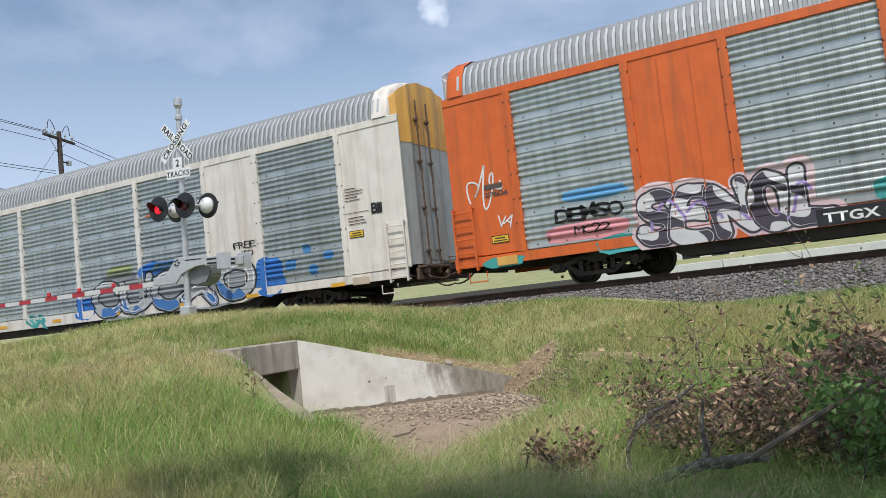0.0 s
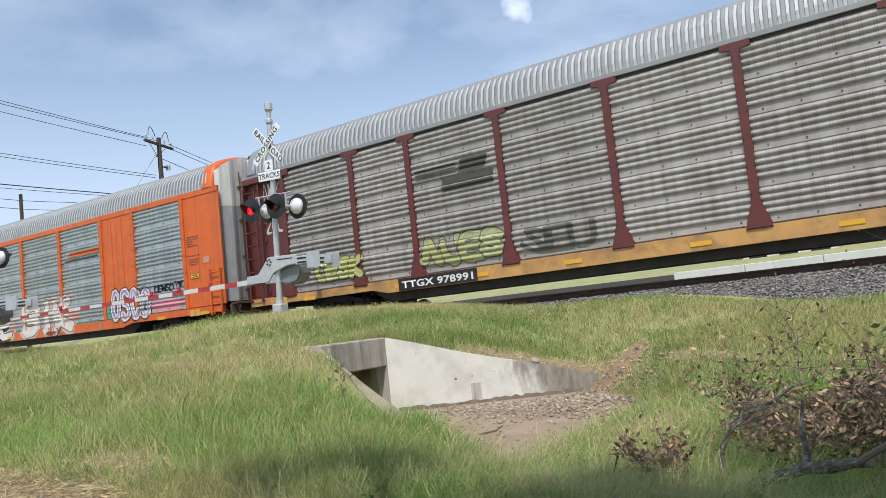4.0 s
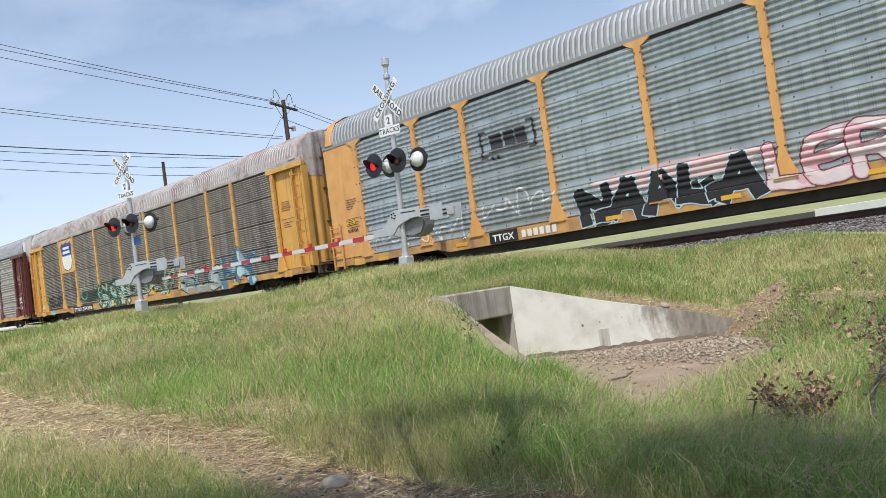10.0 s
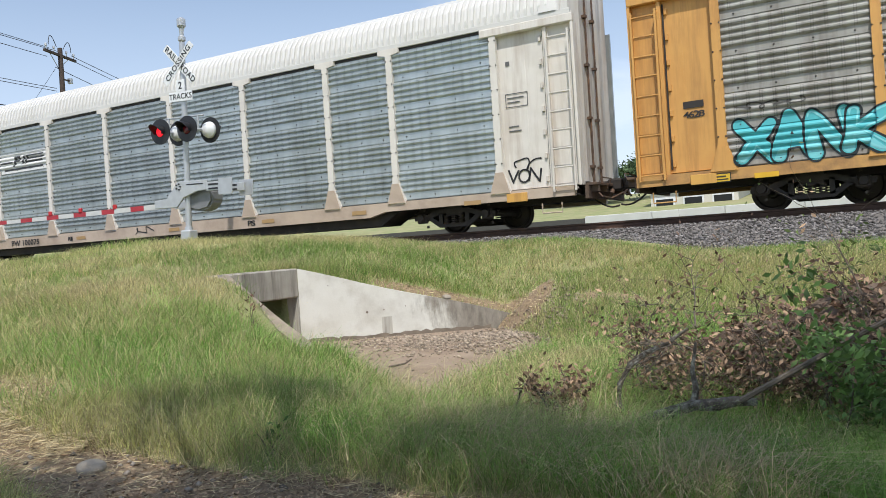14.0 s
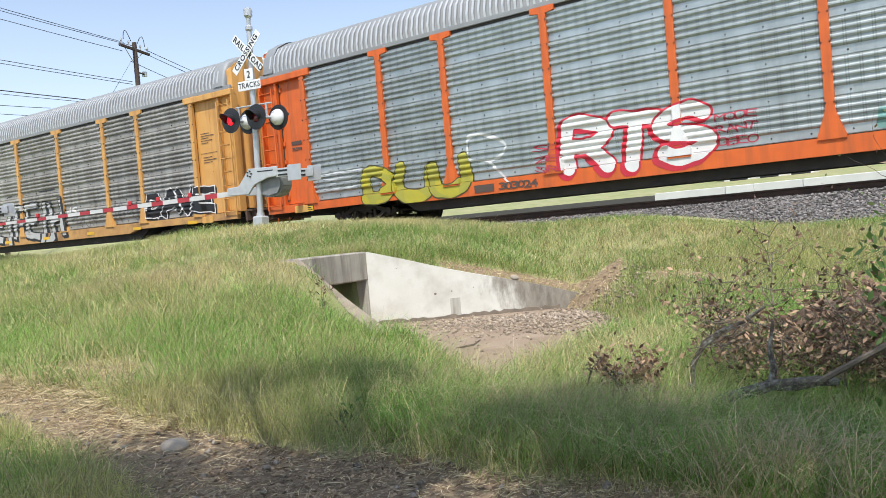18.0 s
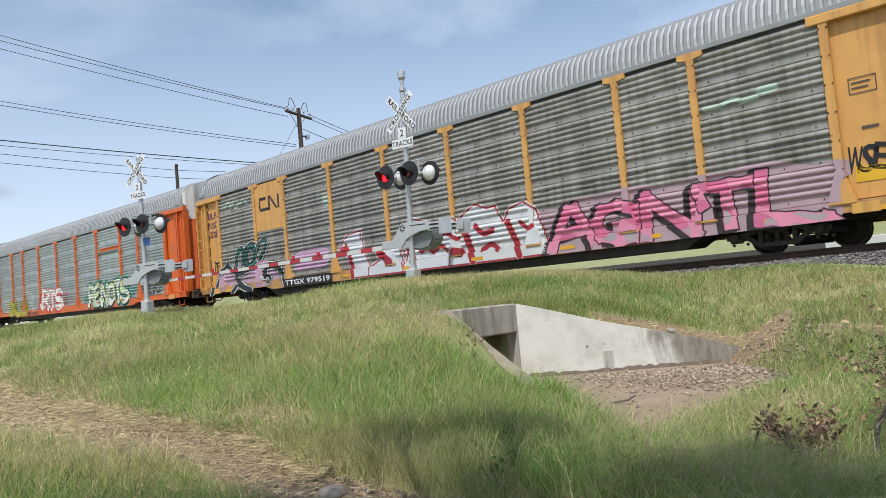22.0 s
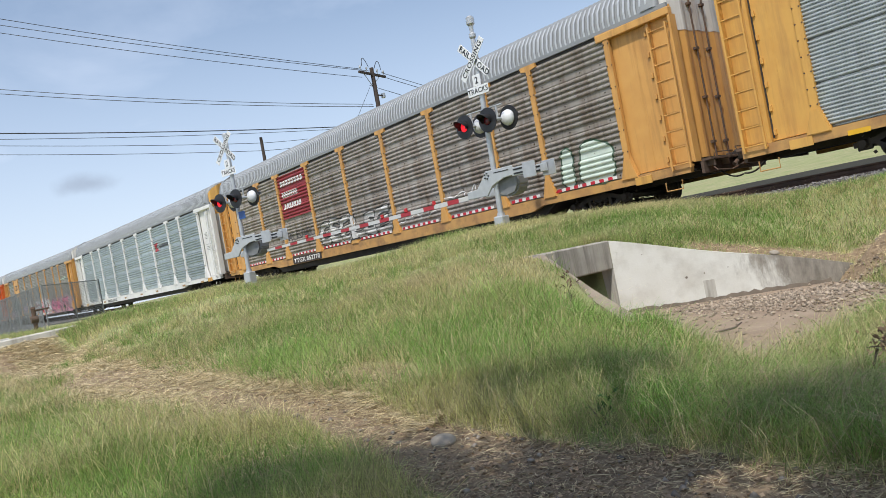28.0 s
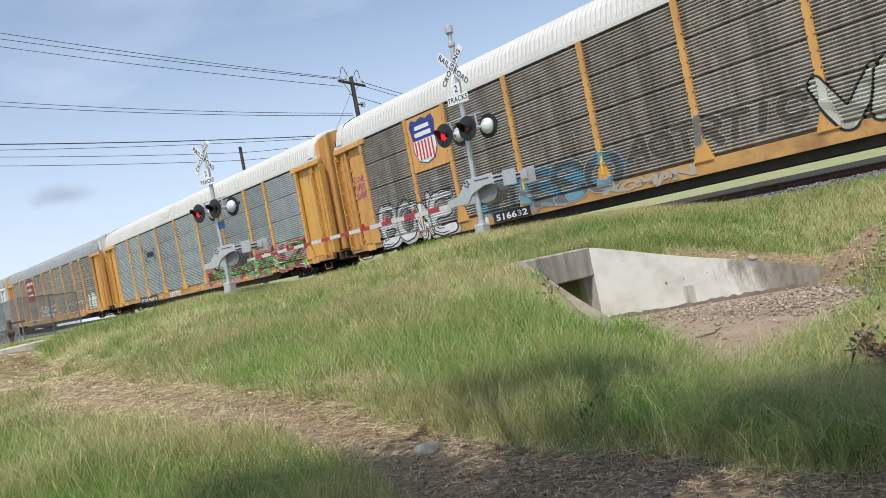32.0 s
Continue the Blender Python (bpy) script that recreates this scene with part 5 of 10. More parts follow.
def make_cap():
    """Smooth roof end, from x = 0 to 0.55, drawn in a little at its end."""
    bm = bmesh.new()
    rows = []
    for x, s, dz in ((-0.16, 1.02, 0.02), (0.22, 1.02, 0.02), (0.28, 1.0, 0.0), (0.30, 0.96, -0.04)):
        rows.append([bm.verts.new((x, y * s, max(4.7, 4.7 + (z - 4.7) * s + dz * (z > 4.75)))) for y, z in ROOF])
    for a, b in zip(rows, rows[1:]):
        for k in range(len(ROOF) - 1):
            bm.faces.new((a[k], a[k + 1], b[k + 1], b[k])[::-1])
    bm.faces.new(rows[-1])
    bmesh.ops.recalc_face_normals(bm, faces=bm.faces)
    return bm


def make_end_door():
    """Ribbed radial end door, its front towards +x; x = 0 is the body's end."""
    bm = bmesh.new()
    path = []
    for a in np.linspace(0, 90, 7):
        path.append((-0.42 + 0.42 * math.sin(radians(a)), -1.40 + 0.42 * (1 - math.cos(radians(a)))))
    path = path + [(0.0, y) for y in np.arange(-0.9, 0.0, 0.15)]
    path = path + [(x, -y) for x, y in path[::-1]]
    rib = []
    for i, (x, y) in enumerate(path):
        o = 0.045 if (i // 2) % 2 else 0.0
        L_ = math.hypot(x + 0.42, max(0, abs(y) - 0.98)) or 1
        nx, ny = ((x + 0.42) / L_, (abs(y) - 0.98) / L_ * (1 if y > 0 else -1)) if abs(y) > 0.98 else (1, 0)
        rib.append((x + nx * o, y + ny * o))
    lo = [bm.verts.new((x, y, 0.95)) for x, y in rib]
    ry, rz = [p[0] for p in ROOF], [p[1] for p in ROOF]
    hi = [bm.verts.new((x, y, float(np.interp(y, ry, rz)) - 0.05)) for x, y in rib]
    bm.faces.new(hi)
    for k in range(len(rib) - 1):
        bm.faces.new((lo[k], lo[k + 1], hi[k + 1], hi[k]))
    bmesh.ops.recalc_face_normals(bm, faces=bm.faces)
    return bm


def make_ladder(z0, z1, w, n):
    def f():
        bm = bmesh.new()
        for x in (-w / 2, w / 2):
            box(bm, x - 0.02, x + 0.02, Y_SOLID - 0.13, Y_SOLID - 0.09, z0, z1)
        for k in range(n):
            z = z0 + 0.12 + (z1 - z0 - 0.24) * k / (n - 1)
            cyl(bm, (-w / 2, Y_SOLID - 0.11, z), (w / 2, Y_SOLID - 0.11, z), 0.016, seg=6)
        for z in (z0 + 0.05, z1 - 0.05):
            for x in (-w / 2, w / 2):
                box(bm, x - 0.02, x + 0.02, Y_SOLID - 0.10, Y_SOLID + 0.01, z - 0.02, z + 0.02)
        return bm
    return f


def make_sill():
    """Side sill, shallower over the trucks."""
    e, d = HALF + 0.1, 8.7
    bm = prism(bmesh.new(), [(-e, 0.64), (-d, 0.64), (-d + 0.5, 0.52), (d - 0.5, 0.52), (d, 0.64), (e, 0.64), (e, 0.86), (-e, 0.86)], 0.14)
    bmesh.ops.translate(bm, verts=bm.verts, vec=(0, Y_SILL, 0))
    return bm


def make_truck_frame():
    bm = bmesh.new()
    upper = [(-1.10, 0.47), (-0.72, 0.50), (-0.40, 0.60), (0.40, 0.60), (0.72, 0.50), (1.10, 0.47), (1.10, 0.36), (0.70, 0.38), (0.36, 0.50), (-0.36, 0.50), (-0.70, 0.38), (-1.10, 0.36)]
    lower = [(-0.74, 0.40), (-0.40, 0.16), (0.40, 0.16), (0.74, 0.40), (0.60, 0.42), (0.34, 0.25), (-0.34, 0.25), (-0.60, 0.42)]
    for y in (-1.08, 0.98):
        for pts in (upper, lower):
            b2 = bmesh.new()
            prism(b2, pts, 0.10)
            bmesh.ops.translate(b2, verts=b2.verts, vec=(0, y, 0))
            me = bpy.data.meshes.new("t"); b2.to_mesh(me); b2.free(); bm.from_mesh(me); bpy.data.meshes.remove(me)
        for x in (-0.36, 0.36):
            box(bm, x - 0.05, x + 0.05, y, y + 0.1, 0.22, 0.54)
        for x in (-0.89, 0.89):
            box(bm, x - 0.14, x + 0.14, y - 0.02, y + 0.12, 0.29, 0.53, bevel=0.03)
            cyl(bm, (x, y - 0.09, 0.42), (x, y, 0.42), 0.085, 0.10, 12)
    box(bm, -0.22, 0.22, -1.04, 1.04, 0.44, 0.72)
    # brake beams and rods
    for x in (-0.42, 0.42):
        box(bm, x - 0.05, x + 0.05, -0.8, 0.8, 0.24, 0.32)
    box(bm, -0.6, 0.6, -0.06, 0.06, 0.2, 0.26)
    return bm


def make_spring():
    bm = bmesh.new()
    for dx in (-0.2, 0.0, 0.2):
        for k in range(4):
            cyl(bm, (dx, 0, 0.25 + 0.05 * k), (dx, 0, 0.278 + 0.05 * k), 0.075, seg=8)
    return bm


def make_platform(sx):
    """End sill with a grating, an angle cock and grab irons."""
    def f():
        bm = bmesh.new()
        a, b = HALF - 0.05, HALF + 0.22
        box(bm, sx * a, sx * b, -1.35, 1.35, 0.84, 0.90, bevel=0.008)
        box(bm, sx * a, sx * (a + 0.08), -1.4, 1.4, 0.56, 0.84)
        for y in (-1.2, -0.6, 0.6, 1.2):
            box(bm, sx * a, sx * b, y - 0.03, y + 0.03, 0.70, 0.84)
        tube(bm, [(sx * b, -1.25, 0.86), (sx * (b + 0.06), -1.25, 1.0), (sx * (b + 0.06), -0.5, 1.0), (sx * b, -0.5, 0.86)], 0.014, 5)
        tube(bm, [(sx * b, -1.3, 0.66), (sx * (b + 0.08), -1.3, 0.58), (sx * (b + 0.1), -0.7, 0.55), (sx * (b + 0.3), -0.25, 0.7)], 0.018, 5)
        cyl(bm, (sx * (b + 0.02), -0.45, 0.66), (sx * (b + 0.02), -0.30, 0.74), 0.05, seg=8)
        return bm
    return f


def make_wheelset():
    bm = bmesh.new()
    for s in (-1, 1):
        m = pose(0, s * 0.755 - 0.07, 0, -90, 0, 0)
        lathe(bm, [(0.13, -0.03), (0.15, 0.02), (0.33, 0.05), (0.36, 0.0), (0.42, 0.0), (0.42, 0.10), (0.445, 0.115), (0.445, 0.14), (0.36, 0.14), (0.33, 0.09), (0.15, 0.10), (0.13, 0.13)] if s > 0 else
              [(0.13, 0.0), (0.15, 0.02), (0.33, 0.05), (0.36, 0.0), (0.445, 0.0), (0.445, 0.025), (0.42, 0.04), (0.42, 0.14), (0.36, 0.14), (0.33, 0.09), (0.15, 0.12), (0.13, 0.16)], 28,
              Matrix.Translation((0, s * 0.755 - 0.07, 0)) @ Euler((-math.pi / 2, 0, 0)).to_matrix().to_4x4())
    cyl(bm, (0, -1.0, 0), (0, 1.0, 0), 0.075, seg=12)
    for k in range(4):
        a = k * math.pi / 2
        box(bm, 0.22 * math.cos(a) - 0.03, 0.22 * math.cos(a) + 0.03, -0.87, -0.84, 0.22 * math.sin(a) - 0.03, 0.22 * math.sin(a) + 0.03)
    return bm


def make_coupler():
    bm = bmesh.new()
    box(bm, -0.35, 0.42, -0.09, 0.09, 0.78, 0.98, bevel=0.02)
    box(bm, 0.42, 0.78, -0.17, 0.15, 0.74, 1.02, bevel=0.04)
    box(bm, -0.35, -0.05, -0.30, 0.30, 0.70, 1.06, bevel=0.02)
    return bm


def hinge():
    return boxed(-0.03, 0.03, Y_SOLID + 0.05, Y_SOLID + 0.10, 0.0, 0.13, bevel=0.008)


def surface_y(kind, x, z, feet, rec=0.0):
    """Near-side surface at u = x from the left end and height z."""
    if z < 0.86:
        return Y_SILL
    for k, p in enumerate(POSTS):
        w = 0.085 if z > 1.45 else 0.085 + 0.165 * min(1.0, (1.45 - z) / 0.5)
        if abs(x - p) < (w if feet else 0.085):
            return Y_POST - (0.03 if feet and z < 1.45 else 0)
    if x < POSTS[0] or x > POSTS[-1]:
        return Y_SOLID + (rec if 0.6 < x < 26.56 else 0.0)
    pr = PROFILE[kind]
    return float(np.interp(z, [p[0] for p in pr], [p[1] for p in pr]))


def decal(car, me, material, name, label, layer, kind, feet, solid=()):
    """Lays a flat mesh (x from the left end, y as height) on the car's side as a skin of paint."""
    bm = bmesh.new()
    bm.from_mesh(me)
    bpy.data.meshes.remove(me)
    zs = [v.co.y for v in bm.verts]; xs = [v.co.x for v in bm.verts]
    if not zs:
        bm.free(); return None
    lo, hi, xl, xh = min(zs), max(zs), min(xs), max(xs)
    cuts = [((0, z, 0), (0, 1, 0)) for z in [0.86] + [p[0] for p in PROFILE[kind]] if lo < z < hi]
    for p in POSTS:
        for w in ((0.085, 0.16, 0.25) if feet and lo < 1.5 else (0.085,)):
            for s in (-1, 1):
                if xl < p + s * w < xh:
                    cuts += [((p + s * w - 0.002, 0, 0), (1, 0, 0)), ((p + s * w + 0.002, 0, 0), (1, 0, 0))]
    for co, no in cuts:
        bmesh.ops.bisect_plane(bm, geom=bm.verts[:] + bm.edges[:] + bm.faces[:], plane_co=co, plane_no=no)
    off = 0.0035 * (layer + 1)
    for v in bm.verts:
        x, z = v.co.x, v.co.y
        y = surface_y(kind, x, z, feet, RECESS.get(car.name, 0.0))
        for a, b, za, zb in solid:
            if a < x < b and za < z < zb and y > Y_SOLID:
                y = Y_SOLID
        v.co = (x - HALF, y - off, z)
    return part(name, bm, material, car, label)


def poly_mesh(polys):
    bm = bmesh.new()
    for pts in polys:
        bm.faces.new([bm.verts.new((x, z, 0)) for x, z in pts])
    bmesh.ops.triangulate(bm, faces=bm.faces)
    me = bpy.data.meshes.new("flat"); bm.to_mesh(me); bm.free()
    return me


def rect(x0, x1, z0, z1, slant=0.0):
    return [(x0, z0), (x1, z0), (x1 + slant, z1), (x0 + slant, z1)]


PAINT = {}


def paint(rgb):
    key = tuple(round(c, 3) for c in rgb)
    if key not in PAINT:
        PAINT[key] = mat("paint_skin", key, 0.6, 0.0, tuple(c * 0.85 for c in key), 2.5, 0.6, stain=tuple(c * 0.5 + 0.05 for c in key), stain_amt=0.35, stain_scale=2.0)
    return PAINT[key]


def word_mesh(letters, x0, x1, z0, z1, bold, wild, seed, cap_level=2):
    """Letters set side by side in the box, each with a tilt of its own."""
    rng = random.Random(seed)
    bm = bmesh.new()
    n = len(letters)
    w = (x1 - x0) / n
    for i, ch in enumerate(letters):
        lo, hi = GLYPHS[ch, "box"]
        hw, hh = max(hi[0] - lo[0], 0.15), hi[1] - lo[1]
        sx, sz = w * 1.12 / hw, (z1 - z0) / hh * rng.uniform(0.88, 1.0)
        s = math.sqrt(abs(sx * sz))
        me = GLYPHS[ch, max(0, min(cap_level, round(bold / s / 0.02)))].copy()
        m = Matrix.Translation((x0 + w * (i + 0.5), (z0 + z1) / 2 + rng.uniform(-1, 1) * 0.05 * (z1 - z0), 0)) \
            @ Matrix.Rotation(radians(rng.uniform(-1, 1) * wild), 4, "Z") @ Matrix.Diagonal((sx, sz, 1, 1)) \
            @ Matrix.Translation((-(lo[0] + hi[0]) / 2, -(lo[1] + hi[1]) / 2, 0))
        me.transform(m)
        bm.from_mesh(me)
        bpy.data.meshes.remove(me)
    out = bpy.data.meshes.new("letters")
    bm.to_mesh(out); bm.free()
    return out


def cloud_mesh(x0, x1, z0, z1, seed, n=14):
    """An uneven patch of sprayed colour."""
    rng = random.Random(seed)
    pts = []
    for k in range(4 * n):
        a = 2 * math.pi * k / (4 * n)
        r = 0.85 + 0.22 * rng.random() * (0.5 + 0.5 * math.sin(5 * a + seed))
        c, s = math.cos(a), math.sin(a)
        q = (abs(c) ** 4 + abs(s) ** 4) ** -0.25 * r
        pts.append(((x0 + x1) / 2 + q * c * (x1 - x0) / 2, (z0 + z1) / 2 + q * s * (z1 - z0) / 2))
    return poly_mesh([pts])


RECESS = {}


def car_carrier(body, sheet, roof, sill, door, kind="A", feet=True, solid_bays=(), half_bay=None, cap=None, tall_ladder=True, sheets=None, door_top=None, cap_style=None, foot=None):
    cap_style = cap_style or kind
    c = new("car_carrier")
    bodym, sheetm = M[body], M[sheet]
    feet_ = feet
    # sides: near side piece by piece, far side alike but plain
    edges = POSTS
    for k in range(9):
        a, b = edges[k], edges[k + 1]
        w, xc = b - a - 0.02, (a + b) / 2 - HALF
        w = round(w, 2)
        if k in solid_bays:
            shared("solid_panel", (w,), lambda: boxed(-w / 2, w / 2, Y_SOLID, Y_SOLID + 0.06, Z0, Z1), bodym, c, "plain painted side panel", pose(xc, 0, 0))
            for dx in (-0.33, 0.33):
                shared("rib", (), lambda: boxed(-0.012, 0.012, Y_SOLID - 0.014, Y_SOLID, Z0 + 0.05, Z1 - 0.1), bodym, c, m=pose(xc + dx * w / 2, 0, 0))
        else:
            sm = M[(sheets or {}).get(k, sheet)]
            top = 2.80 if half_bay == k else None
            shared("side_sheet", (w, kind, top), make_sheet(w, kind, top), sm, c, m=pose(xc, 0, 0))
        if half_bay == k:
            shared("upper_panel", (w,), lambda: boxed(-w / 2, w / 2, Y_SOLID - 0.012, Y_SOLID + 0.03, 2.75, Z1 + 0.02), bodym, c, "painted panel that carries the emblem", pose(xc, 0, 0))
    for p in POSTS:
        shared("post", (feet, cap_style), make_post(feet, cap_style), bodym, c, m=pose(p - HALF, 0, 0))
        if feet:
            shared("post_foot", (), make_foot, M[foot or body], c, m=pose(p - HALF, 0, 0))
    rec = 0.10 if tall_ladder else 0.0
    RECESS[c.name] = rec
    for s in (0, 1):
        # the bodies overhang the sills a little, more at the trailing end
        ext = -0.14 if s == 0 else 0.34
        xa, xb = (0.12 + ext, 1.62) if s == 0 else (25.38, 26.88 + ext)
        shared("end_panel", (s, tall_ladder), lambda: boxed(xa - HALF, xb - HALF, Y_SOLID + rec, Y_SOLID + rec + 0.06, Z0, ZTOP - 0.06, bevel=0.01), bodym, c, "plain painted end panel")
        xr = 0.95 if s == 0 else 26.05
        shared("panel_rib", (s, tall_ladder), lambda: boxed(xr - HALF - 0.02, xr - HALF + 0.02, Y_SOLID + rec - 0.006, Y_SOLID + rec, Z0 + 0.03, ZTOP - 0.3), bodym, c)
        if tall_ladder:
            x0, x1 = (0.06 + ext, 1.95) if s == 0 else (25.05, 26.94 + ext)
            shared("lintel", (s,), lambda: boxed(x0 - HALF, x1 - HALF, Y_POST - 0.02, Y_SOLID + 0.1, 4.40, 4.58, bevel=0.015), bodym, c, "beam over the end bay")
            x0, x1 = (0.06 + ext, 0.12 + ext) if s == 0 else (26.88 + ext, 26.94 + ext)
            shared("corner_post", (s,), lambda: boxed(x0 - HALF, x1 - HALF, Y_POST, Y_SOLID + 0.2, 0.86, 4.40), bodym, c, "corner post")
            x0, x1 = (0.52, 0.60) if s == 0 else (26.56, 26.64)
            shared("door_post", (s,), lambda: boxed(x0 - HALF, x1 - HALF, Y_SOLID - 0.005, Y_SOLID + 0.12, 0.86, 4.40), bodym, c, "post beside the ladder")
            shared("door_gap", (s,), lambda: boxed((0.606 if s == 0 else 26.52) - HALF, (0.64 if s == 0 else 26.554) - HALF, Y_SOLID + 0.085, Y_SOLID + 0.099, 0.95, 4.35), M["black"], c, "dark gap beside the ladder post")
            for k_ in range(7):
                shared("hinge", (), hinge, bodym, c, m=pose((0.68 if s == 0 else 26.46) - HALF, 0, 1.0 + 0.52 * k_))
        else:
            shared("kick_plate", (s,), lambda: boxed((0.15 + ext if s == 0 else 26.35) - HALF, (0.65 if s == 0 else 26.85 + ext) - HALF, Y_SOLID - 0.012, Y_SOLID, 0.9, 2.05, bevel=0.004), bodym, c)
        shared("jack_pad", (s,), lambda: boxed((1.0 if s == 0 else 25.5) - HALF, (1.5 if s == 0 else 26.0) - HALF, Y_SILL - 0.03, Y_SILL, 0.60, 0.80, bevel=0.006), M["gold"] if sill != "white" else M["beige"], c, "coloured pad on the sill")
        xl = 0.26 if s == 0 else 26.92
        if tall_ladder:
            shared("ladder", ("tall",), make_ladder(0.75, 4.25, 0.50, 9), bodym, c, "side ladder", m=pose(xl - HALF, 0, 0))
        else:
            shared("ladder", ("low",), make_ladder(0.55, 2.05, 0.50, 5), bodym, c, "short side ladder", m=pose(xl - HALF, 0, 0))
        turn = pose(-HALF + 0.02 + ext, 0, 0, 0, 0, 180) if s == 0 else pose(HALF - 0.14 + ext, 0, 0)
        shared("end_door", (), make_end_door, M[door], c, "ribbed end door", turn)
        shared("door_rod", (), make_rods, M["rustgear"], c, "locking rods of the end door", turn)
        if door_top:
            shared("door_band", (), lambda: make_end_band(), M[door_top], c, "painted upper band of the end door", turn)
        shared("roof_cap", (), make_cap, M[cap or roof], c, "smooth roof end", pose(-12.95 + ext, 0, 0, 0, 0, 180) if s == 0 else pose(12.83 + ext, 0, 0), smooth=True)
        shared("coupler", (), make_coupler, M["black"], c, "knuckle coupler", pose(-HALF, 0, 0, 0, 0, 180) if s == 0 else pose(HALF, 0, 0))
        sx = -1 if s == 0 else 1
        shared("brake_hose", (s,), lambda: tube(bmesh.new(), [(sx * (HALF + 0.05 + 0.72 * u), -0.45, 0.70 - 0.34 * math.sin(math.pi * min(u * 0.62, 1))) for u in np.linspace(0, 1, 9)], 0.022, 6), M["black"], c, "black brake hose")
        shared("uncoupling_lever", (s,), lambda: tube(bmesh.new(), [(sx * (HALF - 0.1), -1.45, 0.72), (sx * (HALF + 0.16), -1.42, 0.66), (sx * (HALF + 0.2), -0.9, 0.62), (sx * (HALF + 0.3), -0.2, 0.8)], 0.016, 5), M["black"], c)
        shared("end_platform", (s,), make_platform(sx), M["rustgear"], c, "rusty end sill with grab irons", pose(ext, 0, 0))
        # steps below the end
        shared("stirrup", (s,), lambda: tube(bmesh.new(), [(sx * (HALF - 0.68), -1.5, 0.52), (sx * (HALF - 0.68), -1.5, 0.30), (sx * (HALF - 0.22), -1.5, 0.30), (sx * (HALF - 0.22), -1.5, 0.52)], 0.018, 5), M[sill], c, "step stirrup")
        # truck
        tr = new("truck"); tr.parent = c; tr.matrix_basis = pose(sx * 10.35, 0, 0)
        shared("side_frame", (), make_truck_frame, M["black"], tr, "cast truck side frames")
        for y in (-1.06, 1.06):
            shared("spring", (), make_spring, M["steel"], tr, m=pose(0, y, 0))
        for x in (-0.89, 0.89):
            w_ = shared("wheelset", (), make_wheelset, M["wheel"], tr, "steel wheels on an axle", pose(x, 0, 0.42), smooth=False)
            WHEELS.append(w_)
    # far side
    shared("far_side", (), lambda: boxed(-HALF - 0.02, HALF + 0.22, 1.44, 1.52, Z0, ZTOP), sheetm, c, "far side sheeting")
    shared("top_chord", (feet,), lambda: boxed(-HALF - 0.02, HALF + 0.22, Y_SOLID - 0.02, Y_SOLID + 0.06, Z1 + (0.0 if not feet_ else 0.07), ZTOP - 0.03, bevel=0.006), bodym if not feet else M[roof], c, "rail along the roof's edge")
    shared("gutter", (feet,), lambda: boxed(-HALF + 1.7, HALF - 1.7, Y_BASE - 0.01, Y_BASE + 0.05, *((Z1, Z1 + 0.068) if feet_ else (ZTOP - 0.028, ZTOP - 0.002))), M["black"], c)
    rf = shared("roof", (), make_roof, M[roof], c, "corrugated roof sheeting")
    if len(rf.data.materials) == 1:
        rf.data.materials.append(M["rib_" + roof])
    tagged(shared("bolts", (kind,), make_bolts(kind), M["rustgear"] if kind == "B" else M["black"], c, "bolt heads"), kind="stuff")
    # floor and sills
    b = shared("side_sill", (), make_sill, M[sill], c, "side sill")
    shared("side_sill", ("far",), lambda: boxed(-HALF + 0.1, HALF - 0.1, 1.40, 1.54, 0.52, 0.86), M[sill], c)
    shared("floor", (), lambda: boxed(-HALF + 0.15, HALF - 0.15, -1.40, 1.40, 0.74, 0.84), M["black"], c, "underside of the deck")

    def belly():
        bm = prism(bmesh.new(), [(-9.1, 0.74), (-8.4, 0.30), (8.4, 0.30), (9.1, 0.74)], 0.9)
        bmesh.ops.translate(bm, verts=bm.verts, vec=(0, -1.28, 0))
        return bm
    shared("centre_sill", (), belly, M["black"], c, "deep black underframe between the trucks")
    shared("draft_sill", (), lambda: boxed(-HALF, HALF, -0.3, 0.3, 0.56, 0.80), M["black"], c)
    return c, (kind, feet, tuple((edges[k], edges[k + 1], Z0, Z1) for k in solid_bays) + (((edges[half_bay], edges[half_bay + 1], 2.75, Z1),) if half_bay is not None else ()))


def make_end_band():
    bm = make_end_door()
    for v in bm.verts:
        v.co.x += 0.008
        v.co.y *= 1.008
        v.co.z = 4.05 if v.co.z < 2 else v.co.z + 0.006
    return bm


WHEELS = []


def marks(car, spec, items, rgb, name="stencil", label="stencilled data marks"):
    kind, feet, solid = spec
    for i in items:
        decal(car, poly_mesh([rect(*i)]), paint(rgb), name, label, 3, kind, feet, solid)


def data_block(car, spec, x, z, rgb, seed):
    """Small stencilled lines, too small to read."""
    rng = random.Random(seed)
    it = []
    for k in range(5):
        it.append((x, x + rng.uniform(0.3, 0.62), z - 0.075 * k, z - 0.075 * k + 0.022))
    z2 = z - 0.75
    it.append((x - 0.05, x + 0.72, z2 + 0.13, z2 + 0.145))
    for k in range(3):
        it.append((x + 0.05, x + rng.uniform(0.4, 0.65), z2 - 0.08 * k, z2 - 0.08 * k + 0.022))
    marks(car, spec, it, rgb)


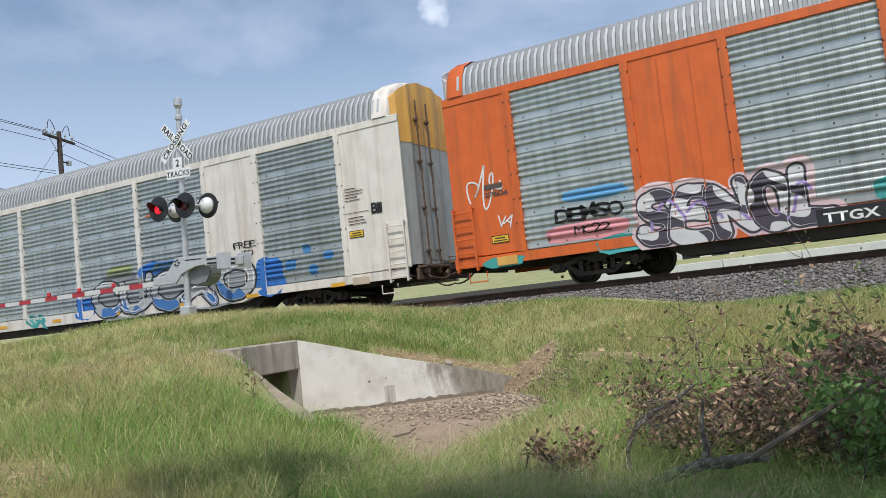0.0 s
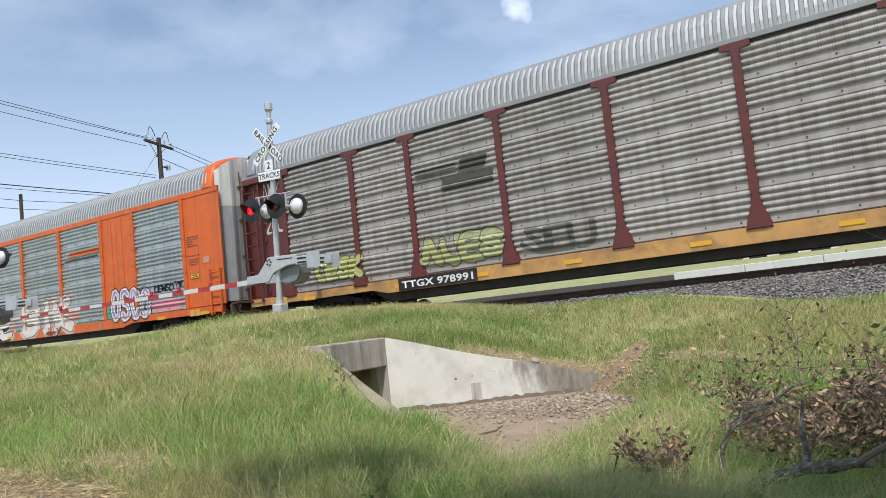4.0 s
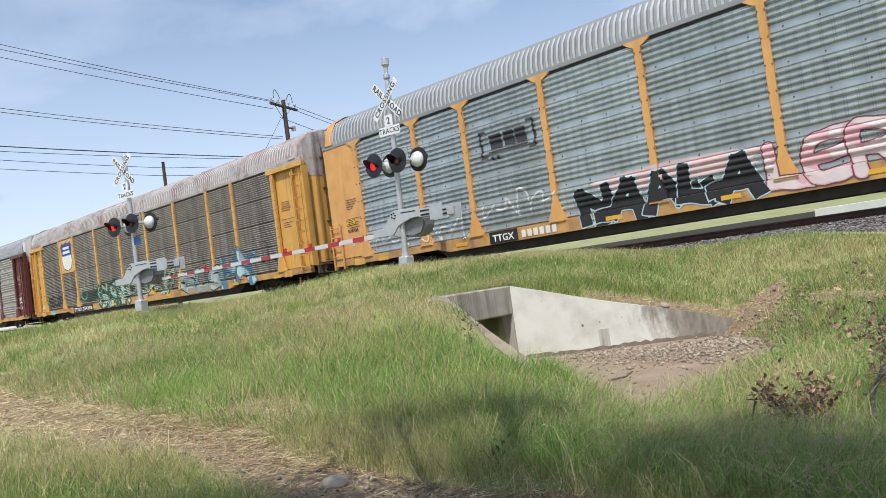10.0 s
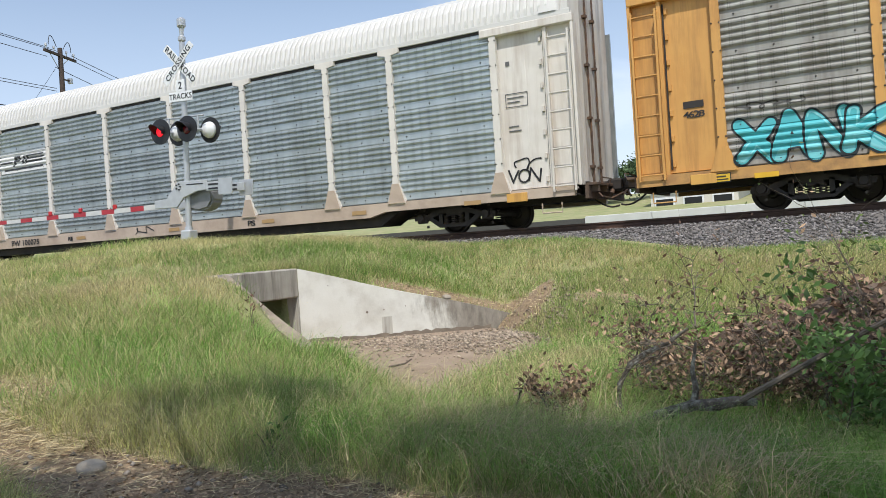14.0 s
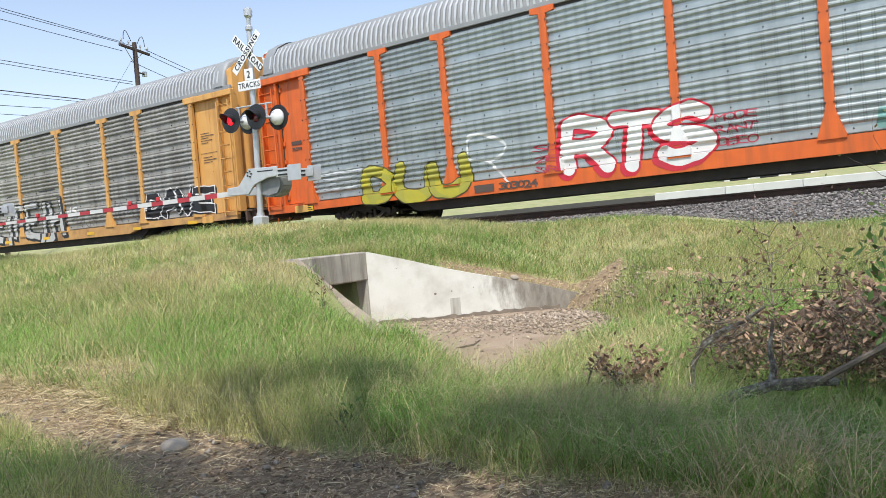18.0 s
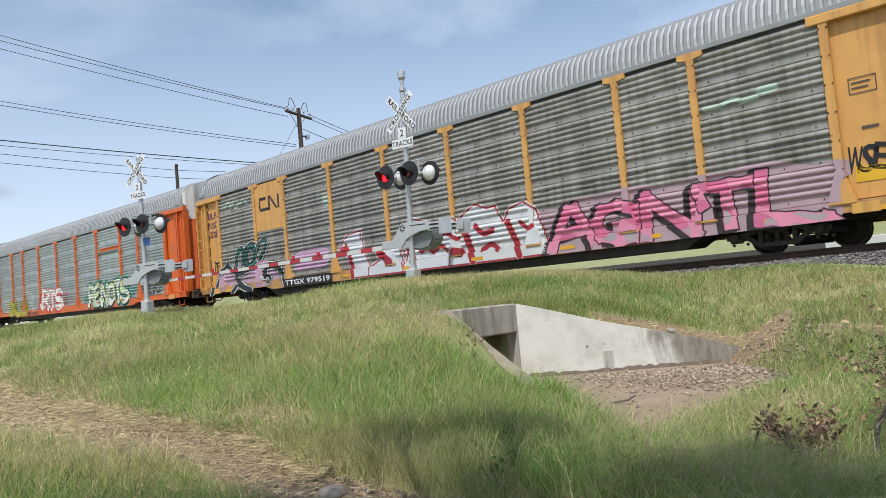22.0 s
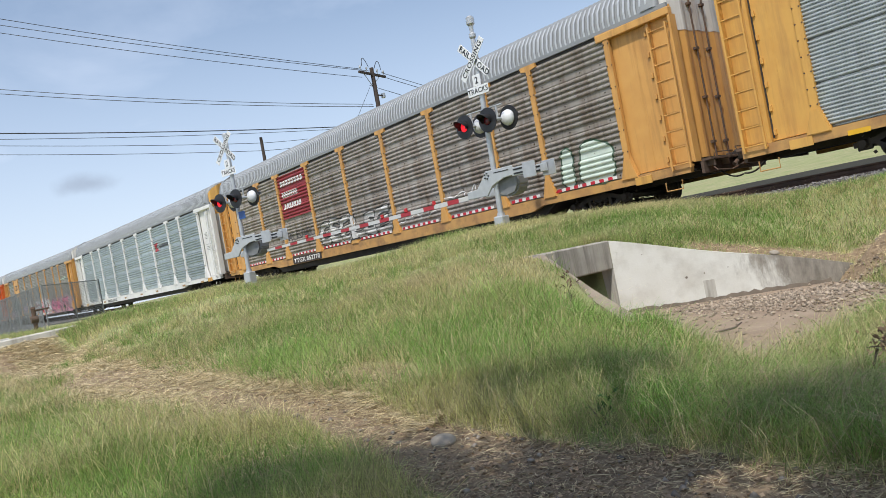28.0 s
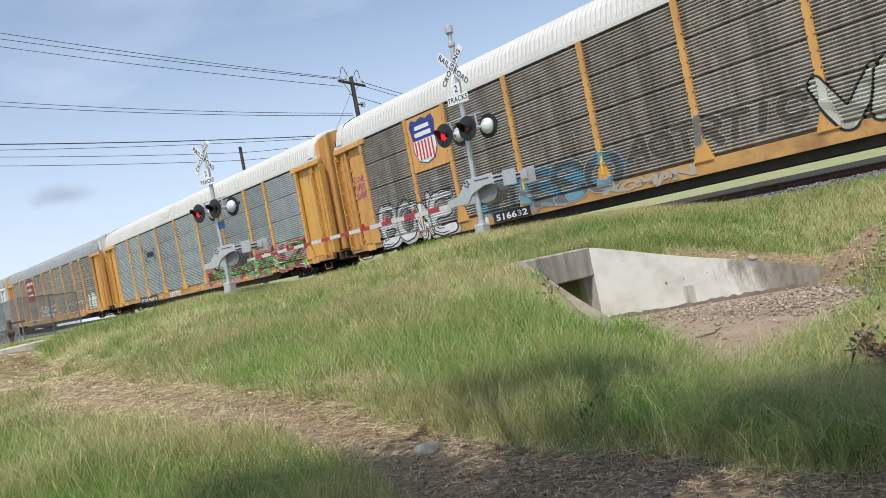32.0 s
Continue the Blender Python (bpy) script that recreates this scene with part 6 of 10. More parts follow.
def placard(car, spec, x, z, w=0.44, h=0.18):
    kind, feet, solid = spec
    decal(car, poly_mesh([rect(x, x + w, z, z + h)]), paint((0.02, 0.02, 0.02)), "placard", "yellow notice placard", 3, kind, feet, solid)
    decal(car, poly_mesh([rect(x + 0.018, x + w - 0.018, z + 0.018, z + h - 0.018)]), paint((0.72, 0.46, 0.03)), "placard", "yellow notice placard", 4, kind, feet, solid)
    decal(car, poly_mesh([rect(x + 0.05, x + w - 0.05, z + 0.045, z + 0.07), rect(x + 0.09, x + w - 0.09, z + 0.10, z + 0.13)]), paint((0.05, 0.04, 0.02)), "placard", "lines of small print", 5, kind, feet, solid)


def reflectors(car, spec, rgb=(0.72, 0.38, 0.03), xs=(2.2, 5.6, 8.1, 10.6, 13.5, 16.3, 19.2, 21.9, 24.8)):
    for x in xs:
        marks(car, spec, [(x, x + 0.44, 0.62, 0.72)], rgb, "reflector", "amber reflective strip")


def number(car, spec, text, x0, x1, rgb, back=None):
    kind, feet, solid = spec
    if back is not None:
        decal(car, poly_mesh([rect(x0 - 0.12, x1 + 0.12, 0.53, 0.85)]), paint(back), "number_board", "dark board behind the car number", 5, kind, feet, solid)
    me = text_mesh(text, 0.30, 0.0, 0.008, res=3, spacing=1.05)
    c = np.array([v.co[:2] for v in me.vertices])
    lo, hi = c.min(0), c.max(0)
    me.transform(Matrix.Translation(((x0 + x1) / 2, 0.675, 0)) @ Matrix.Diagonal(((x1 - x0) / (hi[0] - lo[0]), 0.19 / (hi[1] - lo[1]), 1, 1)) @ Matrix.Translation((-(lo[0] + hi[0]) / 2, -(lo[1] + hi[1]) / 2, 0)))
    decal(car, me, paint(rgb), "car_number", "stencilled car number", 7, kind, feet, solid)


def shield(car, spec, x, z, w, h, lower):
    """A two-part emblem in plain colours."""
    kind, feet, solid = spec
    def out(s):
        return [(x + w * a * s, z + h * b * s) for a, b in ((-0.5, 0.36), (-0.40, 0.50), (-0.2, 0.44), (0, 0.50), (0.2, 0.44), (0.40, 0.50), (0.5, 0.36), (0.44, 0.1), (0.46, -0.2), (0.32, -0.42), (0, -0.5), (-0.32, -0.42), (-0.46, -0.2), (-0.44, 0.1))]
    decal(car, poly_mesh([out(1.06)]), paint((0.03, 0.05, 0.2)), "emblem", "shield emblem", 3, kind, feet, solid)
    decal(car, poly_mesh([out(1.0)]), paint((0.78, 0.77, 0.74)), "emblem", "white lower field of the shield", 4, kind, feet, solid)
    top = [(x + w * a, z + h * b) for a, b in ((-0.5, 0.36), (-0.40, 0.50), (-0.2, 0.44), (0, 0.50), (0.2, 0.44), (0.40, 0.50), (0.5, 0.36), (0.45, 0.04), (-0.45, 0.04))]
    decal(car, poly_mesh([top]), paint((0.02, 0.05, 0.26)), "emblem", "blue upper field of the shield", 5, kind, feet, solid)
    bars = [rect(x - w * 0.30, x + w * 0.30, z + h * 0.27, z + h * 0.36), rect(x - w * 0.34, x + w * 0.34, z + h * 0.11, z + h * 0.21)]
    decal(car, poly_mesh(bars), paint((0.78, 0.77, 0.74)), "emblem", "white bars of an emblem", 6, kind, feet, solid)
    if lower:
        st = [rect(x + w * (-0.40 + 0.135 * k), x + w * (-0.335 + 0.135 * k), z - h * (0.30 if k in (0, 6) else 0.42), z + h * 0.02) for k in range(7) if k != 6]
        decal(car, poly_mesh(st), paint((0.6, 0.04, 0.05)), "emblem", "red stripes of the shield", 5, kind, feet, solid)


def bars(car, spec, items, rgb, layer=4, label="plain bars of an emblem"):
    kind, feet, solid = spec
    for i in items:
        decal(car, poly_mesh([rect(*i)]), paint(rgb), "emblem", label, layer, kind, feet, solid)

LEAD, PITCH = -8.485, 28.58           # left end of the second car at the start; length over couplers
CARS = {}


def add_car(k, label, **kw):
    car, spec = car_carrier(**kw)
    tagged(car, label, "rail car", group="cars of the passing train")
    CARS[k] = (car, spec)
    return car, spec


add_car(1, "white car carrier with grey sheeting and blue graffiti", body="white", sheet="galv", roof="roof_grey", sill="white", door="galv_plain", feet=False, solid_bays=(1, 7), cap="white", tall_ladder=False, door_top="gold")
add_car(2, "orange car carrier with grey sheeting and white graffiti", body="orange", sheet="galv", roof="roof_grey", sill="orange", door="galv_plain", feet=False, solid_bays=(1, 7), cap="orange", tall_ladder=False, door_top="whitedoor")
add_car(3, "maroon car carrier with pale grey dirty sheeting", body="maroon", sheet="galv_pink", roof="roof_grey", sill="sill_gold", door="maroon", kind="A", feet=True, door_top="whitedoor")
add_car(4, "yellow car carrier with brown weathered sheeting and rusty roof", body="gold", sheet="galv_brown", roof="roof_rust", sill="sill_gold", door="gold", kind="B", feet=True, half_bay=1, cap="roof_rust", door_top="roof_rust")
add_car(5, "faded yellow car carrier with grey sheeting", body="peach", sheet="galv", roof="roof_grey", sill="sill_gold", door="galv_plain", cap_style="T", cap="peach", tall_ladder=False, door_top="gold")
add_car(6, "white car carrier with grey sheeting and white roof", body="white", sheet="galv", roof="roof_white", sill="beige", door="whitedoor", foot="beige")
add_car(7, "yellow car carrier with dirty grey sheeting and turquoise graffiti", body="yellow", sheet="galv_dirty", roof="roof_grey", sill="sill_gold", door="yellow")
add_car(8, "orange car carrier with grey sheeting and red and green graffiti", body="orange", sheet="galv", roof="roof_grey", sill="orange", door="orange", door_top="whitedoor")
add_car(9, "yellow car carrier with dirty grey sheeting and pink graffiti", body="yellow", sheet="galv_dirty", roof="roof_grey", sill="sill_gold", door="yellow", half_bay=1, door_top="whitedoor")
add_car(10, "white car carrier with clean bright sheeting", body="cleanwhite", sheet="galv_green", roof="roof_grey", sill="cleanwhite", door="whitedoor", door_top="gold")
add_car(11, "yellow car carrier with rust-streaked grey sheeting and a red sign", body="yellow", sheet="galv_rusty", roof="roof_grey", sill="sill_gold", door="yellow", door_top="whitedoor")
add_car(12, "yellow car carrier with grey sheeting and white roof", body="gold", sheet="galv_fine", roof="roof_white", sill="sill_gold", door="yellow", kind="B")
add_car(13, "yellow car carrier with brown weathered sheeting and white roof", body="yellow", sheet="galv_brown", roof="roof_white", sill="sill_gold", door="yellow", kind="B", half_bay=1)

# ---- paint, lettering and emblems on the cars ----
BLACK, WHITE, GREY = (0.012, 0.012, 0.014), (0.74, 0.73, 0.71), (0.33, 0.34, 0.35)
BLUE, CYAN, PINK, ROSE = (0.03, 0.16, 0.50), (0.10, 0.52, 0.56), (0.70, 0.30, 0.34), (0.62, 0.07, 0.20)
PURPLE, TEAL, LIME, YEL, RED = (0.24, 0.17, 0.45), (0.05, 0.33, 0.32), (0.33, 0.52, 0.20), (0.62, 0.50, 0.03), (0.52, 0.02, 0.04)
STENCIL = (0.09, 0.06, 0.05)


def side(k):
    return CARS[k]


def patches(k, items, rgb, seed=1, label="patch of sprayed colour"):
    car, spec = side(k)
    for i, (x0, x1, z0, z1) in enumerate(items):
        decal(car, cloud_mesh(x0, x1, z0, z1, seed + i, 7), paint(rgb), "graffiti", label, 0, spec[0], spec[1], spec[2])


def tag(k, letters, x0, x1, z0, z1, rgb, wild=14, bold=0.0, seed=1, label="thin scrawled tag"):
    car, spec = side(k)
    decal(car, word_mesh(letters, x0, x1, z0, z1, bold, wild, seed), paint(rgb), "tag", label, 3, spec[0], spec[1], spec[2])


def scrawl(k, x0, x1, z0, z1, rgb, seed, n=7, r=0.018, label="scrawled spray line"):
    """A looping spray line, drawn as a flat ribbon."""
    rng = random.Random(seed)
    car, spec = side(k)
    pts = []
    for i in range(n * 10):
        u = i / (n * 10 - 1)
        pts.append(((x0 + (x1 - x0) * u + 0.10 * math.sin(u * n * 6.3 + seed)), (z0 + z1) / 2 + (z1 - z0) / 2 * math.sin(u * n * 5.1 + seed * 1.7) * (0.6 + 0.4 * math.sin(u * 9 + seed))))
    polys = []
    for (ax, az), (bx, bz) in zip(pts, pts[1:]):
        d = Vector((bx - ax, bz - az))
        if d.length < 1e-5:
            continue
        d.normalize()
        o = Vector((-d.y, d.x)) * r
        polys.append([(ax + o.x, az + o.y), (ax - o.x, az - o.y), (bx - o.x, bz - o.y), (bx + o.x, bz + o.y)])
    decal(car, poly_mesh(polys), paint(rgb), "tag", label, 3, spec[0], spec[1], spec[2])


# ---- hand-drawn lettering: strokes with a width, cut out of a fine grid on the car's side ----
STROKES = {
    "A": [[(0, 0), (.42, 1), (.58, 1), (1, 0)], [(.2, .34), (.8, .34)]],
    "B": [[(0, 0), (0, 1), (.65, 1), (.9, .78), (.65, .54), (0, .54)], [(.65, .54), (1, .27), (.7, 0), (0, 0)]],
    "C": [[(1, .8), (.7, 1), (.25, .95), (0, .5), (.25, .05), (.7, 0), (1, .2)]],
    "D": [[(.05, 0), (.05, 1), (.6, .95), (1, .5), (.6, .05), (.05, 0)]],
    "E": [[(1, 1), (0, .95), (0, .05), (1, 0)], [(0, .5), (.8, .52)]],
    "F": [[(1, 1), (0, .95), (0, 0)], [(0, .5), (.8, .52)]],
    "G": [[(1, .85), (.65, 1), (.2, .92), (0, .5), (.2, .06), (.7, 0), (1, .15), (1, .45), (.6, .45)]],
    "H": [[(0, 0), (0, 1)], [(1, 0), (1, 1)], [(0, .5), (1, .5)]],
    "I": [[(.5, 0), (.5, 1)]],
    "K": [[(0, 0), (0, 1)], [(1, 1), (.08, .45), (1, 0)]],
    "L": [[(0, 1), (0, .03), (1, 0)]],
    "N": [[(0, 0), (0, 1), (1, 0), (1, 1)]],
    "O": [[(.5, 1), (.12, .85), (0, .5), (.12, .15), (.5, 0), (.88, .15), (1, .5), (.88, .85), (.5, 1)]],
    "R": [[(0, 0), (0, 1), (.65, 1), (.95, .78), (.65, .5), (0, .5)], [(.5, .5), (1, 0)]],
    "S": [[(1, .85), (.7, 1), (.2, .95), (0, .75), (.25, .55), (.75, .45), (1, .25), (.75, .03), (.25, 0), (0, .15)]],
    "T": [[(0, 1), (1, 1)], [(.5, 1), (.5, 0)]],
    "U": [[(0, 1), (0, .25), (.3, 0), (.7, 0), (1, .25), (1, 1)]],
    "V": [[(0, 1), (.5, 0), (1, 1)]],
    "W": [[(0, 1), (.25, 0), (.5, .8), (.75, 0), (1, 1)]],
    "X": [[(0, 0), (1, 1)], [(0, 1), (1, 0)]],
    "Z": [[(0, 1), (1, 1), (0, 0), (1, 0)]],
    "*": [[(.5, .5), (.5, 1)], [(.5, .5), (1, .62)], [(.5, .5), (.8, 0)], [(.5, .5), (.2, 0)], [(.5, .5), (0, .62)]],
    "<": [[(1, .9), (.1, .5), (.55, .45), (.1, .1)]],
    ">": [[(0, 1), (.8, .7), (.3, .45), (1, .05)], [(.3, .45), (0, .05)]],
    "M": [[(0, 0), (.1, 1), (.5, .4), (.9, 1), (1, 0)]],
    "Y": [[(0, 1), (.5, .5), (1, 1)], [(.5, .5), (.5, 0)]],
}
STEP = 0.022


def side_grid(x0, x1, z0, z1, spec):
    """Grid lines over a patch of the side: they also follow the ridges of the sheet and the edges of the posts."""
    kind, feet, _ = spec
    zs = set(np.round(np.arange(z0, z1 + STEP, STEP), 4)) | {round(p[0], 4) for p in PROFILE[kind] if z0 < p[0] < z1} | ({0.858, 0.862} if z0 < 0.86 < z1 else set())
    xs, brk = set(np.round(np.arange(x0, x1 + STEP, STEP), 4)), set()
    for p in POSTS:
        for w in (-0.087, -0.083, 0.083, 0.087):
            if x0 < p + w < x1:
                xs.add(round(p + w, 4)); brk.add(round(p + w, 4))
        brk |= {x for x in xs if feet and abs(x - p) < 0.29}
    xs, zs = np.array(sorted(xs)), np.array(sorted(zs))
    return xs, zs, np.array([x in brk for x in np.round(xs, 4)])


def side_skin(car, spec, xs, zs, brk, F, rgb, layer, label, name="graffiti"):
    """The part of the grid where F is below zero, as a thin skin of paint."""
    kind, feet, solid = spec
    inn = F < 0
    c = inn[:-1, :-1].astype(int) + inn[:-1, 1:] + inn[1:, :-1] + inn[1:, 1:]
    verts, index, faces = [], {}, []

    def vert(key, x, z):
        if key not in index:
            index[key] = len(verts)
            verts.append((x, z))
        return index[key]

    for j in range(len(zs) - 1):
        row = c[j]
        i = 0
        hit = np.nonzero(row)[0]
        k = 0
        while k < len(hit):
            i = hit[k]
            if row[i] == 4:
                e = i + 1
                while e < len(xs) - 1 and row[e] == 4 and not brk[e]:
                    e += 1
                faces.append([vert((i, j), xs[i], zs[j]), vert((e, j), xs[e], zs[j]), vert((e, j + 1), xs[e], zs[j + 1]), vert((i, j + 1), xs[i], zs[j + 1])])
                while k < len(hit) and hit[k] < e:
                    k += 1
                continue
            k += 1
            poly = []
            cor = ((i, j), (i + 1, j), (i + 1, j + 1), (i, j + 1))
            for a, b in zip(cor, cor[1:] + cor[:1]):
                fa, fb = F[a[1], a[0]], F[b[1], b[0]]
                if fa < 0:
                    poly.append(vert(a, xs[a[0]], zs[a[1]]))
                if (fa < 0) != (fb < 0):
                    t = fa / (fa - fb)
                    q = (a, b) if a < b else (b, a)
                    poly.append(vert(q, xs[a[0]] + (xs[b[0]] - xs[a[0]]) * t, zs[a[1]] + (zs[b[1]] - zs[a[1]]) * t))
            if len(poly) > 2:
                faces.append(poly)
    if not faces:
        return
    V = np.array(verts)
    pr = PROFILE[kind]
    y = np.interp(V[:, 1], [p[0] for p in pr], [p[1] for p in pr])
    y = np.where((V[:, 0] < POSTS[0]) | (V[:, 0] > POSTS[-1]), Y_SOLID + np.where((V[:, 0] > 0.6) & (V[:, 0] < 26.56), RECESS.get(car.name, 0.0), 0.0), y)
    for a, b, za, zb in solid:
        m = (V[:, 0] > a) & (V[:, 0] < b) & (V[:, 1] > za) & (V[:, 1] < zb)
        y = np.where(m, np.minimum(y, Y_SOLID), y)
    for p in POSTS:
        w = np.where(V[:, 1] > 1.45, 0.085, 0.085 + (0.165 * np.clip((1.45 - V[:, 1]) / 0.5, 0, 1) if feet else 0.0))
        y = np.where(np.abs(V[:, 0] - p) < w, Y_POST - (np.where(V[:, 1] < 1.45, 0.03, 0) if feet else 0), y)
    y = np.where(V[:, 1] < 0.86, Y_SILL, y) - 0.0026 * (layer + 1)
    me = mesh_of(name, np.stack([V[:, 0] - HALF, y, V[:, 1]], 1), faces, (paint(rgb),))
    ob = part(name, me, None, car, label)
    if name == "graffiti_shading":
        tagged(ob, kind="stuff")


def seg_dist(X, Z, a, b, butt):
    dx, dz = b[0] - a[0], b[1] - a[1]
    L_ = math.hypot(dx, dz) or 1e-6
    u = ((X - a[0]) * dx + (Z - a[1]) * dz) / L_
    v = np.abs((X - a[0]) * dz - (Z - a[1]) * dx) / L_
    o = np.maximum(np.maximum(-u, u - L_), 0)
    return np.maximum(o, v) if butt else np.hypot(o, v)


def rounded(pts, n=5):
    """Points of a smooth curve through pts."""
    out = []
    for i in range(len(pts) - 1):
        p0, p1, p2, p3 = pts[max(i - 1, 0)], pts[i], pts[i + 1], pts[min(i + 2, len(pts) - 1)]
        for k in range(n):
            t = k / n
            out.append(tuple(0.5 * (2 * b + (c - a) * t + (2 * a - 5 * b + 4 * c - d) * t * t + (3 * b - a - 3 * c + d) * t ** 3) for a, b, c, d in zip(p0, p1, p2, p3)))
    return out + [pts[-1]]


def piece(k, letters, x0, x1, z0, z1, fill, line, r=0.13, o=0.045, halo=None, shadow=None, wild=7, seed=1, over=1.06, butt=False, tint=None, tints=(0.5, 0.2), shine=None,
          spikes=0, label="spray-painted graffiti lettering", second=None, layer=0, ground=None, inner=None):
    """A graffiti piece: bubble or block letters that overlap, with outline, shadow, halo, second tone and shine."""
    car, spec = side(k)
    rng = random.Random(seed)
    ex = r + o + 0.12 + (abs(shadow[0]) if shadow else 0)
    xs, zs, brk = side_grid(x0 - ex, x1 + ex, max(z0 - 0.12, 0.525), z1 + ex, spec)
    X, Z = np.meshgrid(xs, zs)
    # an unsteady hand
    wob = 0.016 * np.sin(5.1 * X + 2.3 * Z + seed) * np.cos(3.7 * Z - 2.9 * X) + 0.009 * np.sin(13 * X + 7 * Z)
    n = len(letters)
    w = (x1 - x0) / n
    F, O = np.full(X.shape, 9.0), np.full(X.shape, 9.0)
    S = np.full(X.shape, 9.0)
    alln = np.full(X.shape, 9.0)
    for i, ch in enumerate(letters):
        hz = (z1 - z0) * rng.uniform(0.9, 1.0)
        lw, lh = w * over - 2 * r * 0.92, max(hz - 2 * r, 0.2)
        cx, cz = x0 + w * (i + 0.5), (z0 + z1) / 2 + rng.uniform(-1, 1) * 0.04 * (z1 - z0)
        ang, sh = radians(rng.uniform(-wild, wild)), rng.uniform(-0.12, 0.12) * wild / 10
        d = np.full(X.shape, 9.0)
        strokes = [list(q) for q in STROKES[ch]]
        for _ in range(spikes):
            q = rng.choice(rng.choice(strokes))
            a = rng.uniform(0, 6.28)
            strokes.append([q, (q[0] + 0.55 * math.cos(a), q[1] + 0.42 * math.sin(a))])
        for q in strokes:
            q = [((px - 0.5) * lw + sh * (pz - 0.5) * lh, (pz - 0.5) * lh) for px, pz in q]
            q = [(cx + px * math.cos(ang) - pz * math.sin(ang), cz + px * math.sin(ang) + pz * math.cos(ang)) for px, pz in q]
            if not butt and len(q) > 3:
                q = rounded(q, 4)
            for a, b in zip(q, q[1:]):
                d = np.minimum(d, seg_dist(X, Z, a, b, butt))
        d = d + wob
        # heavier low down, as such letters are
        rr = r * (1.12 - 0.22 * (Z - z0) / (z1 - z0))
        F = np.minimum(np.maximum(F, (rr + o) - d), d - rr)
        O = np.minimum(O, d - rr - o)
        if shadow:
            jx, jz = int(round(shadow[0] / STEP)), int(round(shadow[1] / STEP))
            for f in (0.5, 1.0):
                S = np.minimum(S, np.roll(np.roll(d - rr - o, int(jx * f), 1), int(jz * f), 0))
        alln = np.minimum(alln, d)
    if ground is not None:
        gx, gz_ = (X - (x0 + x1) / 2) / ((x1 - x0) / 2 + 0.3), (Z - (z0 + z1) / 2) / ((z1 - z0) / 2 + 0.12)
        G = (gx ** 6 + gz_ ** 6) - 1 + 0.5 * np.sin(3.1 * X + 1.3 * seed) * np.sin(4.7 * Z + X)
        side_skin(car, spec, xs, zs, brk, G, ground, layer, label)
    if halo is not None:
        side_skin(car, spec, xs, zs, brk, O - 0.09 - 0.05 * np.sin(2.3 * X + seed), halo, layer + 1, label)
    if shadow:
        side_skin(car, spec, xs, zs, brk, S, shadow[2], layer + 2, label)
    if line is not None:
        side_skin(car, spec, xs, zs, brk, O, line, layer + 3, label)
    if fill is not None:
        side_skin(car, spec, xs, zs, brk, F, fill, layer + 4, label)
    if tint is not None:
        low = (Z - z0) / (z1 - z0) - tints[0] + tints[1] * np.sin(2.9 * X + 1.7 * seed) + 0.12 * np.sin(9 * X + 5 * Z)
        side_skin(car, spec, xs, zs, brk, np.maximum(F + 0.02, low * 0.3), tint, layer + 5, label, "graffiti_shading")
    if second is not None:
        blot = 0.34 - np.abs(np.sin(3.3 * X + seed) * np.sin(5.2 * Z + 2.1 * X + seed))
        side_skin(car, spec, xs, zs, brk, np.maximum(F + 0.012, -blot * 0.25), second, layer + 6, label, "graffiti_shading")
    if inner is not None:
        side_skin(car, spec, xs, zs, brk, np.maximum(alln - r * 0.30, F + 0.03), inner, layer + 6, label, "graffiti_shading")
    if shine is not None:
        band_ = np.abs(alln - r * 0.62) - 0.016
        side_skin(car, spec, xs, zs, brk, np.maximum(np.maximum(band_, F + 0.01), np.sin(2.1 * X + Z * 3 + seed) * 0.1), shine, layer + 7, label, "graffiti_shading")


def outline_shape(k, strokes, r, rgb, layer, label, box_):
    """A drawn figure: polylines ((x, z) points) swept with their own half widths."""
    car, spec = side(k)
    xs, zs, brk = side_grid(*box_, spec)
    X, Z = np.meshgrid(xs, zs)
    d = np.full(X.shape, 9.0)
    for pts, rr in strokes:
        q = rounded(pts, 5)
        for a, b in zip(q, q[1:]):
            d = np.minimum(d, seg_dist(X, Z, a, b, False) - rr)
    side_skin(car, spec, xs, zs, brk, d - r, rgb, layer, label)


def filled_shape(k, outlines, r, rgb, layer, label, box_):
    """Closed outlines ((x, z) points) filled with paint, grown by r."""
    car, spec = side(k)
    xs, zs, brk = side_grid(*box_, spec)
    X, Z = np.meshgrid(xs, zs)
    F = np.full(X.shape, 9.0)
    for pts in outlines:
        d, inside = np.full(X.shape, 9.0), np.zeros(X.shape, bool)
        for a, b in zip(pts, pts[1:] + pts[:1]):
            d = np.minimum(d, seg_dist(X, Z, a, b, False))
            if a[1] != b[1]:
                inside ^= ((a[1] > Z) != (b[1] > Z)) & (X < a[0] + (Z - a[1]) * (b[0] - a[0]) / (b[1] - a[1]))
        F = np.minimum(F, np.where(inside, -d, d))
    side_skin(car, spec, xs, zs, brk, F - r, rgb, layer, label)


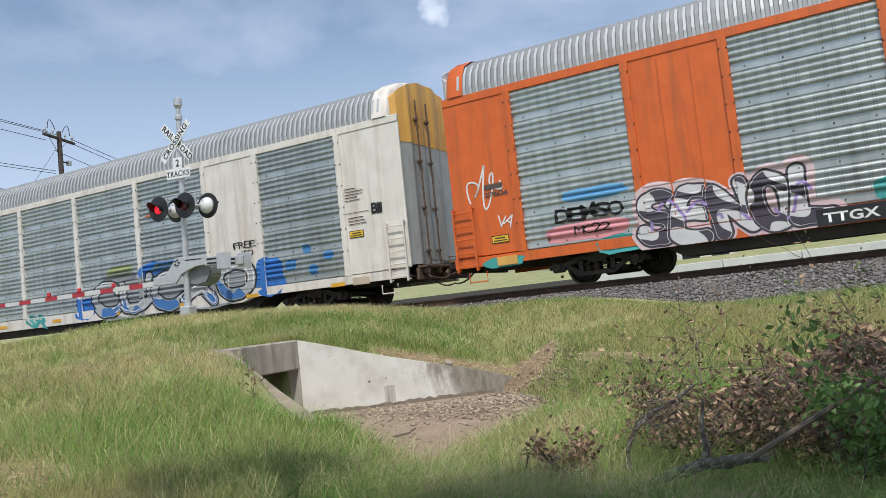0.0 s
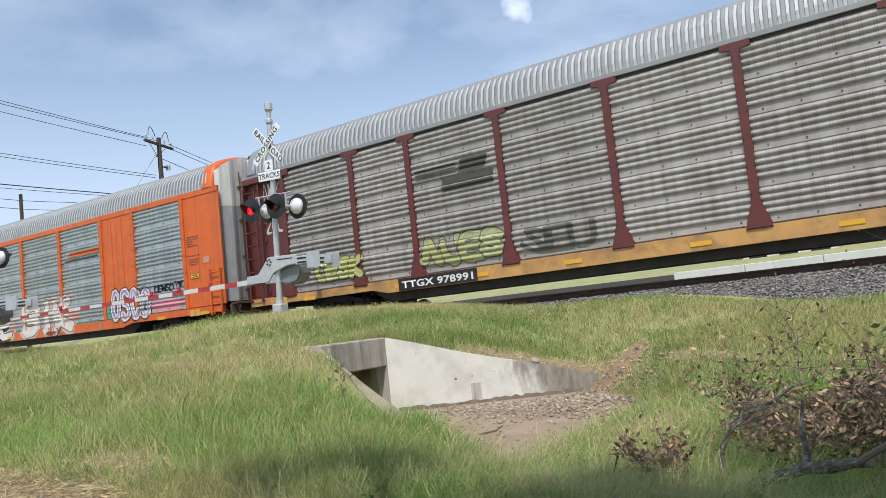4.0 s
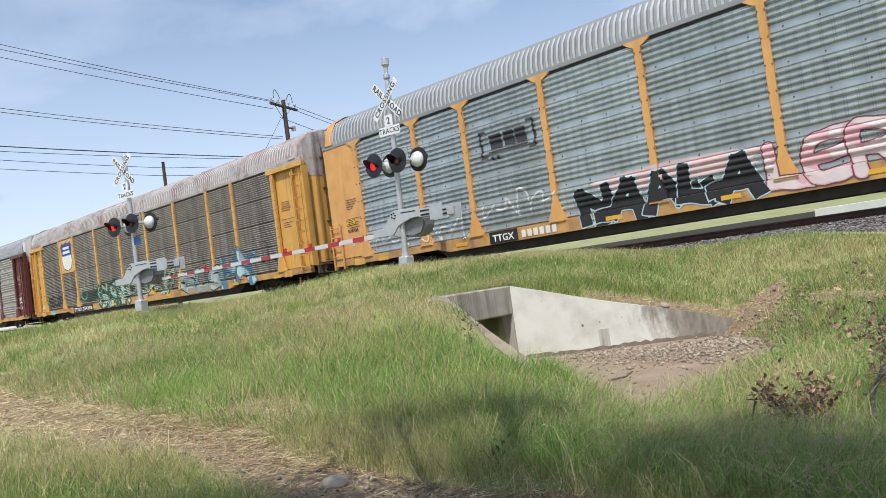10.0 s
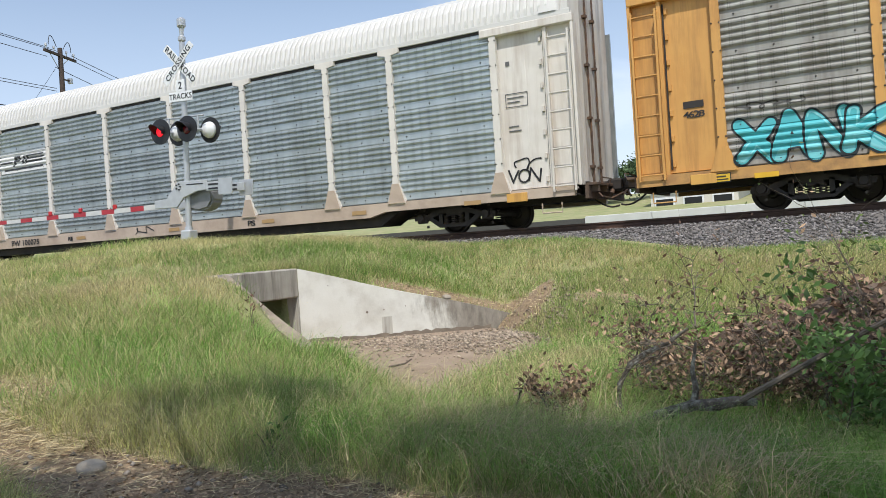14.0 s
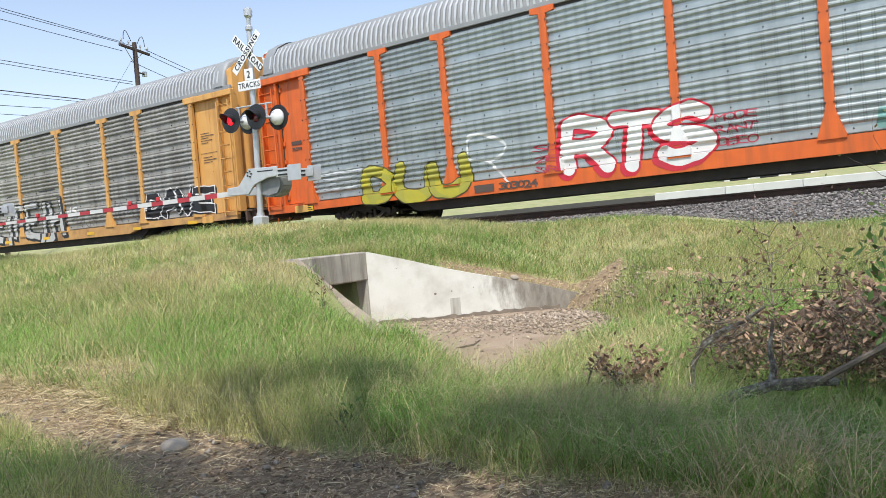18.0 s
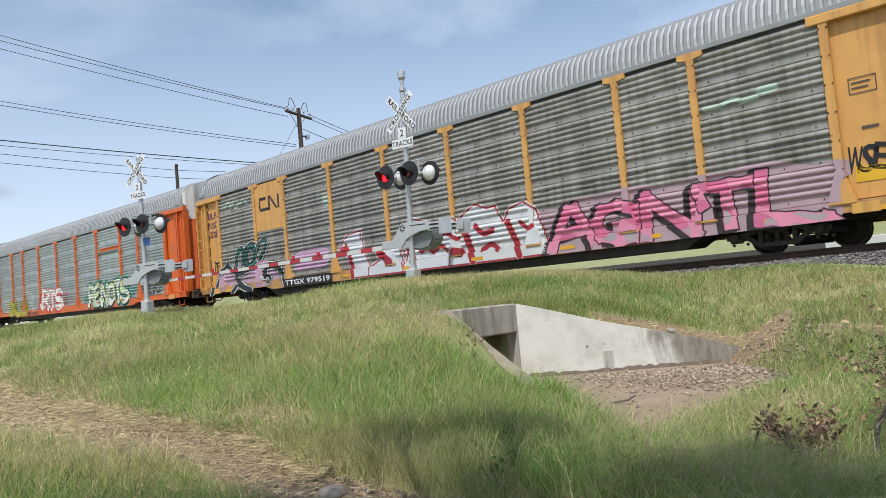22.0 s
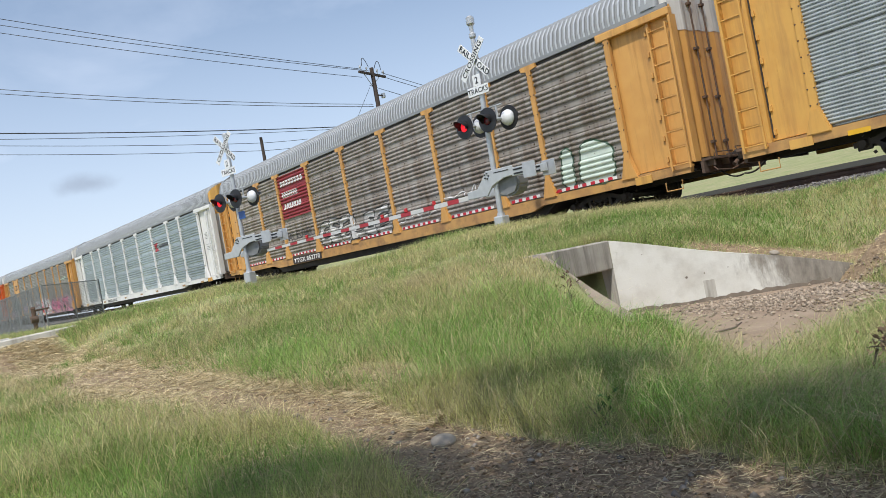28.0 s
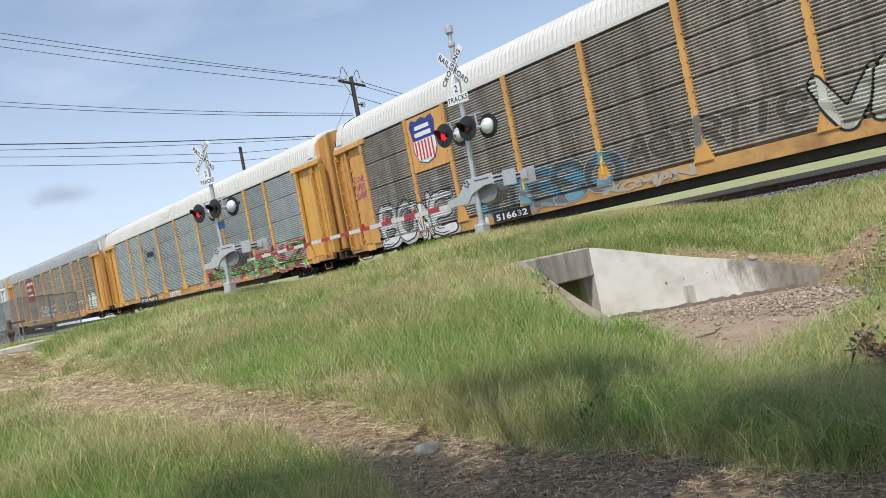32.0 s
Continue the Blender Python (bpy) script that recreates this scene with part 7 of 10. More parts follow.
# wild pieces that cannot be read are built from turned and overlapping strokes
# car 1
patches(1, [(15.2, 22.6, 0.42, 1.75), (15.9, 17.6, 1.55, 1.95), (19.4, 21.2, 1.5, 1.9)], (0.26, 0.28, 0.29), 31, "grey ground of a graffiti piece")
patches(1, [(16.2, 17.4, 1.75, 2.1), (18.2, 19.4, 1.65, 2.0)], (0.34, 0.40, 0.16), 35, "patch of yellow-green spray paint")
piece(1, "CUCXO", 15.5, 22.2, 0.6, 1.75, (0.40, 0.42, 0.43), BLACK, r=0.14, o=0.05, wild=12, seed=4, tint=(0.05, 0.17, 0.42), tints=(0.25, 0.2), shine=WHITE, label="grey bubble graffiti with black outline and blue tips")
patches(1, [(14.6, 15.6, 0.55, 1.3), (22.2, 23.3, 0.55, 1.7), (17.6, 19.4, 1.5, 2.05)], BLUE, 3, "patch of blue spray paint")
patches(1, [(23.3, 23.7, 1.2, 1.5), (24.1, 24.4, 1.0, 1.3), (24.6, 24.95, 1.35, 1.6), (23.9, 24.2, 1.6, 1.85)], (0.06, 0.22, 0.5), 5)
tag(1, "FREE", 21.55, 22.35, 2.0, 2.2, BLACK, 6)
tag(1, "TO", 21.85, 22.25, 1.78, 1.95, BLACK, 6)
tag(1, "BI", 26.25, 26.55, 2.32, 2.60, BLACK, 0, 0.012, label="stencilled letters")
placard(*side(1), 25.5, 1.80)
data_block(*side(1), 25.45, 3.05, STENCIL, 1)
reflectors(*side(1))
tag(1, "SR", 12.2, 13.2, 0.55, 0.9, TEAL, 30, 0.04, 8)
bars(*side(1), [(18.1, 20.4, 3.42, 3.50, 0.1)], (0.55, 0.12, 0.02))
# car 2
scrawl(2, 0.45, 1.25, 1.9, 3.05, WHITE, 3, 4, 0.02)
tag(2, "VA", 1.1, 1.5, 1.45, 1.75, WHITE, 40, 0.0, 3)
tag(2, "27604", 0.85, 1.42, 2.20, 2.32, STENCIL, 0, 0.003, label="stencilled number")
bars(*side(2), [(0.85, 1.32, 2.38, 2.50)], STENCIL, label="bar of a stencilled mark")
placard(*side(2), 0.9, 1.12)
patches(2, [(2.2, 4.2, 0.9, 1.35), (23.2, 25.2, 0.9, 1.3)], PINK, 7, "patch of pink spray paint")
patches(2, [(2.6, 4.2, 1.75, 2.05)], (0.12, 0.35, 0.62), 9, "patch of blue spray paint")
tag(2, "DEMSO", 2.5, 4.0, 1.35, 1.68, BLACK, 14, 0.01, 4)
tag(2, "MC22", 2.9, 3.7, 1.05, 1.25, BLACK, 10, 0.0, 4)
patches(2, [(0.6, 1.7, 0.55, 0.8), (3.3, 4.5, 0.52, 0.95), (8.6, 9.2, 0.86, 1.3), (13.8, 16.0, 0.5, 1.0), (18.2, 20.4, 0.55, 0.95), (20.7, 21.4, 0.75, 1.5)], TEAL, 11, "patch of teal spray paint")
piece(2, "SENOL", 4.35, 8.0, 0.55, 1.78, (0.62, 0.61, 0.62), (0.05, 0.045, 0.06), r=0.14, o=0.045, halo=(0.66, 0.50, 0.52), wild=10, seed=3, over=1.1, second=(0.06, 0.05, 0.07), label="white bubble graffiti with black and purple shading")

for i_ in range(4):
    scrawl(2, 4.55 + 0.8 * i_, 5.25 + 0.8 * i_, 0.75, 1.5, (0.32, 0.23, 0.50), i_ + 3, 1, 0.03, "purple stroke inside the letters")
piece(2, "BROKE", 9.3, 13.75, 0.58, 1.85, (0.66, 0.64, 0.62), (0.03, 0.03, 0.032), r=0.125, o=0.045, halo=(0.62, 0.42, 0.42), shadow=(-0.12, -0.08, (0.03, 0.03, 0.032)), wild=7, seed=6, over=1.12, label="white block graffiti with black shading")
piece(2, "SIK", 14.75, 18.3, 0.58, 1.98, (0.64, 0.61, 0.58), (0.08, 0.07, 0.07), r=0.19, o=0.03, halo=(0.60, 0.44, 0.42), wild=6, seed=5, over=1.14, second=(0.70, 0.67, 0.62), label="broad white graffiti with thin black outline")
bars(*side(2), [(16.55, 17.25, 0.62, 0.70), (16.85, 16.97, 0.55, 0.70), (17.3, 17.4, 0.55, 0.82, 0.3), (17.55, 17.65, 0.55, 0.82, -0.25)], (0.22, 0.05, 0.05), 7, "bars of a stencilled mark")
patches(2, [(18.0, 18.9, 1.0, 1.5), (12.6, 14.2, 0.9, 1.35)], (0.6, 0.33, 0.28), 5)
piece(2, "OSCO", 21.0, 23.3, 0.72, 1.9, (0.66, 0.65, 0.64), BLACK, r=0.12, o=0.04, wild=9, seed=2, inner=(0.36, 0.28, 0.52), label="white and purple bubble graffiti")
tag(2, "DEMSO", 23.55, 24.6, 1.55, 1.80, BLACK, 8, 0.006, 3)
tag(2, "TIC", 24.7, 25.2, 1.62, 1.86, BLACK, 12, 0.0, 6)
tag(2, "22", 24.8, 25.1, 1.38, 1.52, BLACK, 6, 0.0, 6)
number(*side(2), "TTGX 696220", 7.75, 9.8, WHITE, BLACK)
data_block(*side(2), 25.5, 3.2, STENCIL, 2)
placard(*side(2), 25.6, 1.82)
marks(*side(2), [(26.3, 26.6, 2.28, 2.48)], (0.55, 0.30, 0.18))
reflectors(*side(2), xs=(1.0, 10.3, 13.5, 17.2, 23.7, 26.0))
bars(*side(2), [(18.35, 20.4, 3.42, 3.58, 0.12)], (0.62, 0.12, 0.02)), bars(*side(2), [(18.1, 20.3, 3.26, 3.33, 0.1)], (0.06, 0.06, 0.065))
# car 3
for i, (z0, z1) in enumerate(((3.75, 4.3), (3.3, 3.68), (2.8, 3.2))):
    piece(3, ("NWK", "SH", "ZOL")[i], 0.72, 1.45, z0, z1, (0.50, 0.48, 0.47), None, r=0.024, o=0.02, wild=14, seed=i + 2, over=1.0, label="thick white spray tag")
piece(3, "CESK", 2.7, 4.5, 1.05, 1.72, (0.44, 0.45, 0.16), (0.10, 0.10, 0.06), r=0.10, o=0.028, wild=12, seed=6, over=1.15, shine=(0.62, 0.62, 0.36), label="yellow-green bubble graffiti with dark outline")
piece(3, "NUES", 6.65, 9.0, 1.02, 1.80, (0.40, 0.41, 0.20), (0.10, 0.10, 0.07), r=0.11, o=0.03, wild=12, seed=8, over=1.15, shine=(0.5, 0.5, 0.34), label="yellow-green bubble graffiti with dark outline")
number(*side(3), "TTGX 978991", 5.85, 8.1, WHITE, BLACK)
bars(*side(3), [(6.6, 7.9, 3.52, 3.56), (6.6, 7.9, 3.42, 3.46), (6.6, 7.9, 3.32, 3.36), (7.95, 8.75, 3.3, 3.62, 0.1), (7.4, 8.95, 3.08, 3.22), (7.4, 8.95, 2.88, 3.02)], (0.07, 0.065, 0.06))
marks(*side(3), [(0.72, 1.45, 1.42, 1.54)], (0.46, 0.42, 0.33))
bars(*side(3), [(0.82, 0.98, 1.66, 1.76)], (0.6, 0.56, 0.53), label="bar of a stencilled mark")
tag(3, "22819", 1.03, 1.42, 1.66, 1.76, (0.6, 0.56, 0.53), 0, 0.003, label="stencilled number")
marks(*side(3), [(25.55, 26.05, 3.0, 3.03), (25.55, 26.05, 3.25, 3.28), (25.55, 25.58, 3.0, 3.28), (26.02, 26.05, 3.0, 3.28), (25.62, 25.98, 3.18, 3.21), (25.62, 25.95, 3.08, 3.11), (25.7, 25.95, 2.78, 2.81), (25.6, 26.0, 2.2, 2.23), (25.6, 25.9, 2.12, 2.15), (25.5, 26.1, 1.62, 1.70)], (0.6, 0.55, 0.52))
tag(3, "3ER", 25.5, 26.1, 1.75, 1.98, WHITE, 30, 0.0, 3)
scrawl(3, 25.5, 26.2, 1.2, 1.5, WHITE, 5, 3, 0.014)
tag(3, "SEU", 9.6, 11.4, 1.0, 1.6, (0.12, 0.12, 0.11), 30, 0.02, 9)
reflectors(*side(3))
# car 4
shield(*side(4), 5.40, 3.62, 1.45, 1.5, False)
piece(4, "SECON", 2.05, 4.25, 1.05, 1.62, None, (0.05, 0.045, 0.04), r=0.03, o=0.02, wild=10, seed=4, over=1.0, label="dark outlined tag")
patches(4, [(6.6, 8.9, 0.95, 1.6), (8.3, 12.5, 0.9, 1.75)], (0.055, 0.095, 0.072), 4, "dark green sprayed patch")
piece(4, "O", 6.75, 7.5, 1.1, 1.8, None, (0.35, 0.55, 0.42), r=0.02, o=0.02, seed=2, label="pale green spray loop")
piece(4, "SKRNA", 9.2, 12.5, 0.6, 1.75, (0.52, 0.60, 0.50), (0.02, 0.07, 0.045), r=0.115, o=0.035, halo=(0.03, 0.09, 0.065), wild=14, seed=7, over=1.15, butt=True, spikes=1, second=(0.03, 0.12, 0.08), shine=(0.66, 0.72, 0.64), label="pale green wildstyle graffiti")
piece(4, "<><X<", 12.55, 17.2, 0.84, 1.72, (0.20, 0.20, 0.17), (0.58, 0.62, 0.52), r=0.15, o=0.035, shadow=(0.07, -0.07, (0.02, 0.045, 0.03)), wild=22, seed=9, over=1.12, butt=True, spikes=1, inner=(0.03, 0.07, 0.045), second=(0.46, 0.52, 0.42), label="spiky wildstyle graffiti in pale and dark green")
piece(4, "SUS", 17.9, 21.2, 0.62, 1.55, (0.42, 0.50, 0.50), (0.03, 0.035, 0.04), r=0.125, o=0.045, wild=12, seed=3, over=1.12, butt=True, second=(0.28, 0.36, 0.36), label="pale blue block graffiti")
piece(4, "HX", 21.2, 23.5, 0.6, 1.9, (0.27, 0.44, 0.52), (0.10, 0.16, 0.2), r=0.2, o=0.04, wild=14, seed=5, over=1.2, butt=True, tint=(0.46, 0.62, 0.64), tints=(0.6, 0.3), second=(0.10, 0.20, 0.30), label="blue angular graffiti")
tag(4, "MICHI", 23.8, 25.1, 1.28, 1.5, (0.05, 0.04, 0.035), 18, 0.0, 4)
number(*side(4), "TTGX 254398", 5.75, 8.1, WHITE, BLACK)
bars(*side(4), [(18.3, 20.2, 0.56, 0.80)], (0.35, 0.28, 0.20), label="bar of a stencilled mark")
patches(4, [(2.2, 3.0, 0.58, 0.84)], (0.2, 0.42, 0.5), 8)
tag(4, "SROKE", 0.7, 1.55, 1.02, 1.25, WHITE, 22, 0.01, 3)
marks(*side(4), [(1.40, 1.48, 1.2, 1.75), (25.95, 26.03, 1.1, 1.7)], (0.78, 0.46, 0.02), label="bright yellow strip")
data_block(*side(4), 25.6, 3.3, STENCIL, 5)
reflectors(*side(4), (0.72, 0.40, 0.03))
# car 5
scrawl(5, 2.0, 4.2, 0.95, 1.55, WHITE, 2, 6, 0.02), scrawl(5, 4.3, 6.1, 0.8, 1.55, WHITE, 6, 4, 0.025), scrawl(5, 6.7, 9.2, 1.1, 1.9, WHITE, 9, 6, 0.025)
patches(5, [(10.2, 14.6, 1.2, 1.72)], (0.62, 0.45, 0.45), 6, "patch of pale pink spray paint")
piece(5, "NAALA", 9.9, 14.4, 0.6, 1.6, (0.015, 0.015, 0.017), (0.42, 0.56, 0.62), r=0.15, o=0.03, wild=11, seed=7, over=1.12, butt=True, spikes=1, label="black spiky graffiti with pale edges")
piece(5, "LERANEK", 14.6, 20.3, 0.6, 1.72, (0.70, 0.40, 0.44), (0.16, 0.05, 0.07), r=0.125, o=0.028, wild=9, seed=4, over=1.2, tint=(0.70, 0.58, 0.58), tints=(0.35, 0.3), second=(0.72, 0.60, 0.60), label="pink and white bubble graffiti")
piece(5, "REDHOT", 20.75, 24.7, 0.62, 1.86, (0.72, 0.72, 0.71), (0.24, 0.24, 0.24), r=0.13, o=0.022, halo=(0.33, 0.335, 0.335), shadow=(0.04, -0.04, (0.22, 0.22, 0.22)), wild=7, seed=2, over=1.12, label="white bubble graffiti with grey shade")
piece(5, "*", 24.6, 25.7, 0.78, 1.62, (0.72, 0.72, 0.71), (0.19, 0.19, 0.19), r=0.13, o=0.035, seed=4, label="white sprayed star")
bars(*side(5), [(7.0 + 16.72 + 0.17 * i, 7.1 + 16.72 + 0.17 * i, 1.92, 2.08) for i in range(6)], (0.08, 0.08, 0.085), 7, "bars of a small tag")
bars(*side(5), [(18.65, 19.15, 0.72, 0.80), (18.86, 18.96, 0.58, 0.80), (19.25, 19.65, 0.72, 0.80), (19.4, 19.5, 0.58, 0.80), (19.75, 19.85, 0.58, 0.80, 0.28), (20.0, 20.1, 0.58, 0.80, -0.25)], (0.20, 0.05, 0.03), 7, "bars of a stencilled mark")

bars(*side(5), [(6.95, 7.02, 2.85, 3.62), (6.95, 7.18, 2.85, 2.92), (6.95, 7.18, 3.55, 3.62), (8.78, 8.85, 2.85, 3.62), (8.62, 8.85, 2.85, 2.92), (8.62, 8.85, 3.55, 3.62), (7.3, 7.72, 3.08, 3.46), (7.8, 8.15, 3.08, 3.46), (8.2, 8.55, 3.08, 3.46), (7.25, 8.6, 2.97, 3.02), (7.3, 7.4, 2.78, 2.88), (7.5, 7.6, 2.78, 2.88)], (0.05, 0.05, 0.055))
number(*side(5), "TTGX", 7.0, 7.75, WHITE, BLACK)
bars(*side(5), [(8.0 + 0.2 * i, 8.14 + 0.2 * i, 0.58, 0.77) for i in range(6)], WHITE, label="bars of a car number")

placard(*side(5), 0.78, 1.92)
tag(5, "B21736", 0.82, 1.32, 1.70, 1.80, STENCIL, 0, 0.002, label="stencilled number")
data_block(*side(5), 0.85, 2.75, STENCIL, 6)
scrawl(5, 0.8, 1.5, 1.2, 1.5, WHITE, 4, 3, 0.014)
decal(side(5)[0], poly_mesh([[(0.40 + 0.13 * math.cos(a), 1.42 + 0.13 * math.sin(a)) for a in np.linspace(0, 6.28, 18)[:-1]]]), paint((0.5, 0.05, 0.05)), "placard", "round red warning sign", 4, *side(5)[1])
decal(side(5)[0], poly_mesh([[(0.40 + 0.10 * math.cos(a), 1.42 + 0.10 * math.sin(a)) for a in np.linspace(0, 6.28, 18)[:-1]]]), paint(WHITE), "placard", "white field of a round sign", 5, *side(5)[1])
reflectors(*side(5))
# car 6
kind6 = side(6)[1]
decal(side(6)[0], poly_mesh([rect(6.55, 9.08, 3.08, 3.72)]), paint((0.80, 0.80, 0.79)), "emblem", "white sign panel", 3, *kind6)
bars(*side(6), [(6.6, 7.3, 3.40, 3.46), (7.3, 7.42, 3.28, 3.62, 0.12), (7.42, 7.68, 3.54, 3.62, 0.05), (7.6, 7.7, 3.44, 3.6, 0.03), (7.42, 7.68, 3.42, 3.48, 0.03), (7.75, 7.86, 3.32, 3.6, 0.14), (7.92, 8.02, 3.32, 3.6, 0.16), (8.0, 8.95, 3.56, 3.61, 0.03), (8.0, 8.9, 3.46, 3.51, 0.03), (8.0, 8.85, 3.36, 3.41, 0.03), (6.75, 8.85, 3.16, 3.22)], (0.05, 0.05, 0.055), 5)
number(*side(6), "PW 100075", 7.0, 8.5, BLACK)
tag(6, "R1", 10.0, 10.2, 0.60, 0.74, BLACK, 0, 0.004, label="stencilled letters"), tag(6, "PS", 17.7, 17.95, 0.58, 0.73, BLACK, 0, 0.004, label="stencilled letters")
reflectors(*side(6), (0.42, 0.27, 0.12), (2.2, 5.5, 10.4, 14.6, 18.2, 21.2, 24.4))
tag(6, "VON", 25.5, 26.3, 1.0, 1.35, BLACK, 20, 0.0, 3)
scrawl(6, 25.7, 26.3, 1.3, 1.7, BLACK, 3, 2, 0.016)
scrawl(6, 13.1, 13.9, 0.56, 0.84, BLACK, 7, 2, 0.014)
marks(*side(6), [(25.55, 26.1, 2.75, 2.77), (25.55, 26.1, 3.05, 3.07), (25.55, 25.57, 2.75, 3.07), (26.08, 26.1, 2.75, 3.07), (25.6, 26.0, 2.95, 2.98), (25.6, 25.9, 2.85, 2.88), (25.6, 25.85, 2.3, 2.33), (25.6, 25.9, 2.2, 2.23), (25.6, 25.7, 3.7, 3.8)], (0.12, 0.12, 0.12))
scrawl(6, 0.9, 1.5, 1.1, 1.6, (0.4, 0.10, 0.10), 5, 3, 0.014)
# car 7
piece(7, "XANK", 1.95, 4.5, 0.9, 1.85, (0.09, 0.50, 0.55), (0.012, 0.02, 0.025), r=0.115, o=0.04, wild=8, seed=4, over=1.2, shine=(0.25, 0.66, 0.70), tint=(0.20, 0.62, 0.66), tints=(0.3, 0.2), label="turquoise bubble graffiti with black outline")
scrawl(7, 2.0, 3.2, 1.95, 2.1, (0.06, 0.055, 0.05), 5, 5, 0.012)
piece(7, "OS", 4.75, 8.95, 0.55, 2.25, (0.66, 0.68, 0.67), (0.02, 0.035, 0.035), r=0.25, o=0.05, shadow=(0.09, -0.05, (0.03, 0.20, 0.21)), wild=6, seed=5, over=1.1, tint=(0.56, 0.57, 0.56), tints=(0.25, 0.15), label="large white bubble graffiti with teal and black")
number(*side(7), "TTGX", 6.95, 7.8, WHITE, (0.16, 0.12, 0.08))
bars(*side(7), [(8.1 + 0.2 * i, 8.24 + 0.2 * i, 0.58, 0.77) for i in range(6)], WHITE, label="bars of a car number")
piece(7, "EIFEIH", 12.6, 17.7, 0.6, 2.1, (0.48, 0.48, 0.47), (0.02, 0.02, 0.022), r=0.10, o=0.05, shadow=(0.10, -0.06, (0.02, 0.02, 0.022)), wild=12, seed=8, over=1.1, butt=True, spikes=1, label="grey and black angular graffiti")
piece(7, "DAVE", 22.75, 25.9, 0.98, 1.85, (0.016, 0.016, 0.018), WHITE, r=0.11, o=0.035, shadow=(0.07, -0.06, BLACK), wild=8, seed=4, over=1.2, butt=True, label="black block graffiti with white edge")
bars(*side(7), [(7.1, 8.6, 3.2, 3.55)], (0.55, 0.42, 0.05))
tag(7, "AS", 18.0, 18.6, 1.4, 1.7, WHITE, 14, 0.01, 2), scrawl(7, 20.8, 22.3, 0.95, 1.7, (0.1, 0.1, 0.1), 6, 6, 0.014)
scrawl(7, 17.9, 20.4, 0.9, 1.6, (0.12, 0.11, 0.11), 3, 7, 0.014)
data_block(*side(7), 25.6, 3.4, STENCIL, 8), placard(*side(7), 1.35, 0.60, 0.42, 0.18)
bars(*side(7), [(0.92, 1.32, 2.16, 2.30)], (0.03, 0.025, 0.022), label="bar of a stencilled mark")
tag(7, "4628", 0.92, 1.32, 1.96, 2.10, (0.03, 0.025, 0.022), 0, 0.006, label="stencilled number")
reflectors(*side(7), (0.75, 0.44, 0.03))
# car 8
for i in range(3):
    tag(8, ("SMASH", "ZEC", "SEK")[i], 2.1, 3.5, 1.5 - 0.2 * i, 1.66 - 0.2 * i, (0.5, 0.52, 0.52), 24, 0.012, i + 3)
piece(8, "DUU", 3.55, 6.9, 0.56, 1.62, (0.46, 0.41, 0.04), (0.07, 0.07, 0.03), r=0.155, o=0.03, wild=8, seed=3, over=1.1, second=(0.38, 0.36, 0.06), label="yellow bubble graffiti with black outline")
piece(8, "R", 6.95, 8.0, 0.75, 1.85, None, (0.70, 0.71, 0.71), r=0.012, o=0.022, seed=2, label="pale spray letter")
piece(8, "RTS", 9.5, 12.7, 0.68, 2.02, (0.74, 0.74, 0.73), (0.56, 0.02, 0.045), r=0.155, o=0.045, shadow=(-0.06, -0.06, (0.56, 0.02, 0.045)), wild=6, seed=3, over=1.14, label="white bubble graffiti with red outline")
for i in range(3):
    tag(8, ("MODE", "RANT", "GEEO")[i], 12.8, 13.6, 1.45 - 0.25 * i, 1.62 - 0.25 * i, (0.45, 0.05, 0.08), 14, 0.0, i + 4)
    tag(8, ("SO", "ZE", "SR")[i], 8.7, 9.4, 1.35 - 0.25 * i, 1.5 - 0.25 * i, (0.45, 0.05, 0.08), 24, 0.0, i + 6)
patches(8, [(15.6, 16.5, 0.85, 1.3), (21.1, 21.9, 0.85, 1.5), (21.7, 22.3, 1.1, 1.4)], (0.16, 0.33, 0.31), 3, "patch of teal spray paint")
piece(8, "RENOTS", 16.4, 21.3, 0.62, 1.9, (0.70, 0.72, 0.70), BLACK, r=0.135, o=0.045, halo=(0.10, 0.32, 0.29), shadow=(0.05, -0.06, BLACK), wild=8, seed=4, over=1.14, second=(0.52, 0.66, 0.36), label="white and green bubble graffiti")
piece(8, "UAEAS", 22.8, 24.6, 0.95, 1.68, None, (0.06, 0.06, 0.075), r=0.012, o=0.022, wild=5, seed=3, over=0.95, label="thin dark tag")
bars(*side(8), [(7.05, 7.6, 0.58, 0.76)], STENCIL, label="bar of a stencilled mark")
tag(8, "303024", 7.75, 8.75, 0.58, 0.76, STENCIL, 0, 0.006, label="stencilled car number")
bars(*side(8), [(18.1, 20.4, 3.42, 3.58, 0.12)], (0.62, 0.12, 0.02)), bars(*side(8), [(17.9, 20.3, 3.26, 3.33, 0.1)], (0.06, 0.06, 0.065))
bars(*side(8), [(0.95, 1.35, 2.55, 2.66)], STENCIL, label="bar of a stencilled mark")
tag(8, "25591", 0.95, 1.35, 2.38, 2.48, STENCIL, 0, 0.002, label="stencilled number")
placard(*side(8), 1.3, 0.60, 0.42, 0.18)
data_block(*side(8), 25.6, 3.0, (0.5, 0.3, 0.2), 4)
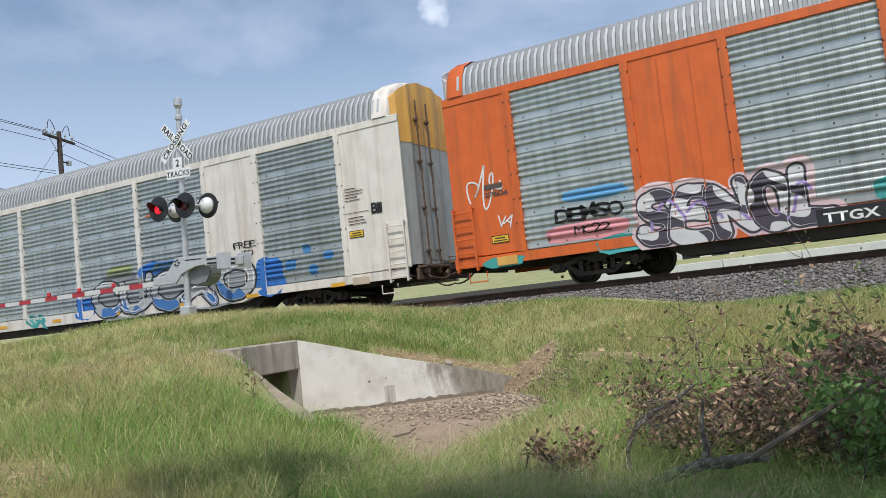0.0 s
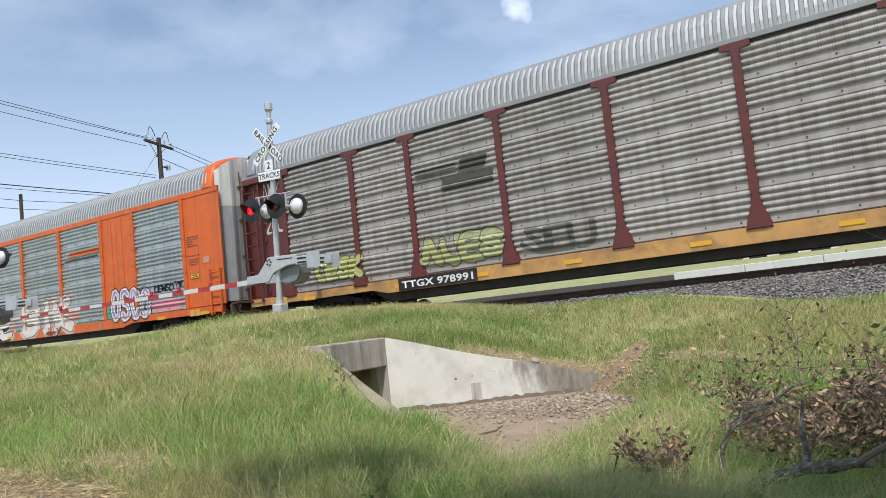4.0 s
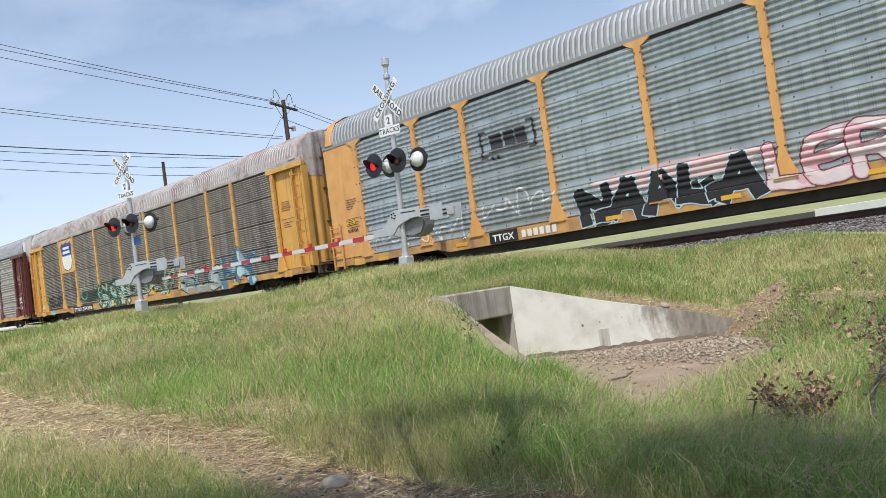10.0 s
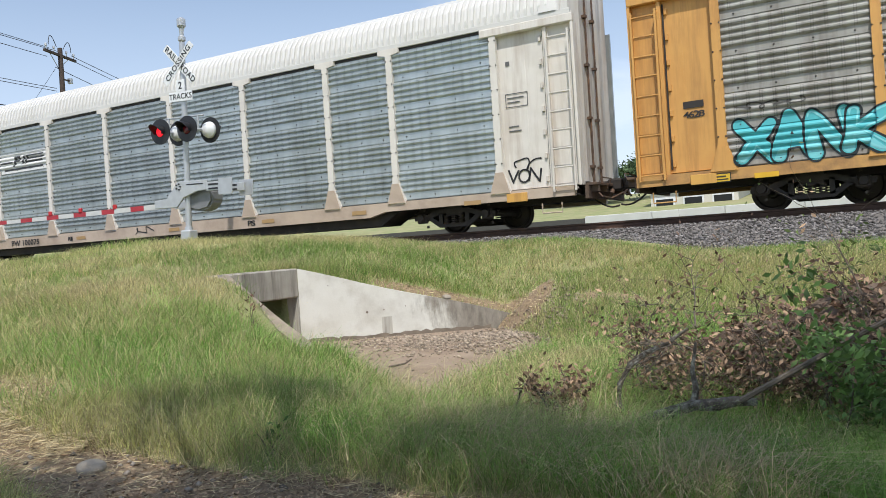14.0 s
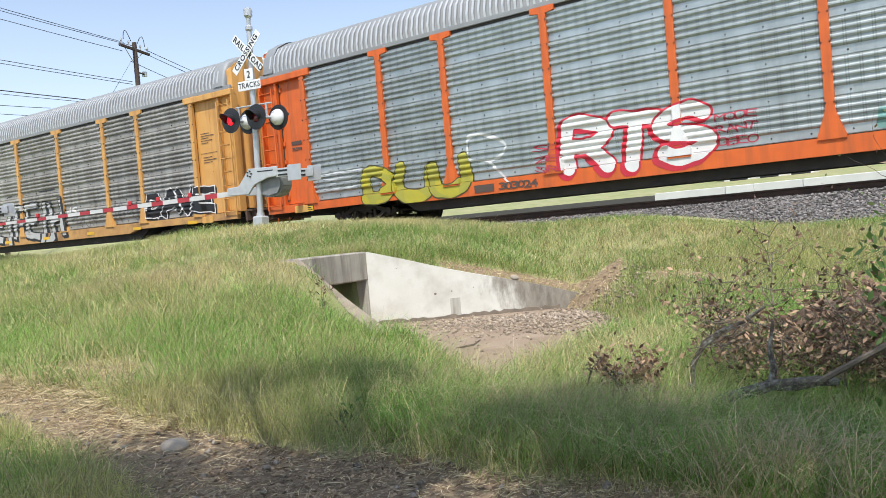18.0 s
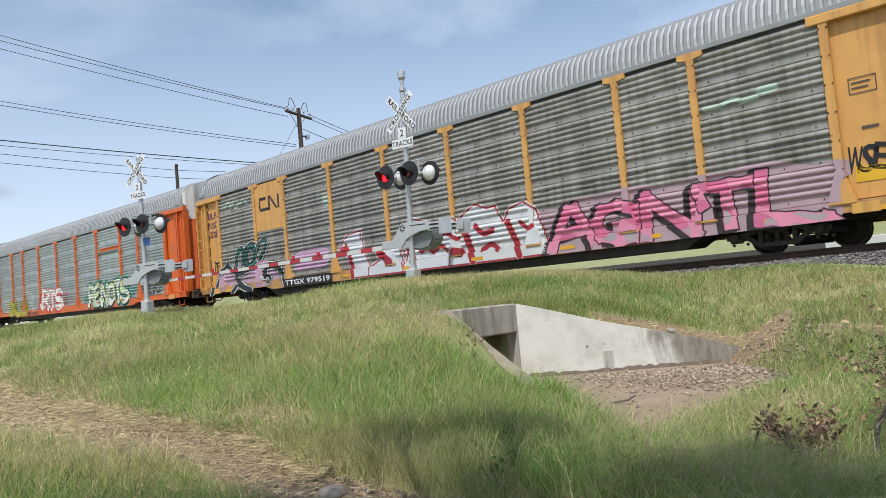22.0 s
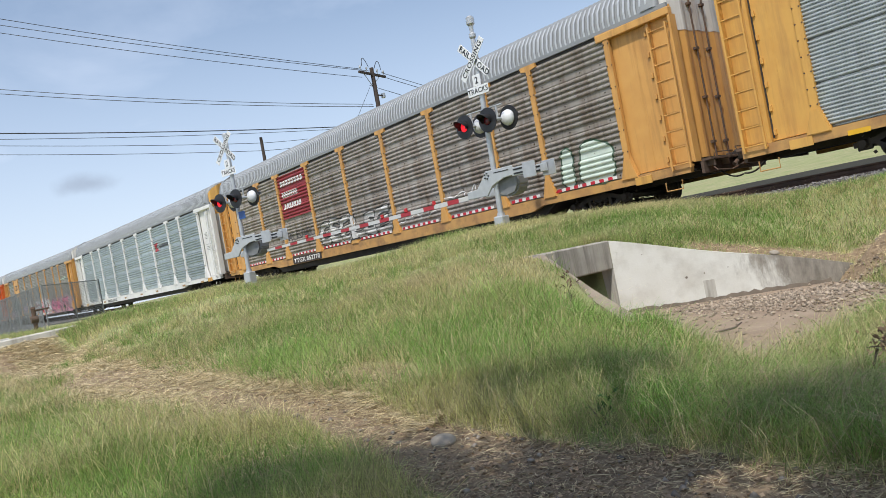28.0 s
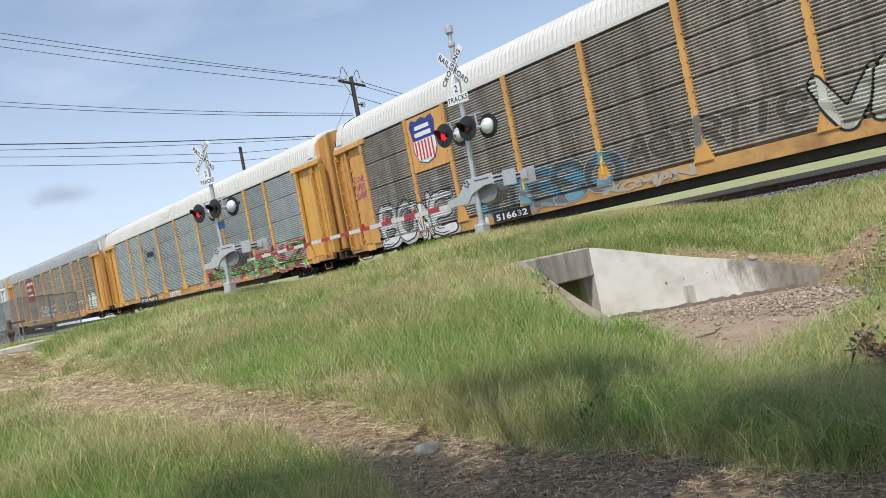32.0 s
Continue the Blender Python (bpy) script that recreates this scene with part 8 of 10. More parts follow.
# car 9
patches(9, [(0.95, 6.0, 0.60, 1.75), (6.7, 9.0, 1.0, 1.85)], (0.52, 0.34, 0.46), 6, "patch of pink spray paint")
CREATURE = [([(0.75, 0.56), (1.05, 0.95), (1.5, 1.35), (2.1, 1.72)], 0.10), ([(2.05, 1.70), (2.5, 1.42), (3.1, 1.30), (3.7, 1.42)], 0.09),
            ([(2.7, 1.45), (2.85, 1.95), (3.15, 2.25), (3.35, 2.1), (3.2, 1.6)], 0.11), ([(3.5, 1.62), (3.6, 2.1), (3.95, 2.30), (4.2, 2.12), (4.15, 1.7), (3.75, 1.5)], 0.16),
            ([(4.35, 1.85), (4.55, 2.3), (4.95, 2.42), (4.95, 2.1), (4.5, 1.75)], 0.09), ([(2.75, 1.15), (2.9, 0.9), (3.3, 0.72), (3.8, 0.58)], 0.11), ([(2.4, 0.58), (2.75, 0.80), (2.95, 1.0)], 0.08),
            ([(4.75, 1.05), (4.85, 1.30), (5.2, 1.42), (5.7, 1.30), (6.05, 0.95), (6.2, 0.60)], 0.12), ([(4.9, 1.1), (5.1, 0.95), (5.05, 0.80)], 0.07)]
outline_shape(9, CREATURE, 0.075, (0.015, 0.017, 0.018), 2, "curling black graffiti figure", (0.5, 6.6, 0.525, 2.75))
outline_shape(9, CREATURE, 0.045, (0.66, 0.68, 0.68), 3, "white edge of the graffiti figure", (0.5, 6.6, 0.525, 2.75))
outline_shape(9, CREATURE, 0.005, (0.022, 0.03, 0.03), 4, "black body of the graffiti figure", (0.5, 6.6, 0.525, 2.75))
outline_shape(9, [(p_, r_ * 0.4) for p_, r_ in CREATURE[2:5]], 0.0, (0.03, 0.16, 0.14), 5, "teal shading of the graffiti figure", (0.5, 6.6, 0.525, 2.75))
for i in range(3):
    tag(9, ("BUP", "NSO", "202E")[i], 0.68, 1.42, 3.7 - 0.38 * i, 3.98 - 0.38 * i, (0.12, 0.03, 0.10), 20, 0.0, i + 3)
tag(9, "TF", 0.85, 1.35, 1.5, 1.9, BLACK, 20, 0.0, 2)
bars(*side(9), [(4.75, 4.86, 3.62, 3.90), (4.80, 5.42, 3.5, 3.61), (4.80, 5.25, 3.91, 4.02), (5.40, 5.51, 3.5, 4.02), (5.90, 6.02, 3.5, 4.02, -0.46), (6.02, 6.13, 3.5, 4.02)], (0.03, 0.025, 0.03))
number(*side(9), "TTGX 979519", 6.2, 8.9, WHITE, BLACK)
LETTERS = [[(9.45, 1.60), (9.75, 1.86), (10.0, 2.0), (10.68, 2.08), (10.62, 1.9), (10.98, 0.84), (10.95, 0.56), (10.1, 0.56), (10.05, 1.2)],
           [(10.95, 0.56), (11.0, 0.86), (11.45, 1.0), (11.55, 1.3), (11.75, 1.46), (11.95, 1.33), (12.5, 1.36), (12.6, 0.56)],
           [(12.45, 1.55), (12.75, 1.95), (13.15, 2.13), (13.6, 2.0), (14.1, 1.87), (14.5, 1.86), (14.92, 1.92), (15.1, 1.72), (15.1, 1.2), (14.75, 1.1), (14.6, 0.56), (12.55, 0.56), (12.8, 1.0)],
           [(14.95, 1.75), (15.25, 1.95), (15.75, 2.2), (16.2, 2.02), (16.5, 2.05), (16.75, 1.5), (17.05, 0.9), (17.1, 0.56), (14.6, 0.56), (14.75, 1.1)],
           [(16.7, 1.55), (17.0, 1.9), (17.5, 2.02), (17.85, 1.8), (18.1, 1.2), (18.25, 0.56), (17.0, 0.56)]]
REDS = [([(9.62, 1.55), (9.9, 1.5), (10.05, 1.1), (10.12, 0.6)], 0.10), ([(9.8, 1.72), (10.0, 1.3), (10.14, 0.8)], 0.05), ([(11.5, 1.25), (11.75, 1.1), (12.05, 0.92)], 0.14),
        ([(12.62, 1.68), (12.85, 1.5), (12.98, 1.1), (13.1, 0.72)], 0.13), ([(13.25, 1.62), (13.8, 1.55), (14.15, 1.44), (14.5, 1.53), (15.05, 1.3)], 0.06),
        ([(13.45, 1.12), (13.7, 1.2), (13.95, 1.05)], 0.09), ([(14.1, 1.08), (14.35, 1.18), (14.55, 1.0)], 0.06), ([(14.85, 0.95), (15.1, 0.9)], 0.13),
        ([(15.1, 1.72), (15.35, 1.35), (15.55, 0.62)], 0.12), ([(15.7, 1.6), (16.0, 1.35), (16.35, 1.4)], 0.08), ([(15.9, 0.9), (16.25, 1.02), (16.5, 0.85)], 0.07),
        ([(16.9, 1.55), (17.1, 1.1), (17.25, 0.62)], 0.10), ([(17.35, 1.5), (17.6, 1.3), (17.8, 1.35)], 0.06)]
AREA = (9.2, 18.5, 0.525, 2.4)
filled_shape(9, LETTERS, 0.075, (0.62, 0.60, 0.58), 0, "pale halo of the graffiti letters", AREA)
filled_shape(9, LETTERS, 0.03, (0.36, 0.03, 0.045), 1, "red edge of the graffiti letters", AREA)
filled_shape(9, LETTERS, -0.02, (0.66, 0.68, 0.70), 2, "large white graffiti letters", AREA)
outline_shape(9, REDS, 0.025, (0.66, 0.62, 0.60), 3, "pale edge of the red shading", AREA)
outline_shape(9, REDS, 0.0, (0.36, 0.025, 0.04), 4, "dark red shading of the graffiti letters", AREA)
piece(9, "AONTL", 18.3, 25.1, 0.53, 1.75, (0.62, 0.15, 0.29), (0.03, 0.02, 0.025), r=0.14, o=0.03, ground=(0.42, 0.30, 0.34), shadow=(-0.13, -0.05, (0.03, 0.02, 0.025)), wild=9, seed=5, over=1.12, butt=True, spikes=1, tint=(0.42, 0.34, 0.37), tints=(0.22, 0.25), second=(0.70, 0.26, 0.38), label="large pink angular graffiti with black shadow")
tag(9, "WSE", 25.5, 26.2, 1.35, 1.9, BLACK, 26, 0.01, 3), tag(9, "3", 26.5, 26.7, 0.95, 1.15, BLACK, 4, 0.01, 3)
marks(*side(9), [(25.6, 26.25, 1.2, 1.5)], (0.72, 0.42, 0.02), label="yellow plate")
marks(*side(9), [(25.65, 26.15, 2.9, 2.92), (25.65, 26.15, 3.2, 3.22), (25.65, 25.67, 2.9, 3.22), (26.13, 26.15, 2.9, 3.22), (25.7, 26.05, 3.1, 3.13), (25.7, 26.0, 3.0, 3.03), (25.8, 26.1, 2.2, 2.26)], STENCIL)
scrawl(9, 2.0, 3.9, 3.85, 4.3, (0.45, 0.55, 0.48), 4, 6, 0.05), scrawl(9, 22.8, 24.0, 3.2, 3.35, (0.5, 0.62, 0.55), 4, 3, 0.05)
patches(9, [(23.9, 24.4, 3.3, 3.5), (8.7, 9.1, 3.1, 3.6)], (0.45, 0.58, 0.5), 4)
reflectors(*side(9), xs=(1.9, 9.6, 12.6, 15.5, 18.6, 21.0, 23.8, 25.8))
# car 10
number(*side(10), "NKCR 10012", 6.75, 8.85, (0.05, 0.05, 0.05))
bars(*side(10), [(17.95, 18.2, 3.05, 3.55, 0.42), (18.37, 18.62, 3.05, 3.55, -0.42)], (0.55, 0.05, 0.07))
bars(*side(10), [(18.85 + 0.17 * i, 18.97 + 0.17 * i, 3.2, 3.38, 0.03) for i in range(9)], (0.12, 0.13, 0.15))
reflectors(*side(10), (0.42, 0.26, 0.12), (2.2, 5.6, 10.6, 14.0, 17.0, 21.6, 24.4))
placard(*side(10), 1.0, 0.58, 0.45, 0.2), placard(*side(10), 25.4, 0.58, 0.45, 0.2)
data_block(*side(10), 25.7, 3.2, (0.2, 0.2, 0.2), 4)
# car 11
decal(side(11)[0], poly_mesh([rect(6.52, 9.08, 2.55, 4.45)]), paint((0.28, 0.03, 0.04)), "emblem", "red sign panel with white bars", 3, *side(11)[1])
for row, (x0, x1) in enumerate(((6.75, 8.85), (6.75, 8.2), (6.75, 8.35))):
    n = (8, 7, 7)[row]
    w = (x1 - x0) / n
    bars(*side(11), [(x0 + w * i, x0 + w * (i + 0.72), 3.98 - 0.5 * row, 4.22 - 0.5 * row, 0.03) for i in range(n)], WHITE, 5)
number(*side(11), "TTGX 852770", 6.9, 9.2, WHITE, (0.05, 0.035, 0.03))
for x0, x1 in ((1.9, 4.2), (4.7, 6.2), (6.7, 9.0), (9.5, 11.8), (12.4, 14.6), (15.2, 17.5), (18.0, 20.3), (20.9, 22.3), (22.8, 25.1)):
    n = int((x1 - x0) / 0.3)
    bars(*side(11), [(x0 + 0.3 * i, x0 + 0.3 * i + 0.15, 0.90, 0.985) for i in range(n)], RED, 4, "red and white reflective tape"), bars(*side(11), [(x0 + 0.3 * i + 0.15, x0 + 0.3 * i + 0.3, 0.90, 0.985) for i in range(n)], WHITE, 4, "red and white reflective tape")
tag(11, "RUSAKG", 6.6, 9.0, 1.55, 1.95, (0.10, 0.09, 0.09), 22, 0.0, 3)
piece(11, "GEELSE", 9.5, 14.6, 1.0, 1.95, (0.62, 0.61, 0.58), (0.05, 0.048, 0.045), r=0.11, o=0.05, wild=12, seed=5, over=1.16, second=(0.40, 0.38, 0.35), label="white bubble graffiti with black outline")
scrawl(11, 17.9, 21.6, 1.3, 1.8, WHITE, 4, 7, 0.02), scrawl(11, 15.0, 17.2, 1.1, 1.4, WHITE, 8, 5, 0.014)
piece(11, "IB", 22.8, 24.9, 0.95, 2.05, (0.62, 0.70, 0.62), (0.05, 0.10, 0.06), r=0.20, o=0.05, wild=8, seed=3, label="pale green block graffiti")
marks(*side(11), [(0.95, 1.5, 1.98, 2.0), (0.95, 1.5, 2.18, 2.2), (0.95, 0.97, 1.98, 2.2), (1.48, 1.5, 1.98, 2.2), (1.0, 1.45, 2.04, 2.13)], (0.16, 0.06, 0.03))
# car 12
number(*side(12), "TTGX 965513", 5.1, 7.7, WHITE, BLACK)
bars(*side(12), [(6.95, 7.0, 2.9, 3.5), (6.95, 7.15, 2.9, 2.96), (6.95, 7.15, 3.44, 3.5), (8.5, 8.55, 2.9, 3.5), (8.35, 8.55, 2.9, 2.96), (8.35, 8.55, 3.44, 3.5), (7.2, 7.58, 3.08, 3.38), (7.64, 7.96, 3.08, 3.38), (8.0, 8.3, 3.08, 3.38), (7.1, 7.2, 2.78, 2.86), (7.3, 7.4, 2.78, 2.86), (8.3, 8.4, 2.78, 2.86)], (0.05, 0.05, 0.055))
tag(12, "EESRE", 9.8, 11.4, 0.56, 0.80, WHITE, 24, 0.015, 4)
tag(12, "R1", 8.3, 8.5, 0.58, 0.74, WHITE, 0, 0.004, label="stencilled letters")
piece(12, "<AKXRN", 15.3, 23.0, 0.6, 1.6, (0.17, 0.06, 0.045), (0.52, 0.09, 0.10), r=0.17, o=0.04, halo=(0.55, 0.22, 0.22), wild=18, seed=4, over=1.3, butt=True, spikes=2, second=(0.10, 0.36, 0.09), shine=(0.70, 0.70, 0.66), label="green and dark red wildstyle graffiti")
piece(12, "XVKMX", 16.2, 22.6, 0.70, 1.65, (0.11, 0.36, 0.09), (0.68, 0.67, 0.63), r=0.075, o=0.022, wild=25, seed=8, over=1.2, butt=True, layer=8, second=(0.17, 0.05, 0.04), label="green strokes with white edges")
piece(12, "LZ", 22.3, 25.1, 0.62, 1.75, (0.17, 0.055, 0.04), (0.66, 0.12, 0.15), r=0.17, o=0.05, wild=16, seed=6, butt=True, spikes=1, second=(0.11, 0.36, 0.09), shine=(0.7, 0.69, 0.65), label="green and dark red graffiti with pink edge")
reflectors(*side(12), (0.75, 0.42, 0.02))
# car 13
shield(*side(13), 5.25, 3.70, 1.25, 1.45, True)
piece(13, "BOWE", 2.05, 6.0, 0.6, 2.0, (0.74, 0.73, 0.71), BLACK, r=0.13, o=0.05, shadow=(0.07, -0.08, (0.52, 0.52, 0.51)), wild=10, seed=5, over=1.16, shine=BLACK, label="white bubble graffiti with black outline")
piece(13, "WTEBO", 7.0, 12.6, 0.66, 1.75, (0.12, 0.24, 0.33), (0.42, 0.47, 0.48), r=0.14, o=0.025, wild=10, seed=6, over=1.14, tint=(0.16, 0.32, 0.42), tints=(0.5, 0.3), second=(0.15, 0.15, 0.14), label="faded blue bubble graffiti with pale outline")
piece(13, "AOTRTIC", 12.9, 17.4, 1.1, 1.85, (0.17, 0.15, 0.13), (0.48, 0.46, 0.43), r=0.10, o=0.022, wild=14, seed=8, over=1.1, label="faint pale outlined graffiti")
piece(13, "VRA", 17.5, 21.4, 0.7, 1.95, (0.52, 0.52, 0.46), BLACK, r=0.16, o=0.05, wild=12, seed=3, over=1.12, second=(0.36, 0.35, 0.30), label="pale block graffiti with black outline")
tag(13, "SEMS", 8.2, 10.6, 0.60, 0.80, (0.35, 0.30, 0.25), 26, 0.02, 4), tag(13, "ROMAN", 12.0, 14.6, 0.58, 0.82, (0.4, 0.36, 0.30), 20, 0.02, 6)
number(*side(13), "516632", 7.9, 9.2, WHITE, BLACK)
bars(*side(13), [(7.2, 7.35, 0.58, 0.77), (7.4, 7.55, 0.58, 0.77)], WHITE, label="bars of a stencilled mark")
for i in range(3):
    tag(13, ("LOVE", "NRS", "SARE")[i], 0.72, 1.45, 3.15 - 0.3 * i, 3.38 - 0.3 * i, (0.35, 0.05, 0.22), 26, 0.0, i + 2)
marks(*side(13), [(4.45, 4.5, 1.0, 1.5), (9.22, 9.3, 1.1, 1.7), (12.05, 12.12, 1.1, 1.6)], (0.78, 0.46, 0.02), label="bright yellow strip")

# ---- grass ----
def blades(name, pts, h, w, lean, material, label, seed):
    """Bent grass blades: three triangles each, in one mesh."""
    rng = np.random.RandomState(seed)
    n = len(pts)
    a = rng.uniform(0, 2 * np.pi, n)
    d = np.stack([np.cos(a), np.sin(a), np.zeros(n)], 1)
    # each bends its own way, and the wind all a little one way
    b = rng.uniform(0, 2 * np.pi, n)
    bend = np.stack([np.cos(b), np.sin(b), np.zeros(n)], 1) * 1.15 + np.array([0.35, -0.1, 0])
    bend *= (lean * rng.uniform(0.4, 1.3, n))[:, None]
    h = h[:, None]
    up = np.array([[0, 0, 1.0]])
    p0 = pts - d * w[:, None]
    p1 = pts + d * w[:, None]
    mid = pts + up * h * 0.55 + bend * h * 0.30
    m0, m1 = mid - d * w[:, None] * 0.7, mid + d * w[:, None] * 0.7
    tip = pts + up * h * (1 - 0.25 * lean[:, None]) + bend * h
    V = np.stack([p0, p1, m0, m1, tip], 1).reshape(-1, 3)
    T = (np.array([(0, 1, 3), (0, 3, 2), (2, 3, 4)])[None] + 5 * np.arange(n)[:, None, None]).reshape(-1, 3)
    ob = new(name, tri_mesh(name, V, T, material))
    return tagged(ob, label, "grass", kind="stuff")


def straws(name, pts, length, w, material, label, seed, curl=0.25):
    """Dead stalks lying on the ground: two bent strips each."""
    rng = np.random.RandomState(seed)
    n = len(pts)
    a = rng.uniform(0, 2 * np.pi, n)
    tilt = rng.normal(0, 0.16, n)
    d = np.stack([np.cos(a) * np.cos(tilt), np.sin(a) * np.cos(tilt), np.sin(tilt)], 1)
    s = np.stack([-np.sin(a), np.cos(a), rng.normal(0, 0.5, n)], 1) * w[:, None]
    L_ = length[:, None] * 0.5
    mid = pts + np.stack([-np.sin(a), np.cos(a), 0.4 * np.ones(n)], 1) * (curl * rng.normal(0, 1, n) * length * 0.4)[:, None]
    p, q = pts - d * L_, pts + d * L_
    V = np.stack([p, mid - s, mid + s, q], 1).reshape(-1, 3)
    T = (np.array([(0, 1, 2), (1, 3, 2)])[None] + 4 * np.arange(n)[:, None, None]).reshape(-1, 3)
    return tagged(new(name, tri_mesh(name, V, T, material)), label, "straw", kind="stuff")


def scatter(n, rmin, rmax, az0, az1, rng, power=0.5):
    r = rmin + (rmax - rmin) * rng.rand(n) ** power
    a = np.radians(rng.uniform(az0, az1, n))
    return r * np.sin(a), r * np.cos(a)


def in_channel(x, y):
    u = x - HEAD_X
    near = HEAD_Y0 + 0.05 - 0.15 * u - 0.55 * np.clip(u - 2.2, 0, 9)
    far = HEAD_Y1 + 0.8 * np.clip(u, 0, 2.35) - 0.95 * np.clip(u - 2.35, 0, 9) + 0.2 * (u < 2.35)
    return (u > -0.32) & (u < 4.0) & (y > near) & (y < far)


def noise2(x, y, s, seed):
    """Cheap smooth noise in 0..1."""
    r = np.random.RandomState(seed)
    v = np.zeros_like(x)
    for k in range(5):
        a, p = r.uniform(0, 6.28), r.uniform(0, 6.28, 2)
        f = s * r.uniform(0.6, 1.7)
        v += np.sin(f * (x * np.cos(a) + y * np.sin(a)) + p[0]) * np.cos(f * 0.8 * (y * np.cos(a) - x * np.sin(a)) + p[1])
    return np.clip(0.5 + v / 4.4, 0, 1)


def build_grass():
    rng = np.random.RandomState(11)
    X, Y = [], []
    for n, r0, r1, a0, a1 in ((120000, 1.6, 6.5, -100, 14), (215000, 5.5, 13.0, -96, 6), (170000, 12.0, 22.0, -92, 0), (45000, 20.0, 34.0, -92, -60)):
        x, y = scatter(n, r0, r1, a0, a1, rng)
        X.append(x); Y.append(y)
    x, y = np.concatenate(X), np.concatenate(Y)
    path = path_mask(x, y)
    bare = np.maximum(path, bare_mask(x, y))
    keep = (rng.rand(len(x)) > bare * (1.03 - 0.12 * ss(4.5, 7.0, -x))) & ~in_channel(x, y) & (np.abs(x - road_x(y)) > 4.6 + 1.2 * ss(9, 5, y))
    keep &= y < 14.45 + 0.2 * np.sin(x * 1.7) + 0.25 * rng.rand(len(x)) + 1.2 * ss(6, 10, -x)
    keep &= (noise2(x, y, 1.9, 5) + rng.rand(len(x)) * 0.9 > 0.36)
    x, y = x[keep], y[keep]
    z = ground_z(x, y)
    n = len(x)
    pts = np.stack([x, y, z - 0.015], 1)
    tall = 0.5 + (noise2(x, y, 0.9, 9) - 0.5) * (1 - 0.7 * ss(8.5, 10.5, y))
    dist = np.hypot(x, y)
    h = (0.065 + 0.16 * tall + 0.06 * noise2(x, y, 3.1, 14)) * (0.45 + 1.0 * rng.rand(n) ** 1.6)
    h *= (1 - 0.5 * ss(11.0, 13.2, y) * ss(-13, -8, x)) * (1 - 0.45 * np.exp(-((x + 14.5) ** 2 + (y - 13.4) ** 2) / 6))
    # trodden short beside the path and in the channel's mouth
    h *= 1 - 0.6 * np.clip(bare_mask(x, y) + path_mask(x, y) + 0.6 * np.exp(-(((x + 3.6) / 1.0) ** 2 + ((y - 5.7) / 0.7) ** 2)), 0, 1)
    h *= 1 - 0.35 * ss(6.0, 9.0, -x) * ss(4.6, 3.2, y)
    h *= 1 - 0.6 * np.exp(-((y - HEAD_Y0 + 0.2 * (x - HEAD_X)) / 0.3) ** 2) * ss(-0.8, 0.0, x - HEAD_X) * ss(2.2, 1.4, x - HEAD_X)
    h *= 1 - 0.55 * ss(9.0, 6.0, np.abs(x - road_x(y))) * ss(9, 5, y)
    w = 0.0013 + 0.00020 * np.clip(dist, 3, 30)
    patch = np.clip(noise2(x, y, 0.75, 21) - 0.50, 0, 1) * 2.2 + np.clip(noise2(x, y, 2.6, 22) - 0.58, 0, 1) * 2.0
    side = np.exp(-((x + 1.6) / 1.1) ** 2 - ((y - 4.9) / 1.0) ** 2) * 0.4
    dry = rng.rand(n) < 0.17 - 0.08 * ss(7.5, 5.5, dist) + 0.55 * patch * (1 - 0.5 * ss(7.5, 5.5, dist)) + 0.5 * bare_mask(x, y) + side + 0.35 * path_mask(x, y) + 0.25 * ss(11.5, 13.5, y) + 0.22 * ss(8.5, 12.5, -x)
    lean = rng.uniform(0.25, 1.45, n)
    blades("grass", pts[~dry], h[~dry], w[~dry], lean[~dry], M["grass"], "long green verge grass bent by the wind", 1)
    blades("dry_grass", pts[dry], h[dry] * 1.1, w[dry], lean[dry], M["grass_dry"], "dry straw-coloured grass among the green", 2)
    # uneven tufts over the banks
    tx, ty = scatter(2300, 4.0, 15.5, -95, 8, rng)
    k = ~in_channel(tx, ty) & (path_mask(tx, ty) < 0.25) & (bare_mask(tx, ty) < 0.5) & (ty < 13.7) & (np.abs(tx - road_x(ty)) > 6)
    tx, ty = tx[k], ty[k]
    m = 34
    size = np.repeat(rng.uniform(0.5, 1.25, len(tx)), m)
    kind = np.repeat(rng.rand(len(tx)) < 0.4, m)
    x = np.repeat(tx, m) + rng.normal(0, 0.075, len(tx) * m) * size
    y = np.repeat(ty, m) + rng.normal(0, 0.075, len(tx) * m) * size
    k = ~in_channel(x, y)
    x, y, size, kind = x[k], y[k], size[k], kind[k]
    pts = np.stack([x, y, ground_z(x, y) - 0.01], 1)
    h = rng.uniform(0.09, 0.27, len(x)) * size * (1 - 0.3 * ss(10.5, 12.5, y))
    w = 0.0012 + 0.00019 * np.clip(np.hypot(x, y), 3, 30)
    lean = rng.uniform(0.4, 1.9, len(x))
    blades("grass", pts[~kind], h[~kind], w[~kind], lean[~kind], M["grass_deep"], "darker green tufts in the verge grass", 31)
    blades("dry_grass", pts[kind], h[kind], w[kind], lean[kind], M["grass_dry"], "dry tufts of straw-coloured grass", 32)
    # mown straw raked along both sides of the path
    x = rng.uniform(-19, -4.4, 105000)
    mid = 2.72 - 0.035 * np.clip(-x - 6, 0, 40)
    y = mid + rng.choice([-1, 1], len(x), p=[0.35, 0.65]) * np.abs(rng.normal(0.62, 0.22, len(x)))
    k = noise2(x, y, 1.3, 51) + 0.5 * rng.rand(len(x)) > 0.52
    x, y = x[k], y[k]
    r = np.hypot(x, y)
